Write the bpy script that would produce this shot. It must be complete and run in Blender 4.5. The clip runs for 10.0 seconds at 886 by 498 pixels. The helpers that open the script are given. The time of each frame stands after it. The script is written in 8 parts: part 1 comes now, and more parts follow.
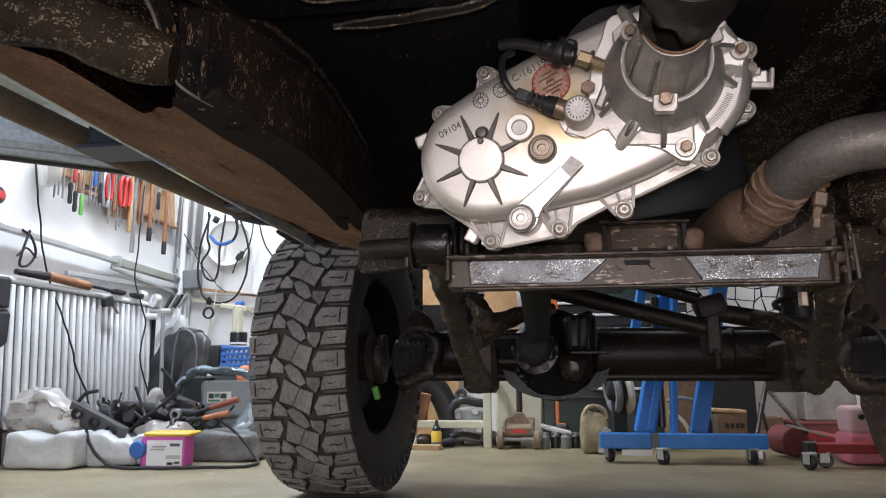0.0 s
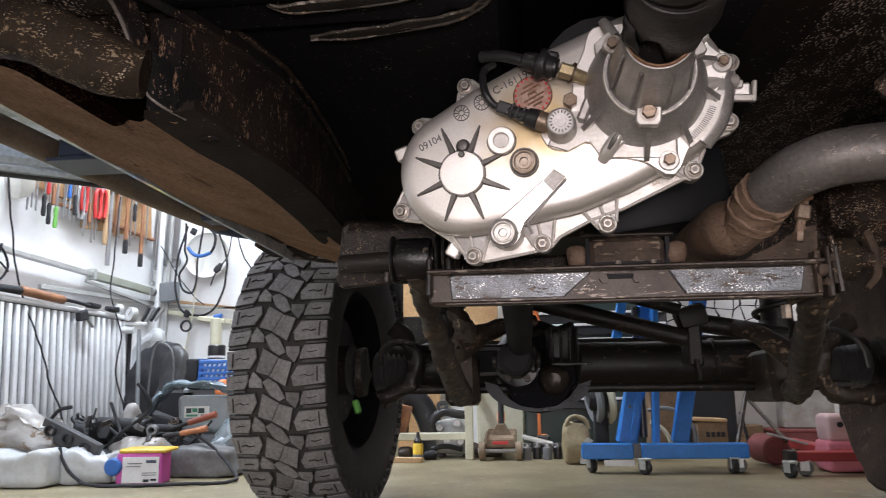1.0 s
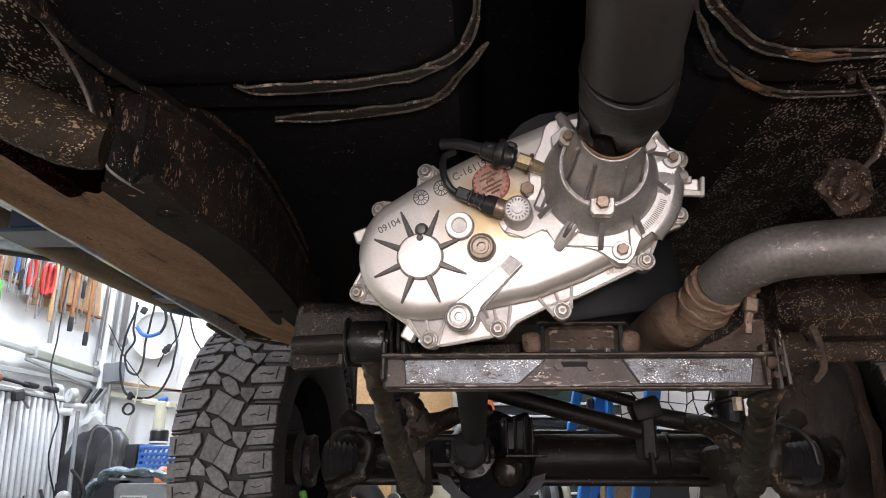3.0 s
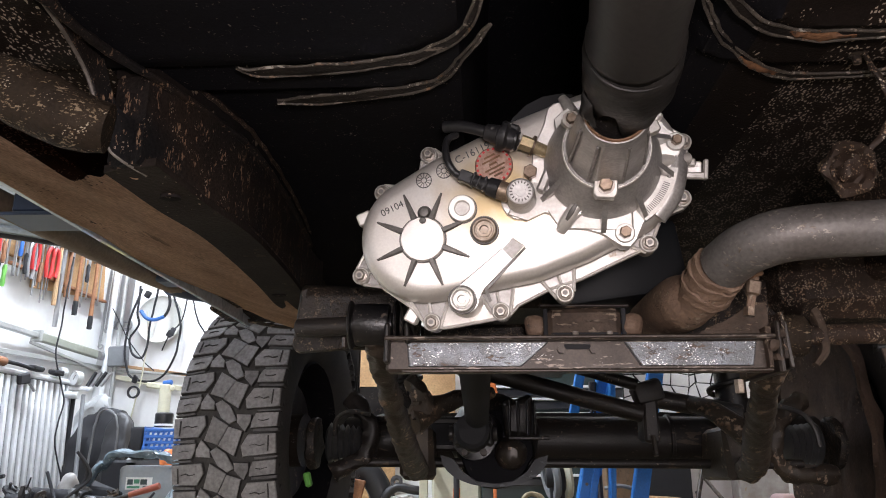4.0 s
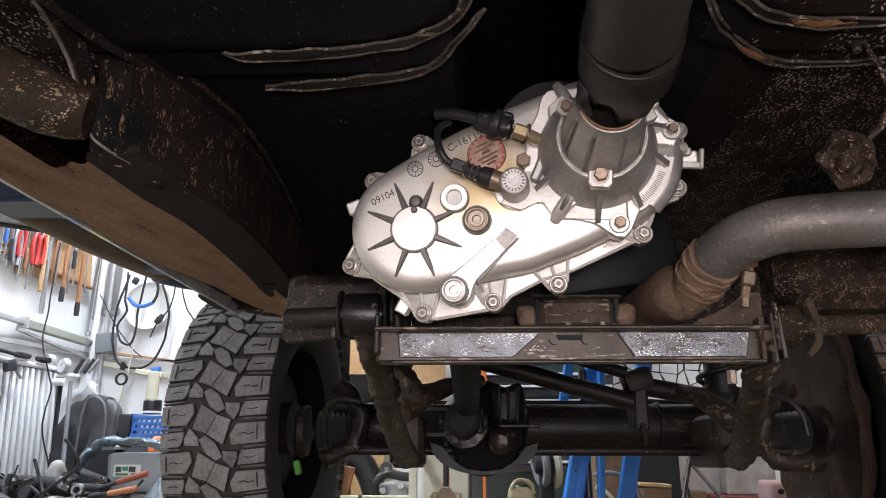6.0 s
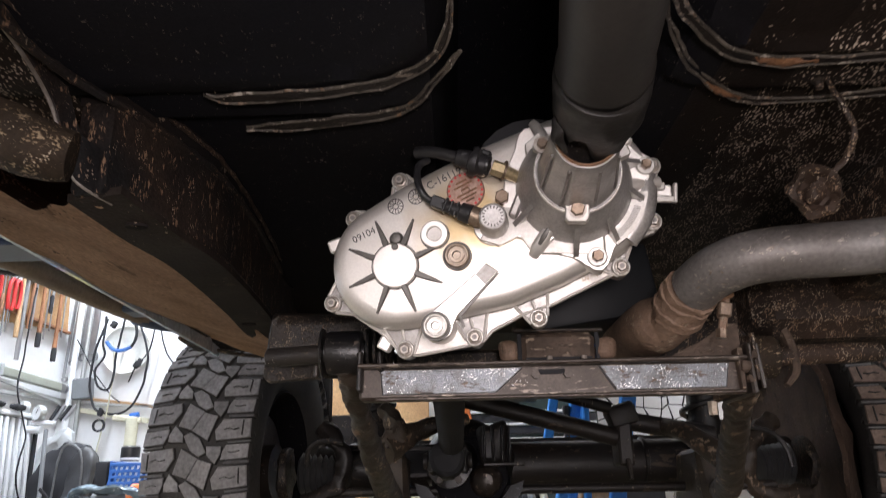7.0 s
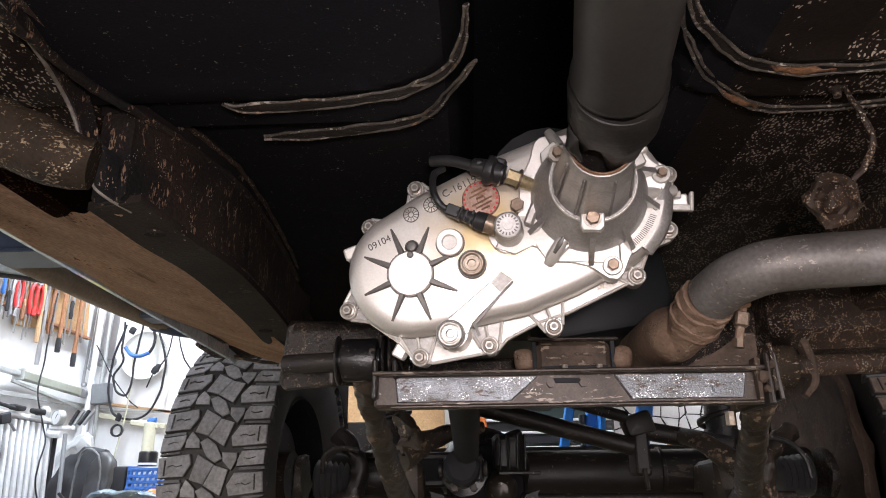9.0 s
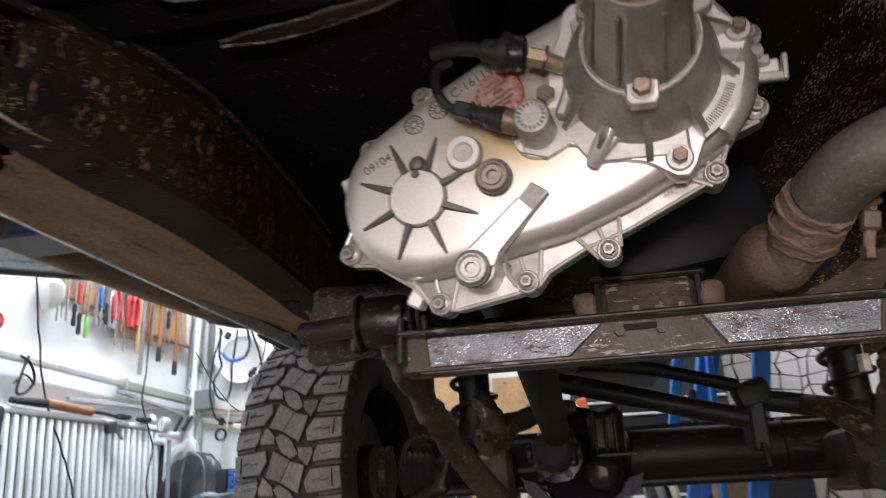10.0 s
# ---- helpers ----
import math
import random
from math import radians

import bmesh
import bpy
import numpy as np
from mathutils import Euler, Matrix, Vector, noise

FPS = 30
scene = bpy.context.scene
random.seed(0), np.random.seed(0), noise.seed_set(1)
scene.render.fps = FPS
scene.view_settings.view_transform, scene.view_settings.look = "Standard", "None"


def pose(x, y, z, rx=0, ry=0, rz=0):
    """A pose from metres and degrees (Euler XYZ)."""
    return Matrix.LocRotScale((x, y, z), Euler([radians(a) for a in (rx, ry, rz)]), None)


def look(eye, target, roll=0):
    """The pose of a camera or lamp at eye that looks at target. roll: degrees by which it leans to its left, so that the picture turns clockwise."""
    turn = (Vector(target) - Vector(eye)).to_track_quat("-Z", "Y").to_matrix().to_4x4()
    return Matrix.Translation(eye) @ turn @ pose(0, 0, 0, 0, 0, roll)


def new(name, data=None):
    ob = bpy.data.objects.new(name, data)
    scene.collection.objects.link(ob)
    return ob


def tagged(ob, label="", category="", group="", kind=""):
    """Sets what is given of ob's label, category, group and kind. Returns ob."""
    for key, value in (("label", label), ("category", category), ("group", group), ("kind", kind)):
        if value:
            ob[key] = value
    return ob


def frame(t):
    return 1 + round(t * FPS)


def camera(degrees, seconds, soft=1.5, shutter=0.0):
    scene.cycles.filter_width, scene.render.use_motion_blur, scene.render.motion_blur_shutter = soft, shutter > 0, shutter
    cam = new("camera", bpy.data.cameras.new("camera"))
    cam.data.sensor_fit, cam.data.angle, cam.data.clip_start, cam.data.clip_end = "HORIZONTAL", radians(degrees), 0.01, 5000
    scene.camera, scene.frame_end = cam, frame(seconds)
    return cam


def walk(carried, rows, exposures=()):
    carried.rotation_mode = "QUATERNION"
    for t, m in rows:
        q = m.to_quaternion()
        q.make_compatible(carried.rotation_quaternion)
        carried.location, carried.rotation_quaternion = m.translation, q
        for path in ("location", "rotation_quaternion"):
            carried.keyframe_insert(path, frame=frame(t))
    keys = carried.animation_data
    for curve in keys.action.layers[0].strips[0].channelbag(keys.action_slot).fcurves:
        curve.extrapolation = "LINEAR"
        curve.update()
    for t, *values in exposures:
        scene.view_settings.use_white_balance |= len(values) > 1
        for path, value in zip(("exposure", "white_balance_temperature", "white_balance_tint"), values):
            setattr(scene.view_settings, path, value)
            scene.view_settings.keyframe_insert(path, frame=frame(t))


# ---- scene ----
cam = camera(62.5, 10.0, soft=1.0, shutter=0.5)
PATH = [
    (0, (0.008, 0.002, 0.316), (-0.254, 1.955, 0.659), -0.2),
    (0.5, (0.013, -0.003, 0.317), (-0.247, 1.942, 0.699), -1.0),
    (1, (0.006, 0.014, 0.323), (-0.202, 1.969, 0.692), -0.8),
    (1.5, (0.007, 0.011, 0.317), (-0.12, 1.92, 0.9), -0.2),
    (2, (0.007, 0.013, 0.318), (-0.091, 1.899, 0.976), -0.8),
    (2.5, (0.007, 0.014, 0.319), (-0.095, 1.916, 0.929), 0.1),
    (2.7, (0.007, 0.014, 0.319), (-0.078, 1.917, 0.920), 0.1),
    (3.8, (0.007, 0.014, 0.318), (-0.093, 1.920, 0.917), 0.1),
    (4, (0.007, 0.014, 0.318), (-0.089, 1.932, 0.876), 0.1),
    (4.5, (0.006, 0.014, 0.318), (-0.137, 1.928, 0.879), 0.6),
    (5, (0.005, 0.023, 0.323), (-0.119, 1.952, 0.836), 0.6),
    (5.5, (0.005, 0.022, 0.323), (-0.142, 1.94, 0.867), 1.0),
    (5.7, (0.005, 0.022, 0.323), (-0.089, 1.95, 0.845), 0.8),
    (6.8, (0.005, 0.03, 0.327), (-0.036, 1.96, 0.85), -0.8),
    (7, (0.006, 0.018, 0.32), (-0.011, 1.918, 0.943), -1.3),
    (7.5, (0.007, 0.008, 0.315), (-0.033, 1.893, 0.983), -1.5),
    (8, (0.007, 0.013, 0.318), (-0.036, 1.912, 0.945), -1.3),
    (8.5, (0.006, 0.019, 0.321), (-0.076, 1.917, 0.943), -1.0),
    (9, (0.007, 0.016, 0.32), (-0.054, 1.909, 0.963), -0.7),
    (9.5, (0.002, 0.048, 0.315), (-0.156, 1.968, 0.851), -1.1),
    (10, (0.052, 0.168, 0.312), (-0.27, 2.037, 0.946), -3.1),
]
walk(cam, [(t, look(eye, target, roll)) for t, eye, target, roll in PATH], exposures=[(0.0, -0.02, 6450, 20), (1.0, 0.07, 6450, 20), (2.0, 0.19, 6450, 20), (2.5, 0.27, 6450, 20), (4.0, 0.30, 6450, 20), (5.0, 0.20, 6450, 20), (7.5, 0.41, 6450, 20), (8.5, 0.57, 6450, 20), (9.0, 0.56, 6450, 20), (10.0, 0.10, 6450, 20)])

# ---- light ----
world = bpy.data.worlds.new("world")
scene.world = world
world.use_nodes = True
wn = world.node_tree
sky = wn.nodes.new("ShaderNodeTexSky")
sky.sky_type, sky.sun_disc = "NISHITA", False
sky.sun_elevation, sky.sun_rotation = radians(40), radians(150)
wn.links.new(sky.outputs[0], wn.nodes["Background"].inputs[0])
wn.nodes["Background"].inputs[1].default_value = 0.10
scene.view_settings.exposure = 0.0


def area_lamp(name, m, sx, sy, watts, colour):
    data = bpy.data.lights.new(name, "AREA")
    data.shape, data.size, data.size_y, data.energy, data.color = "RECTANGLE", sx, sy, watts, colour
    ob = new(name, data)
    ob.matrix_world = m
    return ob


# unseen torch, added beside the camera to light the underbody head-on
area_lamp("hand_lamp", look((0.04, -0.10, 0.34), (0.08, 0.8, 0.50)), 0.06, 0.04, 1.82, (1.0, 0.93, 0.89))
# assumed, unseen: daylight in the open garage door behind the vehicle, ceiling strip lamps
area_lamp("door_daylight", look((0.3, -3.45, 1.1), (0.3, 4, 0.7)), 3.0, 2.0, 140, (1.0, 0.97, 0.94))
area_lamp("strip_light_wall", look((-1.45, 2.9, 2.6), (-1.45, 2.9, 0)), 0.15, 2.4, 118, (0.80, 0.93, 1.0))
area_lamp("strip_light_bench", look((0.7, 3.2, 2.6), (0.7, 3.2, 0)), 2.0, 0.15, 18, (1.0, 0.93, 0.78))


# ---- materials ----
def material(name, base, rough=0.5, metal=0.0, tint=None, mix=0.5, scale=6.0, grain=90.0, bump=0.15, specks=None, vary=0.0, coat=0.0, tones=(0.8, 1.15), spec=0.5, flakes=None):
    """Two scales of mottling, fine relief, and specks = (colour, share 0..1, cells per metre) of dirt, chips or painted
    glints.
    flakes = (colour, other colour, share 0..1, cells per metre) lays ragged patches of rust or bare metal."""
    m = bpy.data.materials.new(name)
    m.use_nodes = True
    nt = m.node_tree
    n, link = nt.nodes, nt.links.new
    b = n["Principled BSDF"]
    b.inputs["Metallic"].default_value = metal
    b.inputs["Coat Weight"].default_value = coat
    b.inputs["Specular IOR Level"].default_value = spec
    co = n.new("ShaderNodeTexCoord")
    big, fine = n.new("ShaderNodeTexNoise"), n.new("ShaderNodeTexNoise")
    big.inputs["Scale"].default_value, big.inputs["Detail"].default_value = scale, 6
    fine.inputs["Scale"].default_value, fine.inputs["Detail"].default_value = grain, 4
    for k in (big, fine):
        link(co.outputs["Object"], k.inputs["Vector"])
    ramp = n.new("ShaderNodeValToRGB")
    ramp.color_ramp.elements[0].position, ramp.color_ramp.elements[1].position = 0.5 - 0.25 * mix - 0.05, 0.75
    ramp.color_ramp.elements[0].color = (*base, 1)
    ramp.color_ramp.elements[1].color = (*(tint or [c * 0.8 for c in base]), 1)
    link(big.outputs[0], ramp.inputs[0])
    shade = n.new("ShaderNodeMix")
    shade.data_type, shade.blend_type = "RGBA", "MULTIPLY"
    shade.inputs["Factor"].default_value = 1.0
    tone = n.new("ShaderNodeMapRange")
    tone.inputs["From Min"].default_value, tone.inputs["From Max"].default_value = 0.3, 0.7
    tone.inputs["To Min"].default_value, tone.inputs["To Max"].default_value = tones
    link(fine.outputs[0], tone.inputs["Value"])
    link(ramp.outputs[0], shade.inputs["A"])
    link(tone.outputs[0], shade.inputs["B"])
    colour = shade.outputs["Result"]
    if vary:
        info, rnd = n.new("ShaderNodeObjectInfo"), n.new("ShaderNodeMapRange")
        rnd.inputs["To Min"].default_value, rnd.inputs["To Max"].default_value = 1 - vary, 1 + vary
        link(info.outputs["Random"], rnd.inputs["Value"])
        mul = n.new("ShaderNodeMix")
        mul.data_type, mul.blend_type = "RGBA", "MULTIPLY"
        mul.inputs["Factor"].default_value = 1.0
        link(colour, mul.inputs["A"])
        link(rnd.outputs[0], mul.inputs["B"])
        colour = mul.outputs["Result"]
    rmap = n.new("ShaderNodeMapRange")
    rmap.inputs["To Min"].default_value, rmap.inputs["To Max"].default_value = max(0.03, rough - 0.12), min(1, rough + 0.12)
    link(big.outputs[0], rmap.inputs["Value"])
    link(rmap.outputs[0], b.inputs["Roughness"])
    height = fine.outputs[0]
    if specks:
        sc, share, cells, *long_ = specks
        vor = n.new("ShaderNodeTexVoronoi")
        vor.inputs["Scale"].default_value = cells
        spot = co.outputs["Object"]
        if long_:
            draw = n.new("ShaderNodeMapping")
            draw.inputs["Scale"].default_value = long_[0]
            link(spot, draw.inputs["Vector"])
            spot = draw.outputs[0]
        warp = n.new("ShaderNodeTexNoise")
        warp.inputs["Scale"].default_value, warp.inputs["Detail"].default_value = cells * 0.9, 3
        link(spot, warp.inputs["Vector"])
        bend = n.new("ShaderNodeVectorMath")
        bend.operation = "MULTIPLY_ADD"
        bend.inputs[1].default_value = (1.3 / cells, 1.3 / cells, 1.3 / cells)
        link(warp.outputs["Color"], bend.inputs[0])
        link(spot, bend.inputs[2])
        link(bend.outputs[0], vor.inputs["Vector"])
        patch = n.new("ShaderNodeTexNoise")
        patch.inputs["Scale"].default_value, patch.inputs["Detail"].default_value = cells * 0.14, 6
        link(spot, patch.inputs["Vector"])
        lim = n.new("ShaderNodeMapRange")
        lim.inputs["From Min"].default_value, lim.inputs["From Max"].default_value = 0.60 - 0.3 * share, 0.84 - 0.3 * share
        lim.inputs["To Min"].default_value, lim.inputs["To Max"].default_value = 0.0, 0.34
        link(patch.outputs[0], lim.inputs["Value"])
        less = n.new("ShaderNodeMath")
        less.operation = "LESS_THAN"
        link(vor.outputs["Distance"], less.inputs[0])
        link(lim.outputs[0], less.inputs[1])
        over = n.new("ShaderNodeMix")
        over.data_type = "RGBA"
        over.inputs["B"].default_value = (*sc, 1)
        link(less.outputs[0], over.inputs["Factor"])
        link(colour, over.inputs["A"])
        colour = over.outputs["Result"]
        add = n.new("ShaderNodeMath")
        add.operation = "ADD"
        link(less.outputs[0], add.inputs[0])
        link(height, add.inputs[1])
        height = add.outputs[0]
    if flakes:
        c0, c1, share, cells, *drawn = flakes
        place = co.outputs["Object"]
        if drawn:
            pull = n.new("ShaderNodeMapping")
            pull.inputs["Scale"].default_value = drawn[0]
            link(place, pull.inputs["Vector"])
            place = pull.outputs[0]
        chip, field, hue = n.new("ShaderNodeTexNoise"), n.new("ShaderNodeTexNoise"), n.new("ShaderNodeTexNoise")
        for k, s, d in ((chip, cells, 5), (field, cells * 0.22, 4), (hue, cells * 0.5, 3)):
            k.inputs["Scale"].default_value, k.inputs["Detail"].default_value = s, d
            link(place, k.inputs["Vector"])
        chip.inputs["Roughness"].default_value = 0.6
        edge = n.new("ShaderNodeMapRange")
        edge.inputs["From Min"].default_value, edge.inputs["From Max"].default_value = 0.42, 0.60
        edge.inputs["To Min"].default_value, edge.inputs["To Max"].default_value = 0.84 - 0.12 * share, 0.68 - 0.20 * share
        link(field.outputs[0], edge.inputs["Value"])
        gap = n.new("ShaderNodeMath")
        gap.operation = "SUBTRACT"
        link(chip.outputs[0], gap.inputs[0])
        link(edge.outputs[0], gap.inputs[1])
        cover = n.new("ShaderNodeMapRange")
        cover.inputs["From Min"].default_value, cover.inputs["From Max"].default_value = 0.0, 0.03
        link(gap.outputs[0], cover.inputs["Value"])
        tan = n.new("ShaderNodeValToRGB")
        tan.color_ramp.elements[0].position, tan.color_ramp.elements[1].position = 0.42, 0.60
        tan.color_ramp.elements[0].color, tan.color_ramp.elements[1].color = (*c0, 1), (*c1, 1)
        link(hue.outputs[0], tan.inputs[0])
        lay = n.new("ShaderNodeMix")
        lay.data_type = "RGBA"
        link(cover.outputs[0], lay.inputs["Factor"])
        link(colour, lay.inputs["A"])
        link(tan.outputs[0], lay.inputs["B"])
        colour = lay.outputs["Result"]
        rise = n.new("ShaderNodeMath")
        rise.operation = "ADD"
        link(cover.outputs[0], rise.inputs[0])
        link(height, rise.inputs[1])
        height = rise.outputs[0]
    link(colour, b.inputs["Base Color"])
    if bump:
        bp = n.new("ShaderNodeBump")
        bp.inputs["Strength"].default_value, bp.inputs["Distance"].default_value = bump, 0.0018
        link(height, bp.inputs["Height"])
        link(bp.outputs[0], b.inputs["Normal"])
    return m


def plain(name, base, rough=0.5, metal=0.0, **k):
    return material(name, base, rough, metal, bump=k.pop("bump", 0.05), tones=(0.94, 1.04), **k)


ALU = material("cast_aluminium", (0.80, 0.768, 0.732), 0.38, 0.65, (0.70, 0.655, 0.61), 0.3, 25, 500, 0.06, tones=(0.95, 1.04))
ALU_GREY = material("sandcast_aluminium", (0.54, 0.52, 0.505), 0.38, 0.58, (0.33, 0.312, 0.295), 0.6, 34, 420, 0.10, tones=(0.82, 1.10))
ALU_MID = material("mid_grey_aluminium", (0.36, 0.345, 0.33), 0.42, 0.6, (0.20, 0.183, 0.168), 0.6, 60, 420, 0.12, tones=(0.8, 1.12))
# dark grey of ribs and marks; also shade painted into creases
ALU_DARK = material("dark_aluminium", (0.17, 0.163, 0.155), 0.5, 0.6, (0.10, 0.09, 0.08), 0.5, 40, 400, 0.2)
# cover aluminium with shade put into its tone, plus brown stains
FLANGE = material("darker_aluminium", (0.56, 0.54, 0.515), 0.42, 0.6, (0.40, 0.37, 0.335), 0.6, 55, 420, 0.10, tones=(0.88, 1.08), flakes=((0.26, 0.21, 0.165), (0.34, 0.29, 0.24), 0.45, 130))
# dark grey for cast numbers and date wheels
MARK = material("dark_casting_mark", (0.10, 0.095, 0.09), 0.6, 0.2)
STAIN = material("oil_stained_aluminium", (0.62, 0.52, 0.34), 0.4, 0.7, (0.50, 0.38, 0.20), 0.6, 40, 400, 0.1)
SENSOR = material("browned_sensor_metal", (0.40, 0.31, 0.235), 0.38, 0.7, (0.24, 0.17, 0.12), 0.5, 60, 400, 0.1)
PLUG = material("worn_plug", (0.42, 0.35, 0.285), 0.40, 0.6, (0.25, 0.19, 0.14), 0.5, 90, 500, 0.1)
PLUG_ZINC = material("zinc_plug", (0.62, 0.60, 0.57), 0.40, 0.6, (0.40, 0.375, 0.34), 0.5, 90, 500, 0.1)
BOLT = material("zinc_bolt", (0.40, 0.37, 0.34), 0.42, 0.7, (0.24, 0.20, 0.165), 0.6, 120, 500, 0.1)
BOLT_RUST = material("brown_bolt", (0.27, 0.205, 0.155), 0.38, 0.75, (0.15, 0.10, 0.07), 0.5, 60, 500, 0.2)
UNDERCOAT = material("black_undercoat", (0.0076, 0.0077, 0.0103), 0.75, 0.0, (0.0100, 0.0090, 0.0102), 0.5, 7, 500, 0.2, ((0.22, 0.19, 0.16), 0.12, 250), spec=0.1, flakes=((0.10, 0.07, 0.048), (0.20, 0.17, 0.14), 0.30, 480))
UNDERCOAT_CHIP = material("chipped_undercoat", (0.0108, 0.0076, 0.0066), 0.6, 0.0, (0.020, 0.0125, 0.0085), 0.5, 10, 500, 0.3, ((0.48, 0.40, 0.33), 1.0, 360, (1, 0.6, 1)), spec=0.2, flakes=((0.07, 0.042, 0.027), (0.17, 0.125, 0.09), 0.40, 480, (1, 0.6, 1)))
UNDERCOAT_THIN = material("sparsely_chipped_undercoat", (0.0090, 0.0070, 0.0066), 0.65, 0.0, (0.016, 0.0105, 0.0080), 0.5, 10, 500, 0.3, ((0.42, 0.35, 0.28), 0.38, 270, (1, 0.6, 1)), spec=0.15, flakes=((0.07, 0.042, 0.027), (0.17, 0.125, 0.09), 0.32, 240, (1, 0.6, 1)))
RAIL = material("rusty_undercoat", (0.0105, 0.0097, 0.0102), 0.6, 0.0, (0.028, 0.018, 0.013), 0.5, 14, 420, 0.3, ((0.38, 0.30, 0.23), 0.42, 560, (1, 1, 0.6)), spec=0.2, tones=(0.55, 1.5), flakes=((0.085, 0.048, 0.029), (0.28, 0.18, 0.115), 0.72, 520, (1, 1, 0.35)))
CRUST = material("crusted_steel", (0.125, 0.085, 0.060), 0.75, 0.1, (0.045, 0.031, 0.023), 0.6, 40, 200, 0.7, flakes=((0.035, 0.024, 0.018), (0.34, 0.26, 0.19), 0.75, 300, (0.35, 1, 1)))
# pale specks stand for chips and for painted glints
RUST_RAIL = material("rust_crusted_rail", (0.016, 0.0118, 0.0092), 0.6, 0.0, (0.045, 0.027, 0.018), 0.5, 12, 260, 0.6, ((0.52, 0.43, 0.33), 0.70, 480), spec=0.35, flakes=((0.12, 0.066, 0.038), (0.34, 0.24, 0.16), 0.80, 560))
BEAM = material("flaking_rusty_beam", (0.019, 0.0150, 0.0122), 0.7, 0.0, (0.060, 0.041, 0.026), 0.6, 18, 300, 0.7, ((0.48, 0.40, 0.30), 0.46, 600, (0.6, 1, 1)), spec=0.15, flakes=((0.12, 0.080, 0.048), (0.34, 0.26, 0.17), 0.78, 640, (0.5, 1, 1)))
BROWN = material("dirt_brown_sill", (0.64, 0.41, 0.275), 0.85, 0.0, (0.38, 0.235, 0.155), 0.7, 11, 200, 0.5, ((0.08, 0.055, 0.040), 0.3, 120), tones=(0.7, 1.25), spec=0.1, flakes=((0.20, 0.125, 0.082), (0.52, 0.35, 0.24), 0.6, 60, (1, 0.35, 1)))
TUBE = material("slider_tube", (0.26, 0.185, 0.13), 0.6, 0.1, (0.13, 0.095, 0.072), 0.5, 8, 200, 0.2)
EDGE = material("worn_seam", (0.050, 0.042, 0.036), 0.45, 0.1, (0.13, 0.11, 0.09), 0.4, 38, 340, 0.8, ((0.46, 0.42, 0.37), 0.5, 330), flakes=((0.21, 0.12, 0.065), (0.36, 0.32, 0.28), 0.95, 190))
PALE_EDGE = material("scuffed_sheet_edge", (0.26, 0.235, 0.21), 0.5, 0.2, (0.11, 0.09, 0.075), 0.5, 40, 340, 0.5)
SEAM = material("dull_seam", (0.0125, 0.0105, 0.0098), 0.55, 0.0, (0.026, 0.020, 0.0165), 0.5, 32, 340, 0.5, ((0.30, 0.26, 0.22), 0.45, 300), spec=0.25, flakes=((0.07, 0.045, 0.03), (0.20, 0.165, 0.135), 0.62, 150, (0.4, 1, 1)))
RUST_PATCH = material("orange_rust", (0.24, 0.115, 0.055), 0.75, 0.0, (0.11, 0.053, 0.03), 0.5, 85, 400, 0.6, flakes=((0.03, 0.021, 0.017), (0.29, 0.175, 0.10), 0.5, 240))
RUST = material("rust", (0.24, 0.125, 0.062), 0.75, 0.1, (0.06, 0.038, 0.026), 0.5, 30, 240, 0.8)
STEEL_BROWN = material("brown_steel", (0.052, 0.041, 0.034), 0.36, 0.3, (0.026, 0.020, 0.016), 0.5, 14, 500, 0.03, ((0.60, 0.56, 0.52), 0.16, 260), flakes=((0.13, 0.078, 0.048), (0.26, 0.20, 0.155), 0.66, 130, (0.35, 1, 1)), tones=(0.92, 1.07))
XM_STEEL = material("worn_brown_steel", (0.078, 0.059, 0.047), 0.42, 0.35, (0.034, 0.025, 0.020), 0.7, 22, 420, 0.06, ((0.72, 0.69, 0.66), 0.16, 520, (0.5, 1, 1)), tones=(0.7, 1.25), flakes=((0.030, 0.022, 0.017), (0.28, 0.23, 0.19), 0.78, 300, (0.25, 1, 1)))
PANEL = material("matt_black_panel", (0.011, 0.0102, 0.0110), 0.8, 0.0, (0.019, 0.014, 0.012), 0.5, 9, 400, 0.25, spec=0.08, flakes=((0.075, 0.045, 0.028), (0.22, 0.17, 0.125), 0.52, 150))
WEB = material("grimy_speckled_steel", (0.013, 0.011, 0.010), 0.5, 0.1, (0.036, 0.026, 0.019), 0.6, 34, 300, 0.8, ((0.34, 0.27, 0.20), 0.62, 560), spec=0.4, flakes=((0.06, 0.042, 0.030), (0.20, 0.145, 0.10), 0.82, 420))
STEEL_GREY = material("scuffed_grey_coat", (0.024, 0.018, 0.015), 0.7, 0.0, (0.014, 0.011, 0.0095), 0.6, 16, 300, 0.4, ((0.22, 0.17, 0.13), 0.25, 160), spec=0.12, flakes=((0.085, 0.056, 0.038), (0.045, 0.033, 0.025), 0.55, 70))
OIL_PAN = plain("smooth_black_pan", (0.0075, 0.0085, 0.0105), 0.55, spec=0.3)
STEEL_BLACK = material("black_steel", (0.020, 0.019, 0.020), 0.42, 0.1, (0.034, 0.027, 0.021), 0.5, 16, 420, 0.3, ((0.30, 0.27, 0.24), 0.12, 260), spec=0.45, flakes=((0.05, 0.036, 0.026), (0.14, 0.105, 0.08), 0.62, 110))
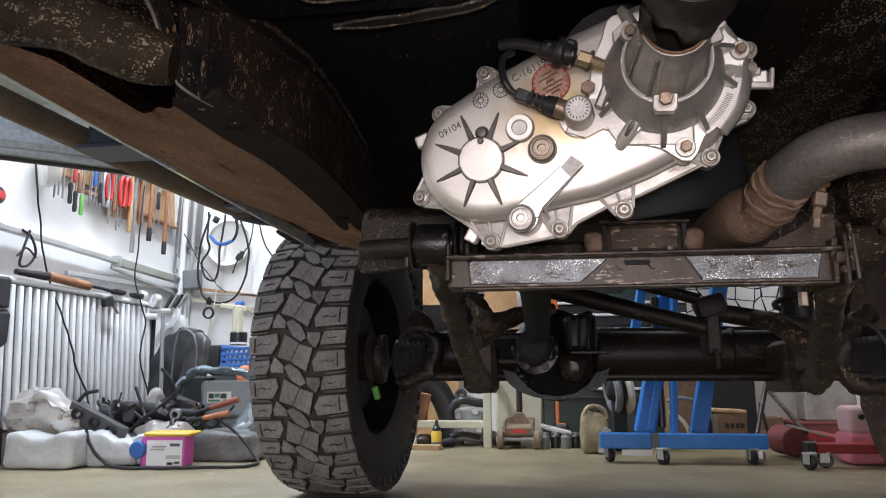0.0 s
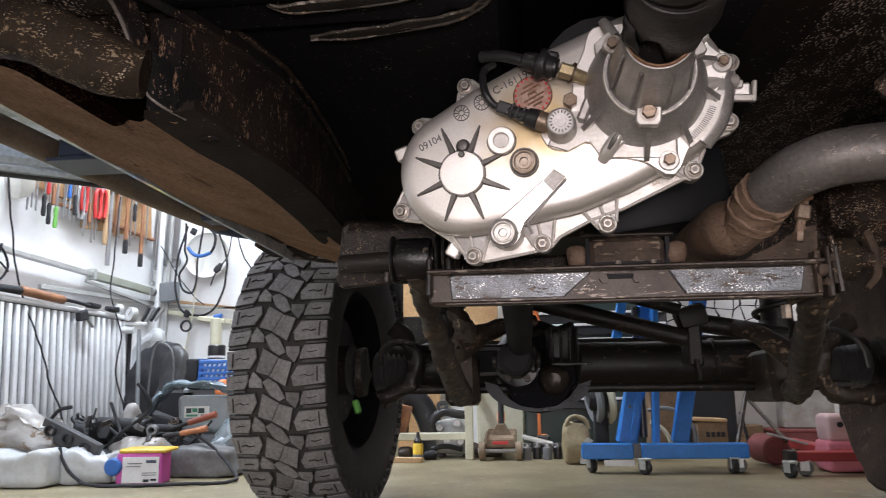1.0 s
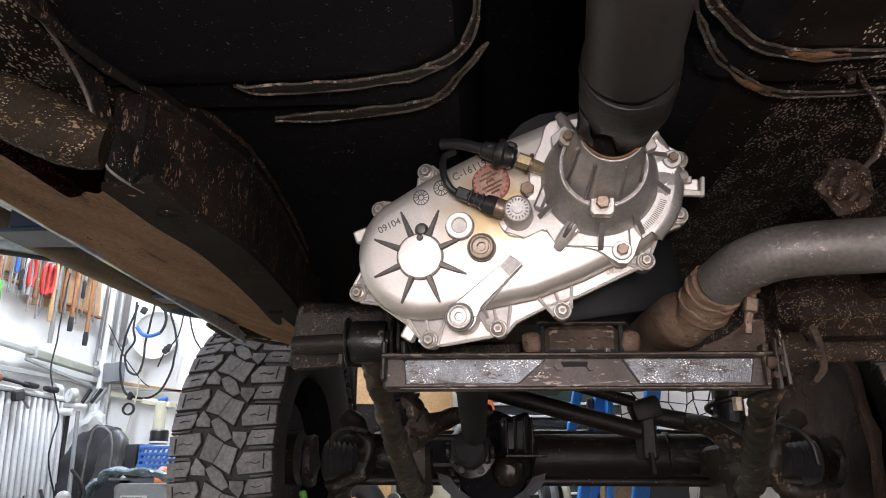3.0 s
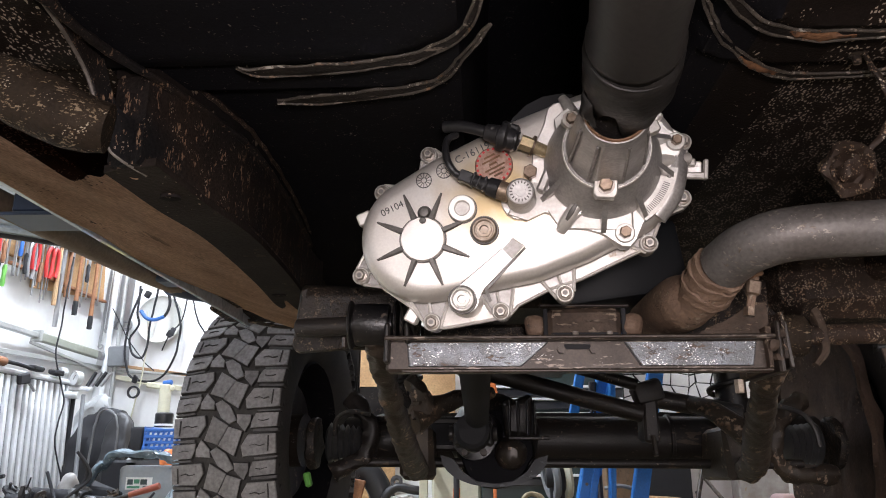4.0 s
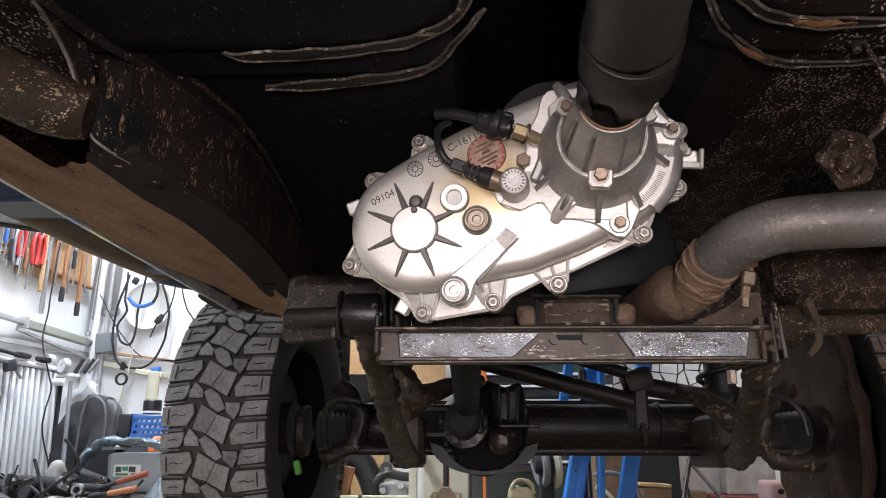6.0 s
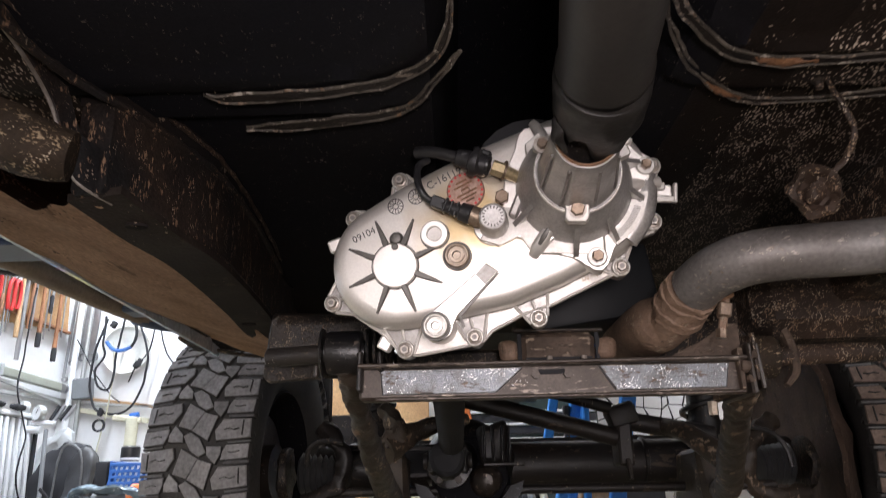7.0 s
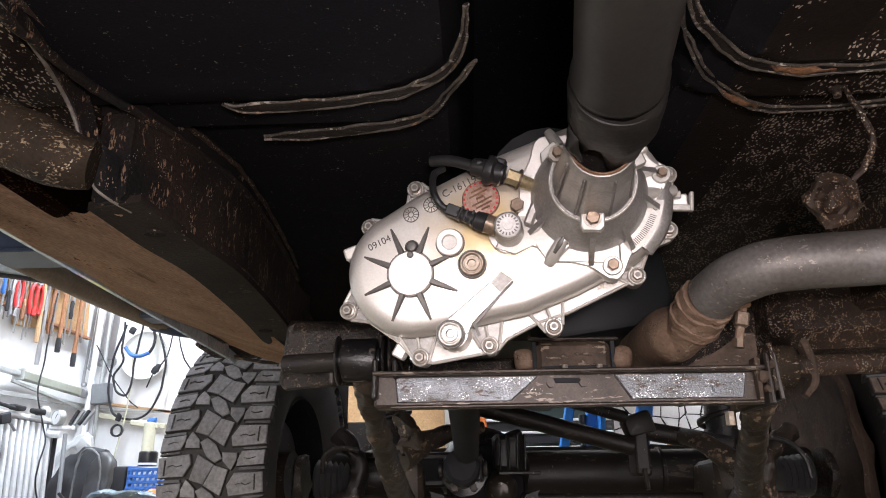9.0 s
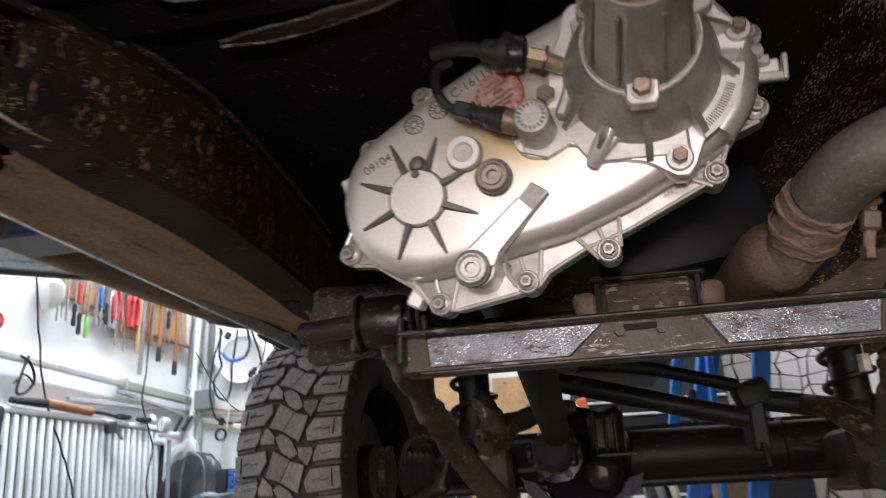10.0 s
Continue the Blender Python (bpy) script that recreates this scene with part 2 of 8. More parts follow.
# white specks are sparkle painted onto the scraped metal
PLATE = material("scraped_wet_plate", (0.24, 0.26, 0.285), 0.32, 0.6, (0.12, 0.118, 0.116), 0.7, 60, 700, 0.35, ((0.95, 0.95, 0.95), 0.80, 620, (0.6, 1, 1)), tones=(0.55, 1.35), flakes=((0.045, 0.034, 0.028), (0.12, 0.09, 0.068), 0.78, 380, (0.5, 1, 1)))
# tan specks include glints painted into the mud colour
ARM = material("muddy_arm", (0.030, 0.023, 0.018), 0.5, 0.1, (0.080, 0.058, 0.040), 0.5, 15, 380, 0.5, ((0.28, 0.22, 0.16), 0.28, 190), flakes=((0.12, 0.075, 0.046), (0.30, 0.22, 0.155), 0.85, 95, (1, 0.5, 1)))
MUD = material("dried_brown_mud", (0.085, 0.055, 0.040), 0.8, 0.0, (0.034, 0.024, 0.019), 0.6, 9, 120, 0.8, ((0.17, 0.125, 0.09), 0.3, 90), spec=0.15, flakes=((0.022, 0.017, 0.014), (0.12, 0.082, 0.058), 0.6, 50))
PIPE = material("exhaust_grey", (0.23, 0.218, 0.210), 0.48, 0.4, (0.13, 0.112, 0.10), 0.5, 11, 260, 0.25, ((0.42, 0.37, 0.32), 0.2, 420), flakes=((0.13, 0.095, 0.07), (0.36, 0.32, 0.28), 0.62, 300, (0.5, 1, 1)))
PIPE_RUST = material("exhaust_brown", (0.27, 0.180, 0.125), 0.68, 0.1, (0.14, 0.085, 0.056), 0.6, 26, 260, 0.8, ((0.42, 0.34, 0.26), 0.25, 260), flakes=((0.075, 0.048, 0.034), (0.34, 0.265, 0.195), 0.7, 180))
RUBBER = material("dusty_rubber", (0.275, 0.268, 0.268), 0.85, 0.0, (0.165, 0.160, 0.158), 0.6, 18, 130, 0.6, vary=0.16, tones=(0.72, 1.18), flakes=((0.30, 0.30, 0.30), (0.20, 0.19, 0.18), 0.45, 70))
RUBBER_MID = material("rib_rubber", (0.135, 0.132, 0.132), 0.85, 0.0, (0.08, 0.078, 0.077), 0.6, 18, 130, 0.4)
# dark rubber that also carries the shade of the tread grooves
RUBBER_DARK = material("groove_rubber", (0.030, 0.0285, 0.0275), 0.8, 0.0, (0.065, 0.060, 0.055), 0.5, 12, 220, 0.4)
RUBBER_BROWN = material("mud_stained_rubber", (0.20, 0.145, 0.115), 0.85, 0.0, (0.11, 0.078, 0.062), 0.6, 18, 130, 0.6, vary=0.16, tones=(0.72, 1.18))
BLACK = material("black_plastic", (0.016, 0.016, 0.018), 0.35, 0.0, (0.028, 0.027, 0.028), 0.5, 12, 200, 0.1)
SHAFT = material("painted_shaft", (0.027, 0.024, 0.0215), 0.45, 0.1, (0.015, 0.014, 0.0135), 0.5, 10, 240, 0.12, flakes=((0.07, 0.06, 0.052), (0.11, 0.10, 0.085), 0.45, 45, (1, 0.4, 1)))
BOOT = material("worn_boot_rubber", (0.012, 0.0115, 0.0115), 0.5, 0.0, (0.021, 0.0185, 0.017), 0.5, 30, 240, 0.3, spec=0.35, flakes=((0.035, 0.030, 0.026), (0.07, 0.06, 0.052), 0.5, 70, (1, 0.4, 1)))
GREASE = material("copper_seal", (0.30, 0.17, 0.10), 0.4, 0.6, (0.20, 0.11, 0.07), 0.5, 40, 300, 0.1)
REDCAP = material("red_marked_cap", (0.50, 0.36, 0.29), 0.5, 0.3, (0.30, 0.13, 0.09), 0.5, 160, 400, 0.2)
BODY_BLUE = material("blue_car_paint", (0.60, 0.70, 0.80), 0.28, 0.1, (0.46, 0.56, 0.66), 0.5, 4, 120, 0.05, coat=0.6)
NAVY = plain("dark_blue_paint", (0.045, 0.065, 0.11), 0.4)
WALL = material("white_plaster", (0.80, 0.80, 0.80), 0.85, 0.0, (0.72, 0.71, 0.69), 0.4, 2.2, 40, 0.1, tones=(0.97, 1.02))
CEIL = material("grey_ceiling", (0.45, 0.46, 0.47), 0.85, 0.0, (0.40, 0.40, 0.41), 0.5, 2, 60, 0.1)
CONCRETE = material("worn_concrete", (0.275, 0.235, 0.142), 0.45, 0.0, (0.155, 0.128, 0.072), 0.7, 3.4, 60, 0.2, ((0.10, 0.085, 0.06), 0.12, 60), flakes=((0.11, 0.092, 0.066), (0.30, 0.262, 0.20), 0.5, 12))
WHITE = plain("white_enamel", (0.80, 0.81, 0.82), 0.35)
CREAM = plain("cream_paint", (0.62, 0.60, 0.46), 0.5, tint=(0.48, 0.45, 0.33))
PLASTIC_W = material("milky_plastic", (0.52, 0.55, 0.57), 0.45, 0.0, (0.36, 0.36, 0.345), 0.6, 9, 70, 0.15, ((0.22, 0.20, 0.17), 0.12, 60), tones=(0.9, 1.05))
LID = plain("pale_lid_plastic", (0.72, 0.71, 0.66), 0.5)
RED_OLD = plain("faded_red_paint", (0.22, 0.050, 0.050), 0.55, tint=(0.13, 0.034, 0.033))
# specks include sparse fine glints put into the colour
AXLE = material("matt_black_axle", (0.0165, 0.0145, 0.0140), 0.46, 0.0, (0.026, 0.019, 0.015), 0.5, 14, 240, 0.3, ((0.24, 0.19, 0.15), 0.22, 110), spec=0.4, flakes=((0.035, 0.024, 0.017), (0.095, 0.068, 0.05), 0.58, 70, (0.4, 1, 1)))
# pale specks put the guard's shine into the colour
GUARD = material("shine_specked_guard", (0.013, 0.016, 0.022), 0.45, 0.0, (0.008, 0.009, 0.011), 0.5, 16, 300, 0.3, ((0.22, 0.235, 0.26), 0.22, 110), spec=0.35, flakes=((0.03, 0.034, 0.042), (0.075, 0.08, 0.09), 0.6, 60, (0.4, 1, 1)))
# pale specks are glints painted on the oily black
GLOSS = material("oily_black_casting", (0.011, 0.011, 0.0125), 0.32, 0.1, (0.022, 0.019, 0.017), 0.5, 20, 300, 0.25, ((0.45, 0.41, 0.37), 0.22, 420), flakes=((0.05, 0.042, 0.036), (0.13, 0.105, 0.085), 0.6, 180))
BLUE = material("blue_hoist_paint", (0.006, 0.19, 0.62), 0.5, 0.0, (0.006, 0.14, 0.43), 0.6, 9, 160, 0.1, ((0.05, 0.07, 0.10), 0.15, 120), tones=(0.85, 1.1))
BLUE_L = plain("blue_plastic", (0.03, 0.14, 0.46), 0.4)
RED = plain("red_paint", (0.60, 0.030, 0.028), 0.5)
RED_DEEP = plain("deep_red_paint", (0.36, 0.026, 0.032), 0.5, tint=(0.25, 0.025, 0.03))
PINK = plain("pink_plastic", (0.72, 0.22, 0.28), 0.5)
MAGENTA = plain("magenta_card", (0.62, 0.10, 0.42), 0.5)
YELLOW = plain("yellow_plastic", (0.72, 0.48, 0.05), 0.45)
GREEN = plain("green_plastic", (0.16, 0.50, 0.09), 0.45)
ORANGE = plain("orange_paint", (0.75, 0.20, 0.05), 0.45)
WOOD = material("ash_wood", (0.50, 0.33, 0.18), 0.6, 0.0, (0.38, 0.22, 0.11), 0.6, 16, 160, 0.2)
WOOD_D = material("dark_handle_wood", (0.36, 0.155, 0.07), 0.55, 0.0, (0.20, 0.09, 0.045), 0.6, 16, 160, 0.2)
CARD = material("plywood", (0.56, 0.345, 0.165), 0.7, 0.0, (0.40, 0.225, 0.10), 0.6, 10, 120, 0.2, ((0.12, 0.08, 0.05), 0.2, 60))
GRIP_RED = plain("red_brown_grip", (0.30, 0.075, 0.045), 0.45, tint=(0.16, 0.045, 0.03))
GRIP_ORANGE = plain("worn_orange_grip", (0.52, 0.20, 0.09), 0.45, tint=(0.30, 0.12, 0.06))
CARD_D = material("grimy_cardboard", (0.24, 0.15, 0.085), 0.8, 0.0, (0.13, 0.08, 0.045), 0.6, 12, 120, 0.2, ((0.05, 0.035, 0.025), 0.25, 60))
STEEL = plain("tool_steel", (0.42, 0.42, 0.43), 0.35, 0.8, tint=(0.28, 0.28, 0.28))
GALV = material("galvanised", (0.50, 0.51, 0.50), 0.45, 0.5, (0.40, 0.41, 0.39), 0.5, 14, 200, 0.1)
DARK = plain("dark_cloth", (0.018, 0.018, 0.021), 0.8)
GREY_P = plain("grey_plastic", (0.20, 0.21, 0.22), 0.5, tint=(0.14, 0.145, 0.15))
BAG = plain("clear_blue_plastic", (0.20, 0.25, 0.28), 0.3, tint=(0.36, 0.36, 0.34))
GREY_DIRTY = material("dusty_grey_plastic", (0.17, 0.175, 0.18), 0.55, 0.0, (0.09, 0.088, 0.084), 0.6, 10, 90, 0.2, flakes=((0.05, 0.05, 0.05), (0.24, 0.23, 0.21), 0.4, 40))
SACK = material("dirty_white_film", (0.52, 0.53, 0.53), 0.36, 0.0, (0.15, 0.105, 0.065), 0.9, 7, 60, 0.3, tones=(0.9, 1.08), flakes=((0.20, 0.145, 0.095), (0.30, 0.24, 0.17), 0.6, 30))
JERRY = material("grimy_beige_plastic", (0.40, 0.33, 0.20), 0.5, 0.0, (0.25, 0.195, 0.11), 0.6, 14, 90, 0.2, ((0.10, 0.075, 0.045), 0.3, 70), tones=(0.8, 1.1))
PAPER = material("blotched_label_paper", (0.66, 0.66, 0.64), 0.7, 0.0, (0.30, 0.28, 0.25), 0.6, 60, 200, 0.2, ((0.06, 0.055, 0.05), 0.45, 160))
JACK = material("dusty_brown_paint", (0.26, 0.19, 0.125), 0.7, 0.0, (0.15, 0.105, 0.068), 0.6, 18, 120, 0.3, ((0.06, 0.042, 0.03), 0.25, 90), flakes=((0.10, 0.062, 0.04), (0.33, 0.26, 0.18), 0.6, 60))
GREYGREEN = plain("grey_green_paint", (0.34, 0.36, 0.30), 0.5, tint=(0.25, 0.26, 0.21))
CHAR = plain("charcoal_plastic", (0.035, 0.036, 0.040), 0.5, tint=(0.06, 0.058, 0.056))
GREEN_P = plain("print_green", (0.05, 0.22, 0.12), 0.5)
FILM = material("bluish_film", (0.085, 0.125, 0.155), 0.22, 0.0, (0.20, 0.25, 0.28), 0.6, 22, 90, 0.5, ((0.55, 0.60, 0.64), 0.4, 60))
GREEN_D = plain("dark_green_cabinet", (0.028, 0.045, 0.040), 0.45)


# ---- building helpers ----
def finish(bm, name, mat_, sharp=35):
    limit = radians(sharp)
    bmesh.ops.recalc_face_normals(bm, faces=bm.faces)
    for f in bm.faces:
        f.smooth = True
    for e in bm.edges:
        if len(e.link_faces) == 2 and e.calc_face_angle(0) > limit:
            e.smooth = False
    me = bpy.data.meshes.new(name)
    bm.to_mesh(me)
    bm.free()
    me.materials.append(mat_)
    return me


def part(name, bm, mat_, parent=None, label="", m=None):
    ob = new(name, finish(bm, name, mat_) if isinstance(bm, bmesh.types.BMesh) else bm)
    if parent is not None:
        ob.parent = parent
    if m is not None:
        ob.matrix_basis = m
    return tagged(ob, label)


def thing(name, label, category, group="", m=None):
    ob = new(name)
    ob.empty_display_size = 0.05
    if m is not None:
        ob.matrix_basis = m
    return tagged(ob, label, category, group)


def solo(name, bm, mat_, label, category, group="", m=None, kind=""):
    return tagged(part(name, bm, mat_, None, "", m), label, category, group, kind)


def box(sx, sy, sz, m=None, bevel=0.0, bm=None, seg=1):
    """A box round the origin with rounded edges."""
    bm = bm or bmesh.new()
    made = bmesh.ops.create_cube(bm, size=1.0)["verts"]
    bmesh.ops.scale(bm, vec=(sx, sy, sz), verts=made)
    if bevel:
        edges = list({e for v in made for e in v.link_edges})
        made = bmesh.ops.bevel(bm, geom=edges, offset=bevel, segments=seg, profile=0.5, affect="EDGES")["verts"]
        made = list({v for v in made})
    if m is not None:
        bmesh.ops.transform(bm, matrix=m, verts=made)
    return bm


def slab(x0, y0, z0, x1, y1, z1, bevel=0.0, bm=None):
    return box(x1 - x0, y1 - y0, z1 - z0, pose((x0 + x1) / 2, (y0 + y1) / 2, (z0 + z1) / 2), bevel, bm)


def lathe(profile, seg=32, m=None, bm=None, wobble=0.0):
    """Turns (radius, height) pairs round z; closes the ends where the radius is 0."""
    bm = bm or bmesh.new()
    rings = []
    for r, z in profile:
        if r < 1e-6:
            rings.append([bm.verts.new((0, 0, z))])
        else:
            rings.append([bm.verts.new((r * math.cos(2 * math.pi * k / seg), r * math.sin(2 * math.pi * k / seg), z)) for k in range(seg)])
    for a, b in zip(rings, rings[1:]):
        for k in range(seg):
            j = (k + 1) % seg
            if len(a) == 1 and len(b) == 1:
                continue
            if len(a) == 1:
                bm.faces.new((a[0], b[j], b[k]))
            elif len(b) == 1:
                bm.faces.new((a[k], a[j], b[0]))
            else:
                bm.faces.new((a[k], a[j], b[j], b[k]))
    if m is not None:
        bmesh.ops.transform(bm, matrix=m, verts=[v for r in rings for v in r])
    return bm


def curve_points(pts, steps=8):
    """A smooth line through the points."""
    p = [Vector(q) for q in pts]
    p = [2 * p[0] - p[1]] + p + [2 * p[-1] - p[-2]]
    out = []
    for i in range(1, len(p) - 2):
        for s in range(steps):
            t = s / steps
            out.append(0.5 * (2 * p[i] + (p[i + 1] - p[i - 1]) * t + (2 * p[i - 1] - 5 * p[i] + 4 * p[i + 1] - p[i + 2]) * t * t
                              + (3 * p[i] - p[i - 1] - 3 * p[i + 1] + p[i + 2]) * t ** 3))
    return out + [p[-2]]


def sweep(pts, radius, seg=10, steps=8, bm=None, cap=True, flat=1.0):
    """A round bar along a smooth line; radius may be a list, one per point."""
    bm = bm or bmesh.new()
    line = curve_points(pts, steps) if steps > 1 else [Vector(q) for q in pts]
    n = len(line)
    rad = [radius] * n
    if isinstance(radius, (list, tuple)):
        rad = [radius[min(int(i / max(1, steps)), len(radius) - 1)] * (1 - (i / steps) % 1)
               + radius[min(int(i / max(1, steps)) + 1, len(radius) - 1)] * ((i / steps) % 1) for i in range(n)]
    side, rings = None, []
    for i, c in enumerate(line):
        d = (line[min(i + 1, n - 1)] - line[max(i - 1, 0)]).normalized()
        if side is None:
            side = d.cross(Vector((0, 0, 1)) if abs(d.z) < 0.9 else Vector((1, 0, 0))).normalized()
        side = (side - d * side.dot(d)).normalized()
        up = d.cross(side)
        rings.append([bm.verts.new(c + rad[i] * (math.cos(a) * side + flat * math.sin(a) * up))
                      for a in (2 * math.pi * k / seg for k in range(seg))])
    for a, b in zip(rings, rings[1:]):
        for k in range(seg):
            bm.faces.new((a[k], a[(k + 1) % seg], b[(k + 1) % seg], b[k]))
    if cap:
        bm.faces.new(rings[0][::-1])
        bm.faces.new(rings[-1])
    return bm


def prism(outline, z0, z1, bm=None, m=None, bevel=0.0):
    """Extrudes an outline of (x, y) from z0 to z1; bevel rounds the edge at z1."""
    bm = bm or bmesh.new()
    cx = sum(p[0] for p in outline) / len(outline)
    cy = sum(p[1] for p in outline) / len(outline)
    size = max(math.hypot(p[0] - cx, p[1] - cy) for p in outline)
    k = 1 - bevel / size
    levels = [(z0, 1.0), (z1 - bevel if z1 > z0 else z1 + bevel, 1.0), (z1, k)] if bevel else [(z0, 1.0), (z1, 1.0)]
    rings = [[bm.verts.new((cx + (x - cx) * s, cy + (y - cy) * s, z)) for x, y in outline] for z, s in levels]
    n = len(outline)
    for a, b in zip(rings, rings[1:]):
        for i in range(n):
            bm.faces.new((a[i], a[(i + 1) % n], b[(i + 1) % n], b[i]))
    bm.faces.new(rings[0][::-1])
    bm.faces.new(rings[-1])
    if m is not None:
        bmesh.ops.transform(bm, matrix=m, verts=[v for r in rings for v in r])
    return bm


def ngon(r, n, turn=0.0):
    return [(r * math.cos(2 * math.pi * k / n + turn), r * math.sin(2 * math.pi * k / n + turn)) for k in range(n)]


def lumpy(bm, size, cells, seed=0.0):
    """Pushes the points of a mesh in and out, for soft and battered things."""
    for v in bm.verts:
        p = v.co * cells + Vector((seed, seed * 1.7, -seed))
        v.co += size * Vector((noise.noise(p), noise.noise(p + Vector((9, 0, 0))), noise.noise(p + Vector((0, 9, 0)))))
    return bm


def along(a, b, roll=0.0):
    """The pose at a whose z axis runs to b."""
    d = Vector(b) - Vector(a)
    return Matrix.Translation(a) @ d.to_track_quat("Z", "Y").to_matrix().to_4x4() @ pose(0, 0, 0, 0, 0, roll)


def rod(a, b, r, seg=14, r2=None, bm=None):
    length = (Vector(b) - Vector(a)).length
    r2 = r if r2 is None else r2
    e = min(r, r2) * 0.15
    return lathe([(0, 0), (r - e, 0), (r, e), (r2, length - e), (r2 - e, length), (0, length)], seg, along(a, b), bm)


# ---- structure ----
def setting(name, bm, mat_, label, category):
    return solo(name, bm, mat_, label, category, kind="structure")


setting("floor", slab(-2.3, -8.0, -0.12, 3.6, 4.1, 0.0), CONCRETE, "worn beige concrete garage floor with oil stains", "floor")
setting("wall_west", slab(-2.3, -3.6, 0, -2.1, 3.95, 2.8), WALL, "white plastered garage wall with hanging tools", "wall")
setting("wall_north", slab(-2.3, 3.95, 0, 3.6, 4.1, 2.8), WALL, "white plastered garage end wall", "wall")
setting("wall_east", slab(3.4, -3.6, 0, 3.6, 3.95, 2.8), WALL, "white plastered garage wall", "wall")
bm = slab(-2.3, -3.75, 0, -1.3, -3.6, 2.8)
slab(2.0, -3.75, 0, 3.6, -3.6, 2.8, 0, bm)
slab(-1.3, -3.75, 2.3, 2.0, -3.6, 2.8, 0, bm)
setting("wall_south", bm, WALL, "garage front wall round the open door", "wall")
setting("ceiling", slab(-2.3, -3.75, 2.8, 3.6, 4.1, 2.95), CEIL, "grey garage ceiling", "ceiling")
setting("ground", slab(-60, -80, -0.14, 60, -8.0, -0.02), CONCRETE, "paved yard before the garage", "ground")

# ---- the vehicle ----
car = thing("off_road_vehicle", "blue off-road vehicle on mud tyres, seen from below", "vehicle")


def grid_sheet(x0, x1, y0, y1, nx, ny, height):
    """A sheet over a field, its height given by height(x, y)."""
    bm = bmesh.new()
    rows = [[bm.verts.new((x0 + (x1 - x0) * i / nx, y0 + (y1 - y0) * j / ny, height(x0 + (x1 - x0) * i / nx, y0 + (y1 - y0) * j / ny)))
             for i in range(nx + 1)] for j in range(ny + 1)]
    for a, b in zip(rows, rows[1:]):
        for i in range(nx):
            bm.faces.new((a[i], a[i + 1], b[i + 1], b[i]))
    return bm


def step(a, b, t):
    t = min(1, max(0, (t - a) / (b - a)))
    return t * t * (3 - 2 * t)


def round_box(x, y, x0, x1, y0, y1, r):
    """Signed distance to a box with rounded corners."""
    dx, dy = abs(x - (x0 + x1) / 2) - (x1 - x0) / 2 + r, abs(y - (y0 + y1) / 2) - (y1 - y0) / 2 + r
    return math.hypot(max(dx, 0), max(dy, 0)) + min(max(dx, dy), 0) - r


LEFT_PAN, RIGHT_PAN = (-0.474, 0.0104, -0.676, 0.486, 0.095), (0.1437, 0.723, -0.676, 0.4614, 0.095)


def pan_height(x, y):
    z = 0.619
    for q in (LEFT_PAN, RIGHT_PAN):
        d = round_box(x, y, *q)
        z -= 0.0082 * (1 - step(-0.0027, 0.0054, d)) + 0.0136 * (1 - step(0.051, 0.0626, d)) + 0.0041 * (1 - step(-0.0163, -0.0109, d)) * step(-0.0231, -0.0177, d)
    tunnel = (1 - step(0.062, 0.088, abs(x - 0.084))) * (1 - step(1.30, 1.45, y))
    return z + 0.20 * tunnel


part("floor_pan", grid_sheet(-0.488, -0.272, -1.1, 1.46, 30, 260, pan_height), UNDERCOAT_CHIP, car, "black underbody floor pan with pale chips")
part("floor_pan", grid_sheet(-0.272, 0.084, -1.1, 1.46, 52, 260, pan_height), UNDERCOAT, car, "black underbody floor pan with pressed beads")
part("floor_pan", grid_sheet(0.084, 0.205, -1.1, 1.46, 22, 260, pan_height), UNDERCOAT, car, "black underbody floor pan beside the tunnel")
part("floor_pan", grid_sheet(0.205, 0.262, -1.1, 1.46, 10, 260, pan_height), UNDERCOAT_THIN, car, "black underbody floor pan with a few pale chips")
part("floor_pan", grid_sheet(0.262, 1.118, -1.1, 1.46, 96, 260, pan_height), UNDERCOAT_CHIP, car, "black underbody floor pan, flaking pale specks all over")


def bead(pts, r, mat_, name="seam"):
    part(name, sweep(pts, r, 8, 8), mat_, car, "worn pale edge of a pressed seam")


def band(pts, widths, edge=0.0011):
    """A flattened pressed bead with two worn lips."""
    part("seam_band", lumpy(sweep(pts, widths, 12, 10, flat=0.22), 0.0007, 170), SEAM, car, "dull worn crest of a pressed bead")
    line = curve_points(pts, 6)
    for s_ in (-1, 1):
        lip = []
        for i, c in enumerate(line):
            d = line[min(i + 1, len(line) - 1)] - line[max(i - 1, 0)]
            k = min(i / 6, len(widths) - 1.001)
            w = widths[int(k)] * (1 - k % 1) + widths[int(k) + 1] * (k % 1)
            lip.append(c + s_ * w * 0.92 * Vector((d.y, -d.x, 0)).normalized() - Vector((0, 0, 0.0006)))
        part("seam", lumpy(lumpy(sweep(lip, edge, 8, 1), 0.0011, 100, s_), 0.0016, 38, s_), EDGE, car, "worn pale lip of a pressed bead")


LEFT_SEAM = [(-0.1691, 0.4846, 0.5961), (-0.1542, 0.4914, 0.5961), (-0.1072, 0.49, 0.5961), (-0.0474, 0.4791, 0.5961), (-0.0222, 0.4669, 0.5961), (-0.0018, 0.4465, 0.5961), (0.0077, 0.4152, 0.5961), (0.0104, 0.3785, 0.5961)]
band(LEFT_SEAM, [0.0012, 0.0060, 0.0068, 0.00612, 0.00476, 0.0034, 0.00272, 0.00136])
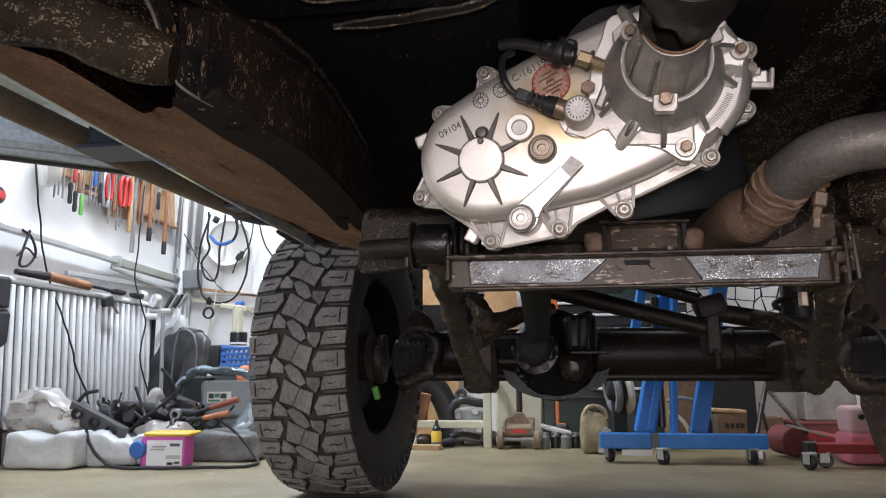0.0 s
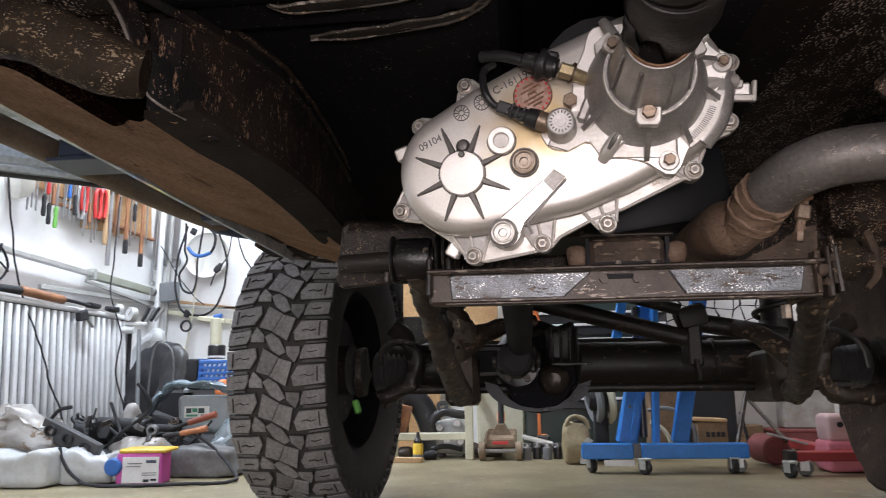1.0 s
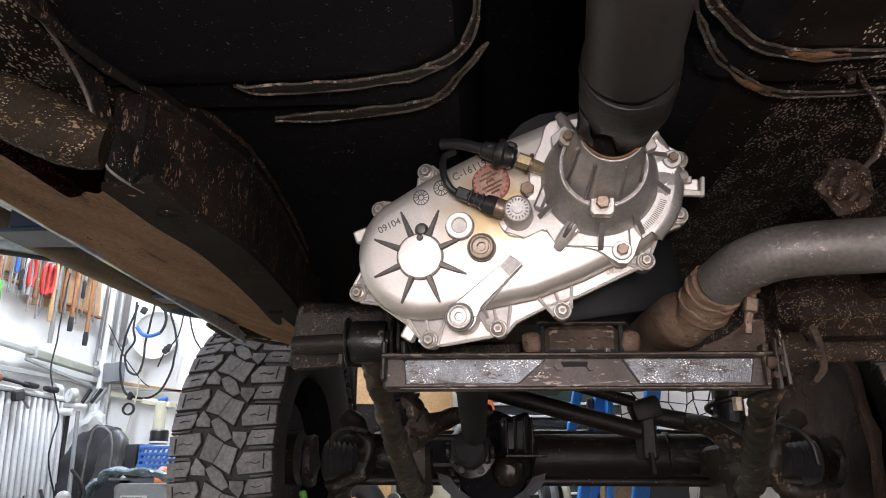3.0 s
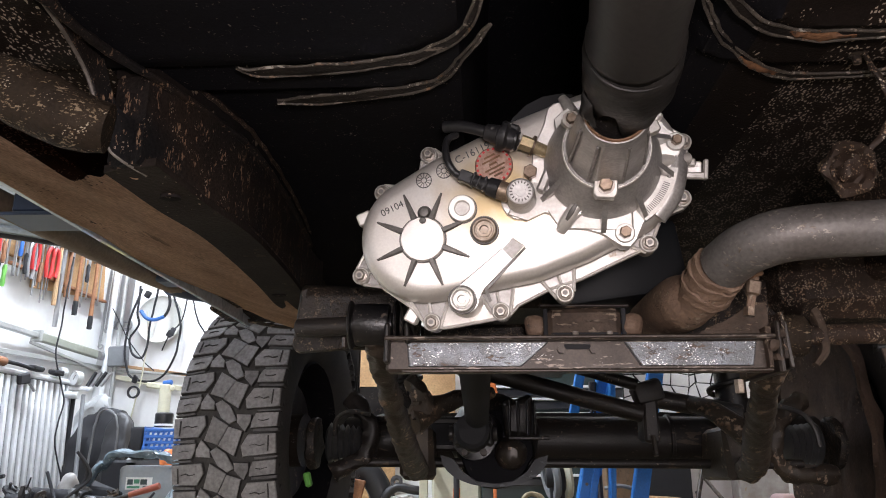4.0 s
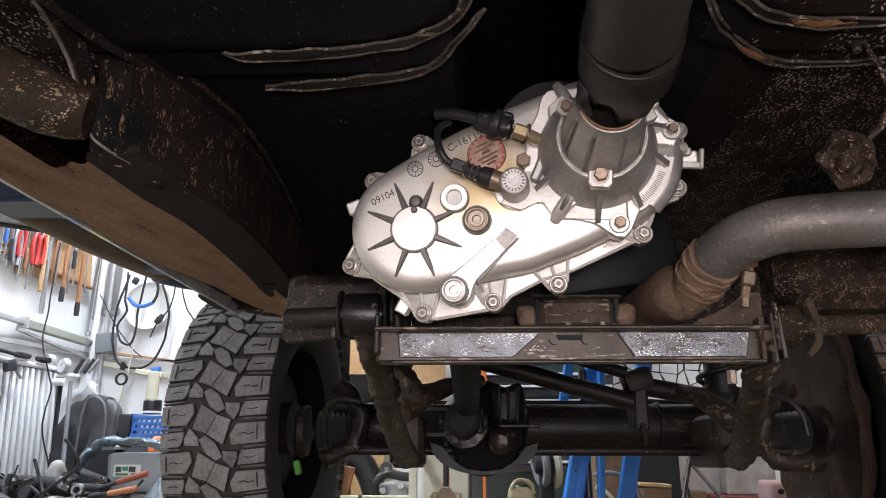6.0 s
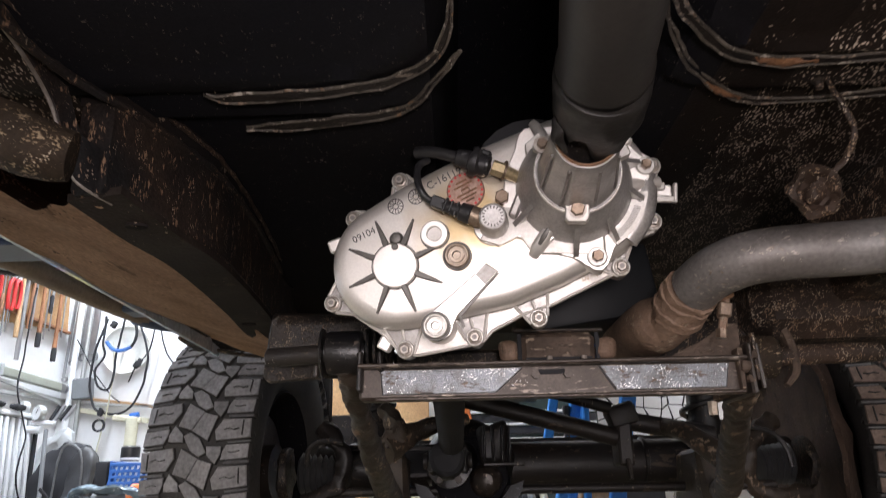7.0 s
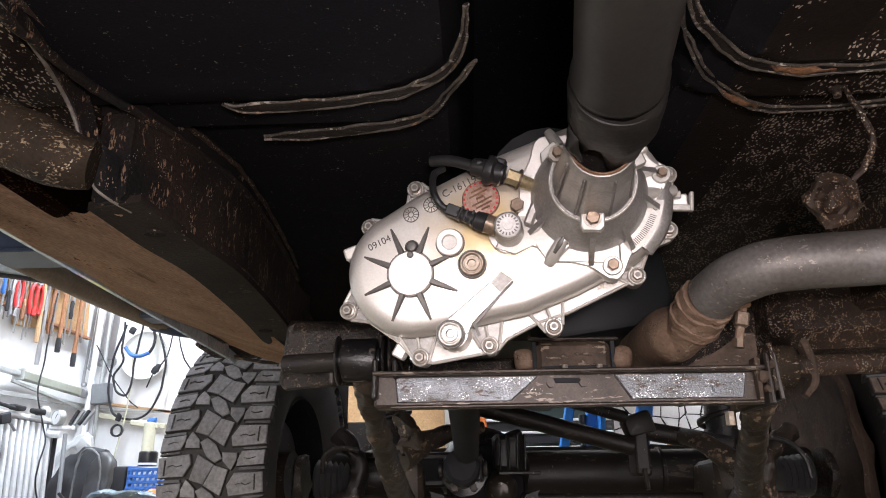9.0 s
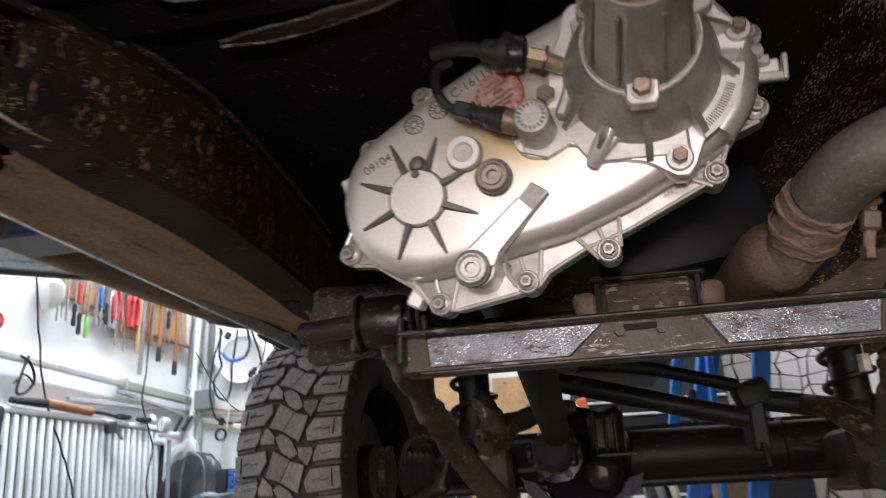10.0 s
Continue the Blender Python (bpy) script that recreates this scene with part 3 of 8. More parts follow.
band([(-0.1582, 0.5566, 0.606), (-0.127, 0.5553, 0.606), (-0.0726, 0.5471, 0.606), (-0.0256, 0.5308, 0.606), (-0.0012, 0.4907, 0.606), (0.0172, 0.4533, 0.6066)], [0.0020, 0.0075, 0.00748, 0.00408, 0.00204, 0.00102], 0.0013)
band([(0.1416, 0.3445, 0.5964), (0.1464, 0.3873, 0.5964), (0.1736, 0.424, 0.5964), (0.2008, 0.4492, 0.5964), (0.245, 0.4621, 0.5964), (0.3103, 0.4574, 0.5964), (0.4238, 0.4465, 0.5964)], [0.00136, 0.00272, 0.00408, 0.00476, 0.00544, 0.00476, 0.00476], 0.0013)
band([(0.1416, 0.3921, 0.606), (0.1525, 0.424, 0.606), (0.1797, 0.473, 0.606), (0.2124, 0.5111, 0.606), (0.2436, 0.5315, 0.606), (0.277, 0.5335, 0.606), (0.3484, 0.5247, 0.606)], [0.00102, 0.00136, 0.00204, 0.0034, 0.00408, 0.00408, 0.00408], 0.0013)
for pts, w in (([(0.2185, 0.4546, 0.5947), (0.2368, 0.4608, 0.5947), (0.264, 0.4614, 0.5947)], 0.0058), ([(0.2008, 0.5029, 0.6046), (0.2164, 0.5158, 0.6046), (0.2368, 0.5274, 0.6046)], 0.0038)):
    part("rust_patch", lumpy(lumpy(sweep(pts, [w * 0.4, w, w * 0.5], 12, 10, flat=0.22), 0.002, 90), 0.0013, 240), RUST_PATCH, car, "patch of orange rust on the bead")
part("chassis_bolt", lathe([(0, -0.0055), (0.0027, -0.0055), (0.0034, 0), (0.0055, 0.0014), (0, 0.0027)], 10, pose(0.2844, 0.5009, 0.6019)), STEEL_BROWN, car)

# upper body, closed above so that the underside lies in shade
bm = slab(-0.74, -1.6, 0.72, -0.715, 1.45, 1.5)
part("body_side", bm, BODY_BLUE, car, "pale blue painted body side")
part("body_side", slab(1.12, -1.6, 0.64, 1.145, 1.6, 1.5), BODY_BLUE, car, "pale blue painted body side")
part("fender", slab(1.22, 1.6, 0.80, 1.245, 2.6, 1.5), BODY_BLUE, car, "pale blue painted fender")
part("hood", slab(-0.80, 1.40, 1.15, 1.20, 2.65, 1.18), BODY_BLUE, car)
# reaches low to block light leaking through the engine bay
part("firewall", slab(-0.30, 1.465, 0.62, 0.76, 1.485, 1.2), UNDERCOAT, car, "black firewall above the gearbox")
part("wheel_arch", slab(-0.34, 1.50, 0.84, -0.32, 2.60, 1.15), UNDERCOAT, car, "dark inner wheel arch")
# dark sheets added to cover bright gaps behind the wheels
part("splash_shield", slab(-0.47, 2.40, 0.36, -0.385, 2.42, 0.84, 0.004), STEEL_BLACK, car, "dark sheet added to close a gap beside the wheel")
part("splash_shield", slab(-0.385, 2.40, 0.36, -0.21, 2.42, 0.55, 0.004), STEEL_BLACK, car, "dark sheet added to close a gap beside the wheel")
part("splash_shield", slab(0.94, 2.44, 0.36, 1.118, 2.46, 0.90, 0.004), MUD, car, "dark sheet added to close a gap beside the wheel")
part("wheel_arch", slab(0.76, 1.50, 0.84, 0.78, 2.60, 1.15), UNDERCOAT, car, "dark inner wheel arch")
part("fender", slab(-0.80, 1.50, 0.86, -0.78, 2.60, 1.15), BODY_BLUE, car)
bm = slab(-0.10, 1.15, 0.56, 0.30, 2.30, 0.98, 0.05)
part("engine", bm, STEEL_BLACK, car, "black engine block and oil pan in shade")

# open front door, seen from below
door_m = pose(-0.71, 1.27, 0.0, 0, 0, 217)
bm = box(1.0, 0.035, 0.55, pose(0.5, 0.0, 0.99), 0.008)
bm = box(1.0, 0.06, 0.016, pose(0.5, -0.035, 0.712), 0.006, bm)
door = part("door", bm, BODY_BLUE, car, "open pale blue front door with seam along its lower edge", door_m)
part("door_seal", sweep([(0.02, -0.03, 0.703), (0.5, -0.03, 0.703), (0.98, -0.03, 0.703)], 0.006, 8), BLACK, door)


def rail_section(pts, w, h, r=0.008):
    """A box rail along pts (the middle of its bottom face)."""
    bm = bmesh.new()
    line = curve_points(pts, 8)
    sec = [(-w / 2, r), (-w / 2 + r, 0), (w / 2 - r, 0), (w / 2, r), (w / 2, h), (-w / 2, h)]
    rings = []
    for i, c in enumerate(line):
        d = line[min(i + 1, len(line) - 1)] - line[max(i - 1, 0)]
        side = Vector((d.y, -d.x, 0)).normalized()
        rings.append([bm.verts.new(c + side * a + Vector((0, 0, b))) for a, b in sec])
    for a, b in zip(rings, rings[1:]):
        for k in range(6):
            bm.faces.new((a[k], a[(k + 1) % 6], b[(k + 1) % 6], b[k]))
    bm.faces.new(rings[0][::-1])
    bm.faces.new(rings[-1])
    return bm


RAIL_LINE = [(-0.2500, 0.494, 0.524), (-0.232, 0.56, 0.522), (-0.217, 0.65, 0.522), (-0.224, 0.82, 0.524), (-0.240, 0.975, 0.530), (-0.250, 1.10, 0.545), (-0.28, 1.30, 0.62), (-0.30, 2.3, 0.70)]
rail = part("frame_rail", rail_section(RAIL_LINE, 0.030, 0.072, 0.004), RAIL, car, "black frame rail with rust streaks and flaking coat")
part("rail_upper", rail_section([(x - 0.002, y, z + 0.072) for x, y, z in RAIL_LINE], 0.030, 0.030, 0.001), PANEL, rail, "black upper flank of the rail")
PANEL_EDGE = [(-0.250, 0.186, 0.586), (-0.248, 0.295, 0.585), (-0.256, 0.381, 0.587), (-0.2640, 0.434, 0.586), (-0.2645, 0.460, 0.575), (-0.261, 0.473, 0.553), (-0.257, 0.482, 0.535), (-0.250, 0.488, 0.5265), (-0.238, 0.508, 0.5215)]
part("rail_panel", rail_section(PANEL_EDGE, 0.005, 0.034, 0.001), RAIL, rail, "dark panel behind the rail end")
bead(PANEL_EDGE, 0.0015, PALE_EDGE, "panel_edge")
# welded flange seam along the rail's flank
for dz, r in ((0.0, 0.0034), (0.016, 0.0022)):
    part("rail_seam", lumpy(sweep([(-0.252, 0.275, 0.575 + dz), (-0.250, 0.355, 0.580 + dz), (-0.2475, 0.436, 0.588 + dz), (-0.2325, 0.49, 0.592 + dz), (-0.2175, 0.56, 0.597 + dz), (-0.2015, 0.65, 0.597 + dz), (-0.2085, 0.82, 0.599 + dz), (-0.2245, 0.975, 0.605 + dz)], r, 8, 10), 0.0015, 90), RUST_RAIL if dz else RAIL, rail, "rusty welded seam along the rail")
# flat plate under the rail, with drain slots
def strip(pts, w, z_th):
    bm = bmesh.new()
    line = curve_points(pts, 8)
    rows = []
    for i, c in enumerate(line):
        d = line[min(i + 1, len(line) - 1)] - line[max(i - 1, 0)]
        side = Vector((d.y, -d.x, 0)).normalized() * w / 2
        rows.append([bm.verts.new(p) for p in (c - side, c + side, c + side + Vector((0, 0, z_th)), c - side + Vector((0, 0, z_th)))])
    for a, b in zip(rows, rows[1:]):
        for k in range(4):
            bm.faces.new((a[k], a[(k + 1) % 4], b[(k + 1) % 4], b[k]))
    bm.faces.new(rows[0][::-1])
    bm.faces.new(rows[-1])
    return bm


part("rail_plate", strip([(-0.247, 0.498, 0.5225), (-0.231, 0.56, 0.514), (-0.221, 0.65, 0.514), (-0.228, 0.82, 0.516), (-0.246, 0.975, 0.522), (-0.257, 1.06, 0.532)], 0.046, 0.006), STEEL_GREY, rail, "smoother dark plate under the rail")
for x, y, z, a in ((-0.232, 0.538, 0.5152, 4), (-0.243, 0.898, 0.5178, 6)):
    part("drain_slot", prism([(0.0085 * math.cos(t * math.pi / 6), 0.0052 * math.sin(t * math.pi / 6)) for t in range(12)], -0.0012, 0.002), PANEL, rail, "dark oval drain slot", pose(x, y, z, 0, 0, a))

# brown sill plate outside the rail
def sill_height(x, y):
    return 0.520 + 0.335 * max(0, -0.250 - x) + 0.004 * noise.noise(Vector((x * 9, y * 9, 0))) + 0.025 * step(1.0, 1.5, y)


def sill_start(x):
    return 0.485 + 0.102 * step(-0.364, -0.342, x) - 0.045 * step(-0.345, -0.296, x) - 0.032 * step(-0.30, -0.262, x) + 0.006 * noise.noise(Vector((x * 40, 0, 2)))


bm = grid_sheet(-0.492, -0.246, 0.0, 1.0, 96, 80, lambda x, t: 0.0)
for v in bm.verts:
    v.co.y = sill_start(v.co.x) + (1.56 - sill_start(v.co.x)) * v.co.y
    v.co.z = sill_height(v.co.x, v.co.y)
bmesh.ops.solidify(bm, geom=bm.faces[:], thickness=-0.004)
part("sill_plate", bm, BROWN, car, "dirt-brown flat sill underside with worn edge")
part("sill_wall", slab(-0.496, -1.1, 0.598, -0.490, 1.56, 0.74), BODY_BLUE, car, "painted rocker above the sill plate")
part("rocker_underside", slab(-0.714, -1.1, 0.694, -0.500, 1.50, 0.698), BODY_BLUE, car, "pale blue painted rocker underside")
# outrigger: a round-bottomed cross beam from rail to sill, with a flange
bm = sweep([(-0.561, 0.459, 0.593), (-0.416, 0.459, 0.586), (-0.348, 0.459, 0.578), (-0.302, 0.459, 0.559), (-0.268, 0.460, 0.543), (-0.248, 0.466, 0.540)], [0.025, 0.0243, 0.0228, 0.0220, 0.0215, 0.017], 24, 10)
part("outrigger", lumpy(bm, 0.0024, 50), BEAM, car, "rusty flaking cross beam welded to the rail")
# black block put where the cavity behind the beam lies in shade
bm = lumpy(slab(-0.385, 0.60, 0.588, -0.262, 0.76, 0.616, 0.010), 0.004, 14)
part("bracket", bm, UNDERCOAT, car, "black block filling the shaded recess behind the beam")

# slider tube with bracket
slider = part("slider_tube", sweep([(-0.612, 0.20, 0.624), (-0.614, 0.70, 0.635), (-0.617, 1.05, 0.646), (-0.617, 1.26, 0.655), (-0.598, 1.42, 0.660), (-0.545, 1.52, 0.662), (-0.46, 1.56, 0.668)], [0.0165, 0.0165, 0.018, 0.020, 0.022, 0.024, 0.024], 18, 10), TUBE, car, "brown round slider tube along the sill")
for y in (0.93, 1.34):
    part("slider_bracket", slab(-0.60, y - 0.028, 0.640, -0.485, y + 0.028, 0.662, 0.005), NAVY, slider, "dark blue bracket")
bm = slab(-0.578, 0.850, 0.616, -0.524, 0.910, 0.660, 0.004)
slab(-0.590, 0.846, 0.611, -0.512, 0.914, 0.616, 0.001, bm)
part("slider_bracket", bm, NAVY, slider, "dark blue folded bracket between tube and sill")
part("tube_end", sweep([(-0.607, 1.41, 0.6605), (-0.578, 1.475, 0.6620), (-0.52, 1.535, 0.6655)], 0.0255, 16, 8), NAVY, slider, "dark blue scuffed tube end")
# front end of the sill, hanging splash edges
part("splash_lip", lumpy(slab(-0.56, 1.50, 0.615, -0.29, 1.60, 0.635, 0.008), 0.008, 14), RAIL, car, "bent muddy sill lip above the tyre")
part("splash_lip", sweep([(-0.50, 1.55, 0.610), (-0.42, 1.58, 0.600), (-0.34, 1.58, 0.608)], 0.010, 10, 8, flat=0.4), STEEL_BROWN, car)

# right-hand rail with brackets
rail_r = part("frame_rail", rail_section([(0.50, -1.2, 0.545), (0.50, 0.2, 0.54), (0.475, 0.60, 0.525), (0.45, 0.80, 0.50), (0.47, 1.0, 0.53), (0.52, 1.3, 0.62), (0.52, 2.3, 0.70)], 0.07, 0.10), RUST_RAIL, car, "black frame rail with brown flaking crust")
part("drain_slot", prism([(0.007 * math.cos(t * math.pi / 6), 0.016 * math.sin(t * math.pi / 6)) for t in range(12)], -0.004, 0.002), DARK, rail_r, "dark oval drain slot", pose(0.452, 0.79, 0.4985, 0, 0, 80))
bm = lumpy(slab(0.33, 0.78, 0.465, 0.60, 0.90, 0.56, 0.02), 0.006, 15)
part("rail_bracket", bm, RUST_RAIL, car, "rusty flaking bracket between crossmember and rail")
bm = lathe([(0, 0.0), (0.0151, 0.0), (0.0187, 0.0036), (0.0194, 0.0101), (0.0173, 0.0130), (0.0137, 0.0115), (0.0115, 0.0043), (0.0079, 0.0029), (0.0058, 0.0094), (0.0029, 0.0122), (0, 0.0144)], 28, along((0.2842, 0.533, 0.527), (0.2396, 0.4359, 0.4853)))
part("hanger_grommet", lumpy(lumpy(bm, 0.005, 62), 0.0029, 180), RUST_RAIL, car, "crusty brown exhaust hanger grommet")
part("hanger_wire", lumpy(sweep([(0.2936, 0.522, 0.5357), (0.3044, 0.508, 0.5537), (0.3008, 0.501, 0.5753), (0.290, 0.501, 0.605)], 0.0024, 10), 0.0016, 120), RUST_RAIL, car)

# added plate, blocks the bright view past the crossmember's end
part("rail_bracket", lumpy(slab(0.205, 0.835, 0.437, 0.36, 0.865, 0.52, 0.006), 0.004, 25), RUST_RAIL, car, "rusty plate added to close a gap behind the crossmember")

# ---- crossmember ----
xm = part("crossmember", lumpy(slab(-0.088, 0.752, 0.404, 0.300, 0.776, 0.437, 0.003), 0.0012, 60), XM_STEEL, car, "oily brown steel crossmember")
part("flange", slab(-0.088, 0.735, 0.434, 0.296, 0.752, 0.4385, 0.0015), XM_STEEL, xm)
part("top_plate", slab(-0.088, 0.7765, 0.4315, 0.300, 0.832, 0.437, 0.002), STEEL_BROWN, xm, "brown upper plate of the beam")
part("flange", slab(-0.070, 0.739, 0.4020, 0.292, 0.752, 0.4050, 0.001), XM_STEEL, xm)
def plate(x0a, x1a, x0b, x1b):
    """A trapezoid plate on the rear face: top edge x0a..x1a, lower edge x0b..x1b."""
    bm = bmesh.new()
    prism([(x0b, 0.409), (x1b, 0.409), (x1a, 0.4325), (x0a, 0.4325)], 0, 0.006, bm, None, 0.0015)
    return bm


FACE = Matrix(((1, 0, 0, 0), (0, 0, -1, 0.7525), (0, 1, 0, 0), (0, 0, 0, 1)))
part("skid_plate", plate(-0.066, 0.076, -0.064, 0.049), PLATE, xm, "scraped wet bare-metal plate", FACE @ pose(0, 0, 0))
part("skid_plate", plate(0.152, 0.281, 0.167, 0.276), PLATE, xm, "scraped wet bare-metal plate", FACE @ pose(0, 0, 0))
for x in (0.089, 0.121):
    part("nut", prism(ngon(0.0044, 6), 0, 0.006), XM_STEEL, xm, "", FACE @ pose(x, 0.4255, 0))
# no cut here: a dark strip gives the slot's shade
part("recess", slab(0.092, 0.7500, 0.4260, 0.118, 0.7512, 0.4310, 0.0004), DARK, xm, "dark strip for a shaded slot in the face")
for x in (0.103, 0.137):
    part("bolt_end", prism(ngon(0.003, 8), 0, 0.004), BOLT, xm, "", pose(x, 0.742, 0.4385))
# gusset and end plates
for x, z0, mt in ((-0.086, 0.412, STEEL_BLACK), (-0.0655, 0.432, STEEL_BLACK), (0.300, 0.400, STEEL_BROWN)):
    part("end_plate", lumpy(slab(x - 0.003, 0.738, z0, x + 0.003, 0.825, 0.452, 0.002), 0.002, 40), mt, xm)
bm = prism([(0.222, 0.4385), (0.298, 0.4385), (0.298, 0.474), (0.289, 0.474), (0.262, 0.459)], 0, 0.005)
bmesh.ops.subdivide_edges(bm, edges=bm.edges[:], cuts=4, use_grid_fill=True)
lumpy(bm, 0.002, 60)
part("gusset", bm, CRUST, xm, "rusty triangular gusset", FACE @ pose(0, 0, -0.01))
# layered rusty brackets at the right-hand end
for x, y0, z0, z1, mt in ((0.2925, 0.742, 0.404, 0.449, CRUST), (0.3075, 0.748, 0.412, 0.462, RUST_RAIL), (0.3140, 0.752, 0.405, 0.455, STEEL_BROWN)):
    part("end_plate", lumpy(lumpy(slab(x - 0.0022, y0, z0, x + 0.0022, 0.83, z1, 0.001), 0.004, 30), 0.0025, 110), mt, xm, "flaky rusty bracket edge")
for x, z in ((0.298, 0.416), (0.303, 0.438), (0.296, 0.428)):
    part("bracket_lump", lumpy(box(0.010, 0.014, 0.010, pose(x, 0.744, z), 0.003, seg=2), 0.004, 90, x * 40), CRUST, xm)
# transmission mount
mount = part("transmission_mount", slab(0.078, 0.775, 0.4385, 0.156, 0.83, 0.474, 0.006), CRUST, car, "dirty brown transmission mount on the crossmember")
for x in (0.066, 0.168):
    part("mount_ear", lumpy(box(0.022, 0.03, 0.024, pose(x, 0.785, 0.455), 0.009, seg=3), 0.003, 50), PIPE_RUST, mount, "rounded rusty end")
# dark strips laid on for the shade in the mount's groove and gaps
part("mount_groove", lumpy(slab(0.082, 0.7735, 0.4440, 0.152, 0.7760, 0.4472, 0.0005), 0.0008, 60), DARK, mount, "dark strip for the shaded groove along the mount")
for x in (0.0765, 0.1575):
    part("mount_gap", slab(x - 0.0022, 0.7725, 0.4420, x + 0.0022, 0.7760, 0.4720, 0.0005), DARK, mount, "black strip for the shaded gap beside the mount")
part("mount_lip", lumpy(slab(0.070, 0.770, 0.4725, 0.164, 0.777, 0.4765, 0.0015), 0.0014, 70), STEEL_BROWN, mount)
part("oil_pan", box(0.15, 0.16, 0.085, pose(0.165, 0.90, 0.535, 0, -8, 0), 0.008, seg=2), OIL_PAN, car, "smooth dark gearbox oil pan")
part("gearbox", sweep([(0.09, 0.66, 0.60), (0.09, 0.9, 0.62), (0.09, 1.4, 0.66)], 0.060, 20, 6), DARK, car, "black gearbox in the tunnel")
part("frame_web", lumpy(lumpy(box(0.152, 0.04, 0.076, pose(-0.136, 0.88, 0.484), 0.008, seg=4), 0.016, 30), 0.008, 70), WEB, car, "rusty web between rail and crossmember")

# made-up plate that hides the bright wall beneath the case
part("gearbox_bracket", lumpy(slab(-0.062, 0.865, 0.437, 0.085, 0.895, 0.474, 0.004), 0.003, 40), WEB, car, "dark plate added to close the gap under the gearbox")

# ---- bushings and control arms ----
def bushing(x0, x1, y, z, r, mat_, parent):
    ob = part("bushing", lathe([(0, 0), (r * 0.55, 0), (r * 0.55, 0.003), (r * 0.95, 0.003), (r, 0.006), (r, x1 - x0 - 0.006), (r * 0.95, x1 - x0 - 0.003), (r * 0.55, x1 - x0 - 0.003), (r * 0.55, x1 - x0), (0, x1 - x0)], 24, pose(x0, y, z, 0, 90, 0)), mat_, parent, "black rubber suspension bushing")
    return ob


def arm(pts, radii, mat_, label):
    return part("control_arm", lumpy(lumpy(sweep(pts, radii, 24, 24), 0.0032, 26), 0.0035, 95), mat_, car, label)


arm_l = arm([(-0.102, 0.775, 0.447), (-0.101, 0.83, 0.420), (-0.108, 1.0, 0.388), (-0.122, 1.30, 0.350), (-0.135, 1.60, 0.318), (-0.140, 1.78, 0.300)], [0.016, 0.0125, 0.014, 0.019, 0.024, 0.026], ARM, "muddy front control arm with flaking coat")
bushing(-0.126, -0.084, 0.772, 0.456, 0.0225, GLOSS, arm_l)
for x in (-0.129, -0.081, -0.074):
    part("bushing_washer", lathe([(0, 0), (0.025, 0), (0.026, 0.0015), (0.025, 0.003), (0, 0.003)], 22, pose(x, 0.772, 0.456, 0, 90, 0)), GLOSS, arm_l)
part("bushing_sleeve", rod((-0.190, 0.790, 0.456), (-0.126, 0.775, 0.456), 0.010), STEEL_BLACK, arm_l)
part("bushing_tab", box(0.006, 0.02, 0.014, pose(-0.1335, 0.775, 0.437), 0.002), STEEL_BROWN, arm_l)
arm_r = arm([(0.322, 0.80, 0.430), (0.330, 0.86, 0.408), (0.372, 1.0, 0.385), (0.468, 1.30, 0.350), (0.568, 1.60, 0.318), (0.615, 1.78, 0.300)], [0.017, 0.015, 0.017, 0.022, 0.026, 0.028], ARM, "muddy front control arm with flaking coat")
bushing(0.308, 0.352, 0.80, 0.446, 0.0225, BEAM, arm_r)
part("bushing_washer", lathe([(0, 0), (0.025, 0), (0.026, 0.0015), (0.025, 0.003), (0, 0.003)], 22, pose(0.303, 0.80, 0.446, 0, 90, 0)), STEEL_BROWN, arm_r)
part("bushing_tab", sweep([(0.362, 0.80, 0.475), (0.368, 0.80, 0.455), (0.368, 0.80, 0.43), (0.358, 0.80, 0.415)], [0.011, 0.010, 0.011, 0.007], 8, 6, flat=0.5), CRUST, arm_r)
part("bushing_sleeve", lumpy(rod((0.352, 0.80, 0.446), (0.47, 0.815, 0.452), 0.011, 18), 0.002, 60), RUST_RAIL, arm_r)
part("bolt_end", prism(ngon(0.0052, 6), 0, 0.014), PLUG, arm_r, "worn bolt end", pose(0.283, 0.815, 0.388, 0, 0, 0))

# ---- transfer case ----
# local axes: x to the right, y up, z out of the rear face towards the tail
w_axis = Vector((-0.0899, -0.9887, -0.1198))
u_axis = Vector((0.9959, -0.0905, 0.0))
v_axis = w_axis.cross(u_axis)
CASE = Matrix((u_axis, v_axis, w_axis)).transposed().to_4x4()
CASE.translation = (0.04, 0.645, 0.54)
C1, R1, C2, R2 = Vector((-0.079, -0.030)), 0.0525, Vector((0.078, 0.027)), 0.0645
C3, R3, C4, R4 = Vector((0.006, -0.014)), 0.0545, Vector((-0.006, 0.005)), 0.0550


def case_outline(grow, n=72):
    """The egg round the two shafts, grown by some metres."""
    out = []
    for k in range(n):
        a = 2 * math.pi * k / n
        e = Vector((math.cos(a), math.sin(a)))
        out.append((e, max(c.dot(e) + r for c, r in ((C1, R1), (C2, R2), (C3, R3), (C4, R4))) + grow))
    # support lines cut into points
    pts = []
    for k in range(n):
        (e1, h1), (e2, h2) = out[k], out[(k + 1) % n]
        det = e1.x * e2.y - e1.y * e2.x
        pts.append(((h1 * e2.y - h2 * e1.y) / det, (e1.x * h2 - e2.x * h1) / det))
    return pts


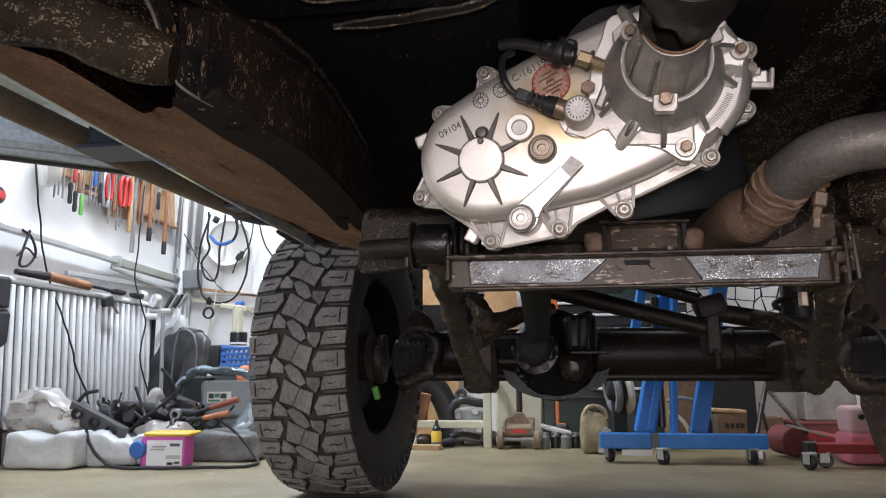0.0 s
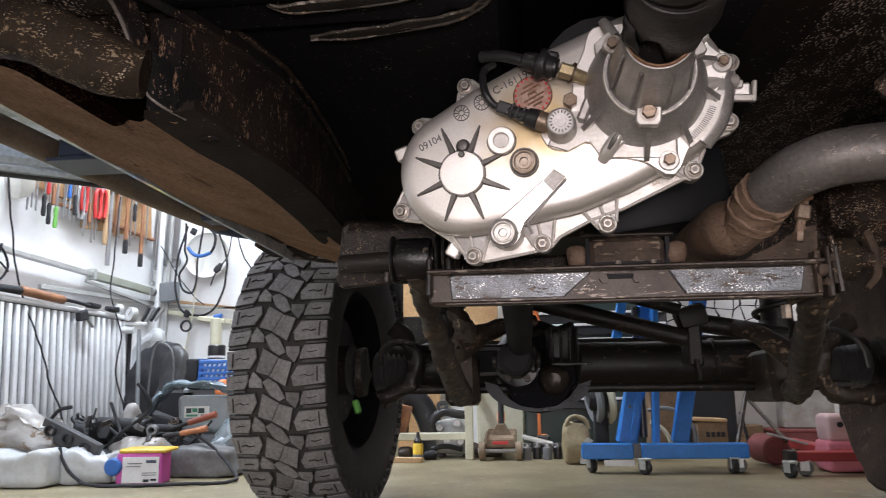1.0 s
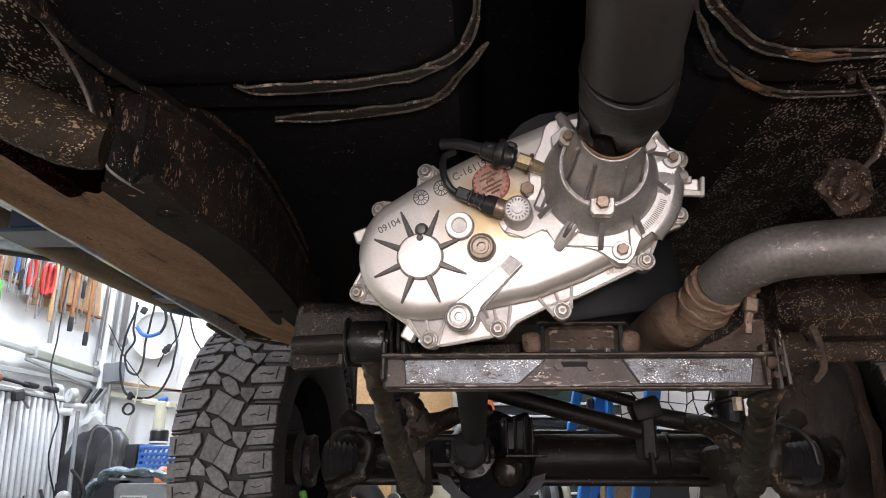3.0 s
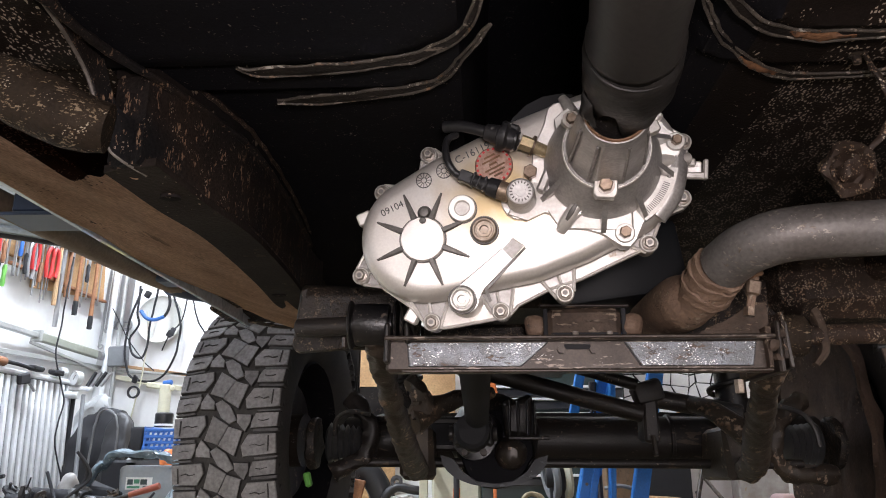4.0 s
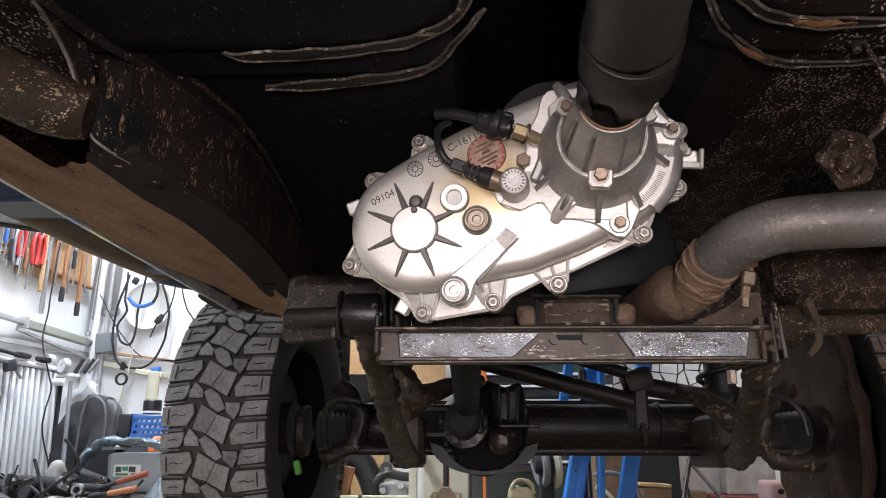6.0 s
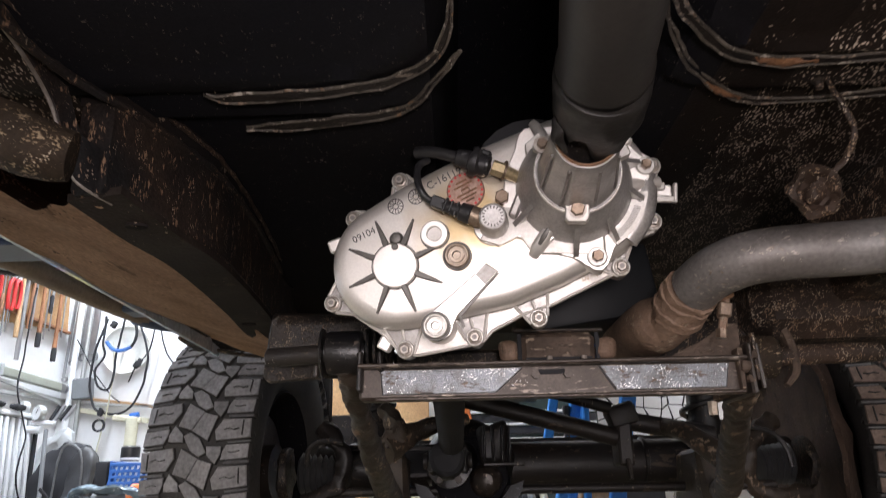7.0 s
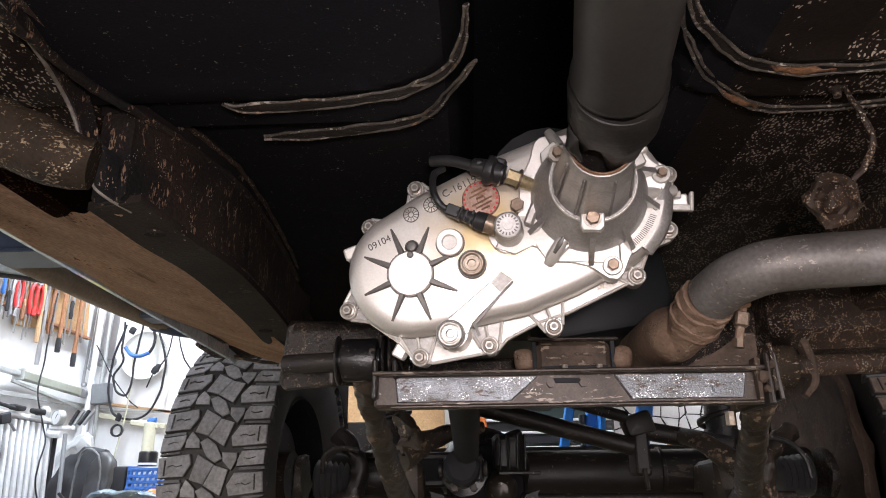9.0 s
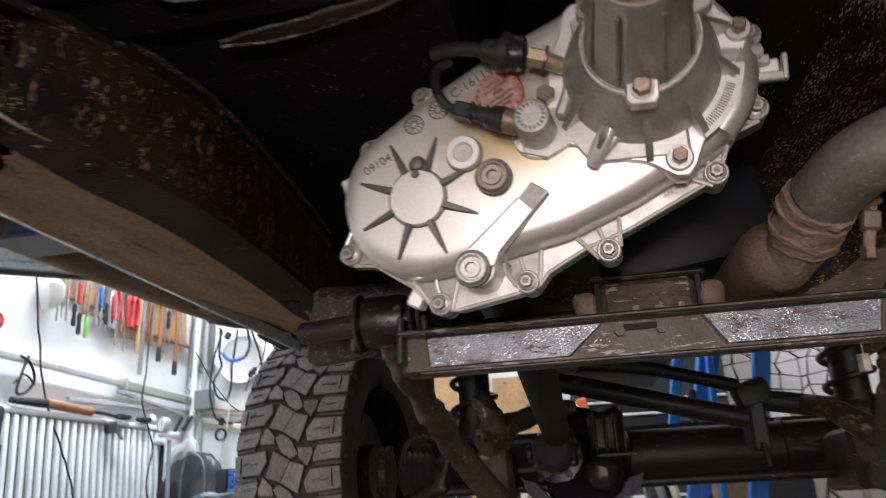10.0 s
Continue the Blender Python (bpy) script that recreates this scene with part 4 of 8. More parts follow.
def shell(levels):
    """Rings of the egg outline at (height, growth), closed on top."""
    bm = bmesh.new()
    rings = [[bm.verts.new((x, y, z)) for x, y in case_outline(g)] for z, g in levels]
    n = len(rings[0])
    for a, b in zip(rings, rings[1:]):
        for k in range(n):
            bm.faces.new((a[k], a[(k + 1) % n], b[(k + 1) % n], b[k]))
    bm.faces.new(rings[-1])
    bm.faces.new(rings[0][::-1])
    return bm


def case_material():
    """Bright cast aluminium with an oil stain below the sensor."""
    m = ALU.copy()
    m.name = "cast_aluminium_oil_stained"
    n, link = m.node_tree.nodes, m.node_tree.links.new
    b = n["Principled BSDF"]
    old = b.inputs["Base Color"].links[0].from_socket
    co = n.new("ShaderNodeTexCoord")
    mp = n.new("ShaderNodeMapping")
    mp.inputs["Location"].default_value = (0.010, -0.004, -0.04)
    link(co.outputs["Object"], mp.inputs["Vector"])
    ln = n.new("ShaderNodeVectorMath")
    ln.operation = "LENGTH"
    link(mp.outputs[0], ln.inputs[0])
    ns = n.new("ShaderNodeTexNoise")
    ns.inputs["Scale"].default_value, ns.inputs["Detail"].default_value = 45, 6
    link(co.outputs["Object"], ns.inputs["Vector"])
    sub = n.new("ShaderNodeMath")
    sub.operation, sub.inputs[1].default_value = "MULTIPLY_ADD", 0.045
    link(ns.outputs[0], sub.inputs[0])
    link(ln.outputs["Value"], sub.inputs[2])
    rg = n.new("ShaderNodeMapRange")
    rg.inputs["From Min"].default_value, rg.inputs["From Max"].default_value = 0.040, 0.084
    rg.inputs["To Min"].default_value, rg.inputs["To Max"].default_value = 0.9, 0.0
    link(sub.outputs[0], rg.inputs["Value"])
    mix = n.new("ShaderNodeMix")
    mix.data_type = "RGBA"
    mix.inputs["B"].default_value = (0.50, 0.36, 0.17, 1)
    link(old, mix.inputs["A"])
    link(rg.outputs[0], mix.inputs["Factor"])
    link(mix.outputs["Result"], b.inputs["Base Color"])
    return m


case = part("transfer_case", shell([(0.000, 0.0038), (0.0240, 0.0034), (0.0300, 0.0027), (0.0345, 0.0010), (0.0378, -0.0022), (0.0396, -0.0062), (0.0404, -0.0115)]),
            case_material(), car, "clean bright cast-aluminium transfer case", CASE)
# same metal as the cover, coloured darker for its shading
part("case_flange", shell([(-0.012, 0.002), (-0.010, 0.0045), (0.002, 0.0045), (0.003, 0.0030), (0.006, 0.0030), (0.007, 0.0045), (0.0135, 0.0045), (0.0150, 0.0034), (0.0155, 0.0010), (0.0157, -0.002)]), FLANGE, case, "darker bolted flange of the casting")
# front half in a darker grey than the cover
part("front_half", shell([(-0.10, -0.02), (-0.085, -0.008), (-0.0125, -0.002)]), ALU_DARK, case, "darker front half of the casting")


def text_part(words, size, m, mat_, parent, name="lettering"):
    cu = bpy.data.curves.new(name, "FONT")
    cu.body, cu.size, cu.extrude, cu.align_x, cu.align_y = words, size, 0.0006, "CENTER", "CENTER"
    tmp = new(name, cu)
    me = bpy.data.meshes.new_from_object(tmp.evaluated_get(bpy.context.evaluated_depsgraph_get()))
    bpy.data.objects.remove(tmp)
    bpy.data.curves.remove(cu)
    me.materials.clear()
    me.materials.append(mat_)
    return part(name, me, mat_, parent, "", m)


def ring(r0, r1, z0, z1, seg=28, soft=0.0008):
    return lathe([(r0, z0), (r1, z0), (r1, z1 - soft), (r1 - soft, z1), (r0 + soft, z1), (r0, z1 - soft), (r0, z0)], seg)


FLAT = 0.0405
# bearing hub with radial ribs
part("hub_boss", lathe([(0.0195, 0), (0.0195, 0.003), (0.0185, 0.0045), (0, 0.0048)], 40), ALU, case, "", pose(-0.0775, -0.0335, FLAT - 0.001))
# ribs are a darker grey than the cover
rib_me = None
for k in range(8):
    a = math.pi / 8 + k * math.pi / 4
    if rib_me is None:
        rib_bm = bmesh.new()
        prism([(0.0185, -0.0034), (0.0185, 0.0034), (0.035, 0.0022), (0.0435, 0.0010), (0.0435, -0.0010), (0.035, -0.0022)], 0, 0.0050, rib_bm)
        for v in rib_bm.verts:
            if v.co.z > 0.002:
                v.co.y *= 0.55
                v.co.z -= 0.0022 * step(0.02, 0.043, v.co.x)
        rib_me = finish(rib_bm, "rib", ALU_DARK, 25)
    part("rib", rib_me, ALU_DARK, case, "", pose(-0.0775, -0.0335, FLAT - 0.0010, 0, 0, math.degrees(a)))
# dark ring paints the crease shade round the hub boss
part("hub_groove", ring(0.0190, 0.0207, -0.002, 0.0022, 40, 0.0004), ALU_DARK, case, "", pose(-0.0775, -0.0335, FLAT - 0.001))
part("hub_notch", lathe([(0, 0.006), (0.004, 0.005), (0.006, 0.002), (0.0065, 0), (0, 0)], 18), ALU_DARK, case, "", pose(-0.0760, -0.0100, FLAT - 0.001))
part("hub_dot", lathe([(0, 0.0068), (0.0022, 0.0066), (0.003, 0.005), (0, 0.005)], 14), ALU_DARK, case, "", pose(-0.0770, -0.0175, FLAT - 0.001))
# ring boss and socket plugs
part("ring_boss", ring(0.0062, 0.0118, -0.003, 0.006), ALU, case, "", pose(-0.0425, -0.0085, FLAT))
# thin dark ring in place of shade at the boss foot
part("boss_groove", ring(0.0115, 0.0127, -0.002, 0.0010, 30, 0.0003), ALU_DARK, case, "", pose(-0.0425, -0.0085, FLAT))
part("ring_floor", prism(ngon(0.0063, 20), -0.002, 0.003), FLANGE, case, "", pose(-0.0425, -0.0085, FLAT))


def socket_plug(u, v, w, r, mat_):
    ob = part("plug", lathe([(r + 0.0012, -0.008), (r + 0.0008, -0.001), (r, 0.0), (r * 0.97, 0.0025), (r * 0.74, 0.0030), (r * 0.70, 0.0018), (r * 0.62, 0.0018), (r * 0.58, 0.0036), (r * 0.36, 0.0036), (r * 0.34, -0.002), (0, -0.002)], 30), mat_, case, "socket-head oil plug with a worn rim", pose(u, v, w))
    part("plug_socket", prism(ngon(r * 0.33, 6), -0.0015, 0.0014), mat_, ob)
    part("plug_rim", ring(r * 0.74, r * 0.97, 0.0014, 0.0034), mat_, ob)
    # crease shade round the plug, put in as a dark ring
    part("plug_groove", ring(r * 1.02, r * 1.16, -0.004, 0.0003, 28, 0.0003), ALU_DARK, ob)


socket_plug(-0.0238, -0.0285, 0.0465, 0.0106, PLUG)
socket_plug(-0.0440, -0.0868, 0.0445, 0.0106, PLUG_ZINC)
part("plug_boss", lathe([(0.0150, -0.03), (0.0140, 0.0), (0.0130, 0.006), (0, 0.006)], 26), ALU, case, "", pose(-0.0432, -0.0855, 0.032))
# raised wedge leading to the drain plug
bm = prism([(-0.0520, -0.0800), (-0.0001, -0.0353), (0.0101, -0.0430), (-0.0262, -0.0788), (-0.0300, -0.0870)], 0, 0.0048, None, None, 0.0006)
part("wedge", bm, ALU, case, "", pose(0, 0, FLAT - 0.001))
bm = prism([(-0.0094, -0.0451), (-0.0001, -0.0358), (0.0094, -0.0430), (-0.0012, -0.0540)], 0, 0.0044, None, None, 0.0004)
part("wedge_end", bm, ALU_MID, case, "dull grey end of the raised bar", pose(0, 0, FLAT - 0.0004))
# dark edge: the shaded side of the bar put into colour
bm = prism([(0.0094, -0.0436), (0.0108, -0.0448), (-0.0225, -0.0790), (-0.0192, -0.0880), (-0.0214, -0.0892), (-0.0252, -0.0785)], 0, 0.0022)
part("wedge_groove", bm, ALU_DARK, case, "dark edge painted for the shade beside the raised bar", pose(0, 0, FLAT - 0.001))
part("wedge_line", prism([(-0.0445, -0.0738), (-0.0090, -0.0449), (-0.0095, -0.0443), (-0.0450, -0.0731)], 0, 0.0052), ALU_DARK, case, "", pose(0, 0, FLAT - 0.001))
# date wheels and cast numbers
for u, v in ((-0.0762, 0.0190), (-0.0582, 0.0268)):
    dw = part("date_wheel", ring(0.0063, 0.0071, 0, 0.0008, 24, 0.0001), MARK, case, "", pose(u, v, FLAT - 0.0004))
    for k in range(12):
        part("tick", slab(0.0024, -0.00026, 0, 0.0064, 0.00026, 0.0008), MARK, dw, "", pose(0, 0, 0, 0, 0, 30 * k))
    part("inner_ring", ring(0.0021, 0.0027, 0, 0.0008, 18, 0.0001), MARK, dw)
text_part("09104", 0.0086, pose(-0.1045, -0.0052, FLAT - 0.0002, 0, 0, 24), MARK, case)
text_part("C-16119", 0.0094, pose(-0.0330, 0.0415, FLAT - 0.0002, 0, 0, 24), MARK, case)
# red stamped cap
cap = part("red_cap", lathe([(0.0165, -0.004), (0.0165, 0.002), (0.0155, 0.0035), (0.0125, 0.004), (0.004, 0.0042), (0.003, 0.0030), (0, 0.0030)], 34), REDCAP, case, "round cap stamped with faded red marking", pose(-0.0145, 0.0285, FLAT))
for k in range(20):
    part("red_mark", slab(0.0134, -0.0010, 0.0034, 0.0153, 0.0010, 0.0042), RED, cap, "", pose(0, 0, 0, 0, 0, 18 * k))
for v, w in ((0.0085, 0.010), (0.0050, 0.017), (0.0015, 0.007), (-0.0025, 0.019), (-0.0060, 0.015), (-0.0092, 0.008)):
    part("red_mark", slab(-w / 2, v - 0.0008, 0.0036, w / 2, v + 0.0008, 0.0044), RUST, cap, "", pose(0, 0, 0, 0, 0, 25))

# flange skirt that joins the lower lugs
skirt = [(-0.1213, -0.0700), (-0.0953, -0.0885), (-0.0799, -0.1060), (-0.0641, -0.1082), (-0.0204, -0.1015), (-0.0061, -0.0980), (0.0016, -0.0895), (0.0297, -0.0760), (0.0569, -0.0680), (0.109, -0.0450), (0.080, -0.030), (-0.020, -0.060), (-0.080, -0.060)]
skirt = [(0.023 + (a - 0.023) * 0.989, -0.145 + (b + 0.145) * 0.989) for a, b in skirt]
part("flange_skirt", prism(skirt, -0.010, 0.0112), FLANGE, case, "darker skirt between the bolt lugs")
for p, q in zip(skirt[:9], skirt[1:10]):
    part("flange_lip", rod((*p, 0.0122), (*q, 0.0122), 0.0013, 8), ALU, case)
# bolt ears round the flange
edge_line = [Vector(q) for q in case_outline(0.0040)]
FINE_LINE = []
for p, q in zip(edge_line, edge_line[1:] + edge_line[:1]):
    count = max(1, int((q - p).length / 0.001))
    FINE_LINE += [p.lerp(q, i / count) for i in range(count)]


def flange_bolt(u, v, w, turn, ear=0.0080, mat_=BOLT, tall=0.006):
    """A lug that leans out of the flange, with a hex flange bolt."""
    u, v, w = 0.023 + (u - 0.023) * 0.989, -0.145 + (v + 0.145) * 0.989, w + 0.007
    c, line = Vector((u, v)), FINE_LINE
    k = min(range(len(line)), key=lambda i: (line[i] - c).length)
    core = line[k] * 0.85
    d = (c - core).normalized()
    s = Vector((-d.y, d.x))
    pts = [c + ear * (d * math.cos(t) + s * math.sin(t)) for t in (math.radians(q) for q in range(-80, 81, 20))]
    near = [line[(k + i) % len(line)] for i in (-15, 15)]
    near.sort(key=lambda q: -(q - c).dot(s))
    pts += [near[0], near[0] * 0.95, near[1] * 0.95, near[1]]
    # greyer web stands in for the shaded recess between the lips
    lug = part("bolt_lug", prism([(p.x, p.y) for p in pts], -0.010, w - 0.0050, None, None, 0.0010), ALU_MID, case, "darker web of a bolt lug")
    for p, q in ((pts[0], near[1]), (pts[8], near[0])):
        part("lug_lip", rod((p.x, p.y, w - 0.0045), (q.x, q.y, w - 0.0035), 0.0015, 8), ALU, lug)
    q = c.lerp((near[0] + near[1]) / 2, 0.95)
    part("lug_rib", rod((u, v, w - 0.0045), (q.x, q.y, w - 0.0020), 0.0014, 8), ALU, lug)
    part("bolt_pad", lathe([(ear, -0.010), (ear, 0.0006), (ear - 0.001, 0.0014), (0, 0.0014)], 20), FLANGE, lug, "", pose(u, v, w - 0.0022))
    part("bolt", lathe([(0.0064, 0), (0.0064, 0.0010), (0.0050, 0.0018), (0, 0.0018)], 18), mat_, lug, "", pose(u, v, w - 0.0006))
    part("bolt_head", prism(ngon(0.0046, 6, turn), 0.0012, tall, None, None, 0.0007), mat_, lug, "", pose(u, v, w - 0.0006))
    part("bolt_socket", prism(ngon(0.0022, 10), tall - 0.001, tall + 0.0003), ALU_DARK, lug, "", pose(u, v, w - 0.0006))


for u, v, w, t in ((-0.1405, -0.0590, 0.010, 0.2), (-0.0755, -0.1030, 0.010, 0.5), (-0.0138, -0.0948, 0.010, 0.1), (0.0426, -0.0805, 0.010, 0.7), (0.1164, -0.0390, 0.010, 0.3), (0.1470, 0.000, 0.010, 0.0), (-0.1206, 0.0180, 0.008, 0.4), (-0.0770, 0.0520, 0.008, 0.0), (0.150, 0.050, 0.012, 0.2)):
    flange_bolt(u, v, w, t)
for u, v, a in ((-0.1370, -0.0060, 20), (-0.0930, -0.0965, 60), (0.1585, 0.0260, 0)):
    part("casting_tab", box(0.014, 0.012, 0.014, pose(u, v, 0.004, 0, 0, a), 0.0015), ALU, case)
part("clip_bracket", box(0.022, 0.006, 0.005, pose(0.157, 0.018, 0.014, 0, 0, -5), 0.001), FLANGE, case, "bent steel clip bracket")
part("clip_bracket", box(0.004, 0.018, 0.006, pose(0.167, 0.023, 0.014, 0, 0, -5), 0.001), FLANGE, case)
part("clip_bracket", box(0.010, 0.007, 0.004, pose(0.154, 0.030, 0.014), 0.001), FLANGE, case)

# ---- tail housing ----
AX = Vector((0.0770, 0.0248))
bm = lathe([(0.0495, 0.030), (0.0488, 0.046), (0.0474, 0.056), (0.0458, 0.063), (0.0436, 0.070), (0.0408, 0.077), (0.0378, 0.0835), (0.0352, 0.0875), (0.0346, 0.0905), (0.0312, 0.0920), (0.0300, 0.098), (0.0288, 0.118), (0.0268, 0.140), (0.0250, 0.158), (0.0243, 0.170), (0.0230, 0.174), (0.0206, 0.174), (0.0200, 0.150), (0, 0.150)], 120)
for v in bm.verts:
    # shallow concave flutes between the ridges of the neck
    if v.co.z > 0.0925 and v.co.to_2d().length > 0.0215:
        ridge = abs(math.sin(4.5 * (math.atan2(v.co.y, v.co.x) + 1.92)))
        fade = step(0.0925, 0.100, v.co.z) * (1 - step(0.158, 0.170, v.co.z))
        v.co.xy *= 1 - 0.085 * fade * (1 - (1 - ridge) ** 2) + 0.03 * fade
tail = part("tail_housing", bm, ALU_GREY, case, "grey sand-cast tail housing with vertical ribs", pose(AX.x, AX.y, 0))
# mounting flange under the housing with lobes
lobes = ((-0.0612, -0.0312), (0.0150, -0.0590), (0.0580, 0.0140), (-0.030, 0.0400), (0.036, 0.0405))
bm = bmesh.new()
pts = []
for k in range(72):
    a = 2 * math.pi * k / 72
    r = 0.0590
    for lu, lv in lobes:
        r += (0.0160 if lv < 0 else 0.009) * math.exp(-((((a - math.atan2(lv, lu) + math.pi) % (2 * math.pi)) - math.pi) / 0.20) ** 2)
    pts.append((r * math.cos(a), r * math.sin(a)))
prism(pts, 0.028, 0.0455, bm, None, 0.0012)
part("tail_flange", bm, ALU, tail, "machined bright flange")
LOBE = 0.0625
for lu, lv, mt in ((0.0150, -0.0595, BOLT_RUST), (0.0585, 0.0145, BOLT_RUST)):
    q = Vector((lu, lv)).normalized() * LOBE
    part("lobe_pad", prism(ngon(0.0084 if lv < 0 else 0.0080, 20), 0.03, 0.0480, None, None, 0.001), FLANGE, tail, "", pose(q.x, q.y, 0))
    part("lobe_bolt", prism(ngon(0.0050 if lv < 0 else 0.0044, 6, 0.3), 0.049, 0.055, None, None, 0.0008), mt, tail, "brown hex bolt", pose(q.x, q.y, 0))
part("collar_ring", ring(0.0318, 0.0347, 0.0875, 0.0928, 48), ALU, tail, "bright machined collar edge")
for a, r, sx, sy in ((-95, 0.0322, 0.0185, 0.0195), (140, 0.0345, 0.013, 0.012), (20, 0.0345, 0.010, 0.016)):
    q = Vector((math.cos(radians(a)), math.sin(radians(a)))) * r
    part("collar_pad", prism([(-sx / 2, -sy * 0.35), (-sx * 0.36, -sy / 2), (sx * 0.36, -sy / 2), (sx / 2, -sy * 0.35), (sx / 2, sy * 0.2), (sx * 0.3, sy / 2), (-sx * 0.3, sy / 2), (-sx / 2, sy * 0.2)], 0.0885, 0.0975, None, None, 0.0012), FLANGE, tail, "", pose(q.x, q.y, 0, 0, 0, a + 90))
    if a != 20:
        part("collar_bolt", prism(ngon(0.0056 if a < 0 else 0.0045, 6, 0.2), 0, 0.0052, None, None, 0.0008), BOLT_RUST, tail, "brown hex bolt", pose(q.x, q.y, 0.0975))
        part("collar_washer", lathe([(0.0070, 0), (0.0070, 0.0008), (0, 0.0008)], 18), BOLT, tail, "", pose(q.x, q.y, 0.0975))
# tapered ribs up the neck
for a in (-160, -120, -70, -30):
    q = Vector((math.cos(radians(a)), math.sin(radians(a))))
    part("tail_rib", box(0.0024, 0.0060, 0.070, pose(q.x * 0.0263, q.y * 0.0263, 0.128, -5.2, 0, a + 90), 0.0008), ALU_MID, tail)
part("collar_text", ring(0.0318, 0.0335, 0.0925, 0.0934, 48, 0.0002), ALU_MID, tail)
part("seal_ring", ring(0.0200, 0.0222, 0.168, 0.1760, 36), GREASE, tail, "copper-brown output seal")
# graduated plate on the flange
bm = bmesh.new()
pts = [(0.0610 * math.cos(radians(a)), 0.0610 * math.sin(radians(a))) for a in np.linspace(-58, -8, 10)] + [(0.0485 * math.cos(radians(a)), 0.0485 * math.sin(radians(a))) for a in np.linspace(-8, -58, 10)]
lo = [bm.verts.new((x, y, 0.040)) for x, y in pts]
hi = [bm.verts.new((x, y, 0.0500)) for x, y in pts]
for i in range(20):
    bm.faces.new((lo[i], lo[(i + 1) % 20], hi[(i + 1) % 20], hi[i]))
bm.faces.new(hi)
gp = part("tally_plate", bm, FLANGE, tail, "bright pad with cast tally lines")
for k in range(18):
    a = -52 + 1.75 * k
    part("tick", slab(0.0520, -0.0003, 0.0500, 0.0575, 0.0003, 0.0506), ALU_DARK, gp, "", pose(0, 0, 0, 0, 0, a))
text_part("60", 0.0056, pose(0.0550 * math.cos(radians(-15)), 0.0550 * math.sin(radians(-15)), 0.0503, 0, 0, 70), ALU_DARK, gp)
# hook lever and gussets below the housing
part("hook", sweep([(0.0400, -0.0322, 0.047), (0.0440, -0.0265, 0.052), (0.0500, -0.0180, 0.058), (0.0560, -0.0100, 0.060)], [0.0042, 0.0058, 0.0052, 0.0040], 14, 8, flat=0.7), ALU, case, "small cast lever with a slot")
part("hook_slot", sweep([(0.0450, -0.0250, 0.0575), (0.0490, -0.0192, 0.0615), (0.0530, -0.0135, 0.0638)], [0.0014, 0.0022, 0.0014], 8, 6, flat=0.5), ALU_DARK, case, "dark slot in the lever")
part("hook", sweep([(0.0585, -0.0175, 0.052), (0.0540, -0.0205, 0.052), (0.0490, -0.0262, 0.050)], [0.0018, 0.0022, 0.0018], 10, 6), ALU, case)


def web(a, r0, r1, low, high):
    """A thin triangular gusset between housing and flange."""
    bm = bmesh.new()
    prism([(r0, low), (r1, low), (r1, low + 0.004), (r0, high)], -0.0022, 0.0022, bm, pose(AX.x, AX.y, 0, 0, 0, a) @ pose(0, 0, 0, 90, 0, 0))
    part("gusset_rib", bm, ALU_GREY, case)


for a in (-92, -56, -14, 18, -150):
    web(a, 0.042, 0.0600, 0.044, 0.074)
bm = prism([(-0.004, -0.016), (0.012, -0.022), (0.030, -0.014), (0.040, -0.030), (0.100, -0.034), (0.100, -0.005), (0.030, 0.010), (0.010, 0.012)], 0.035, 0.0475, None, None, 0.002)
part("tail_foot", bm, FLANGE, case)
bm = sweep([(0.118, -0.020, 0.036), (0.130, -0.004, 0.038), (0.136, 0.014, 0.036), (0.137, 0.034, 0.034)], 0.011, 12, 8)
part("flange_bulge", bm, ALU_GREY, case)
part("flange_arm", rod((0.116, 0.022, 0.047), (0.150, 0.028, 0.035), 0.007, 12, 0.005), ALU, case)

# ---- sensor tower and wiring ----
tower = part("sensor_tower", lathe([(0.0135, 0.034), (0.0125, 0.050), (0.0115, 0.074), (0.0108, 0.0765), (0.0096, 0.0770), (0.0094, 0.0762), (0.0045, 0.0762), (0.0043, 0.0770), (0, 0.0770)], 30), ALU_GREY, case, "grey cast sensor tower", pose(0.0085, -0.0035, 0))
for k in range(18):
    part("tick", slab(0.0066, -0.0005, 0.0758, 0.0088, 0.0005, 0.0772), ALU_DARK, tower, "", pose(0, 0, 0, 0, 0, 20 * k))
part("tower_base", ring(0.0, 0.0175, 0.036, 0.0455, 28), ALU, tower)
part("sensor", rod((0.000, -0.002, 0.062), (-0.010, 0.0025, 0.0615), 0.0082, 18), SENSOR, case, "stained metal speed sensor")
part("sensor_grommet", rod((-0.009, 0.002, 0.0615), (-0.019, 0.0062, 0.061), 0.0086, 18, 0.0078), BLACK, case, "black rubber grommet")
for k in range(3):
    part("plug_rib", box(0.0020, 0.0125 - 0.002 * (k % 2), 0.011, pose(-0.0215 - 0.0046 * k, 0.0075 + 0.0021 * k, 0.0605, 0, 0, -24), 0.0006), BLACK, case)
part("sensor_plug", rod((-0.017, 0.0055, 0.061), (-0.034, 0.013, 0.060), 0.0062, 14, 0.0048), BLACK, case, "black cable plug")
part("sensor_plug", box(0.012, 0.010, 0.009, pose(-0.037, 0.0145, 0.060, 0, 0, -24), 0.001), BLACK, case)
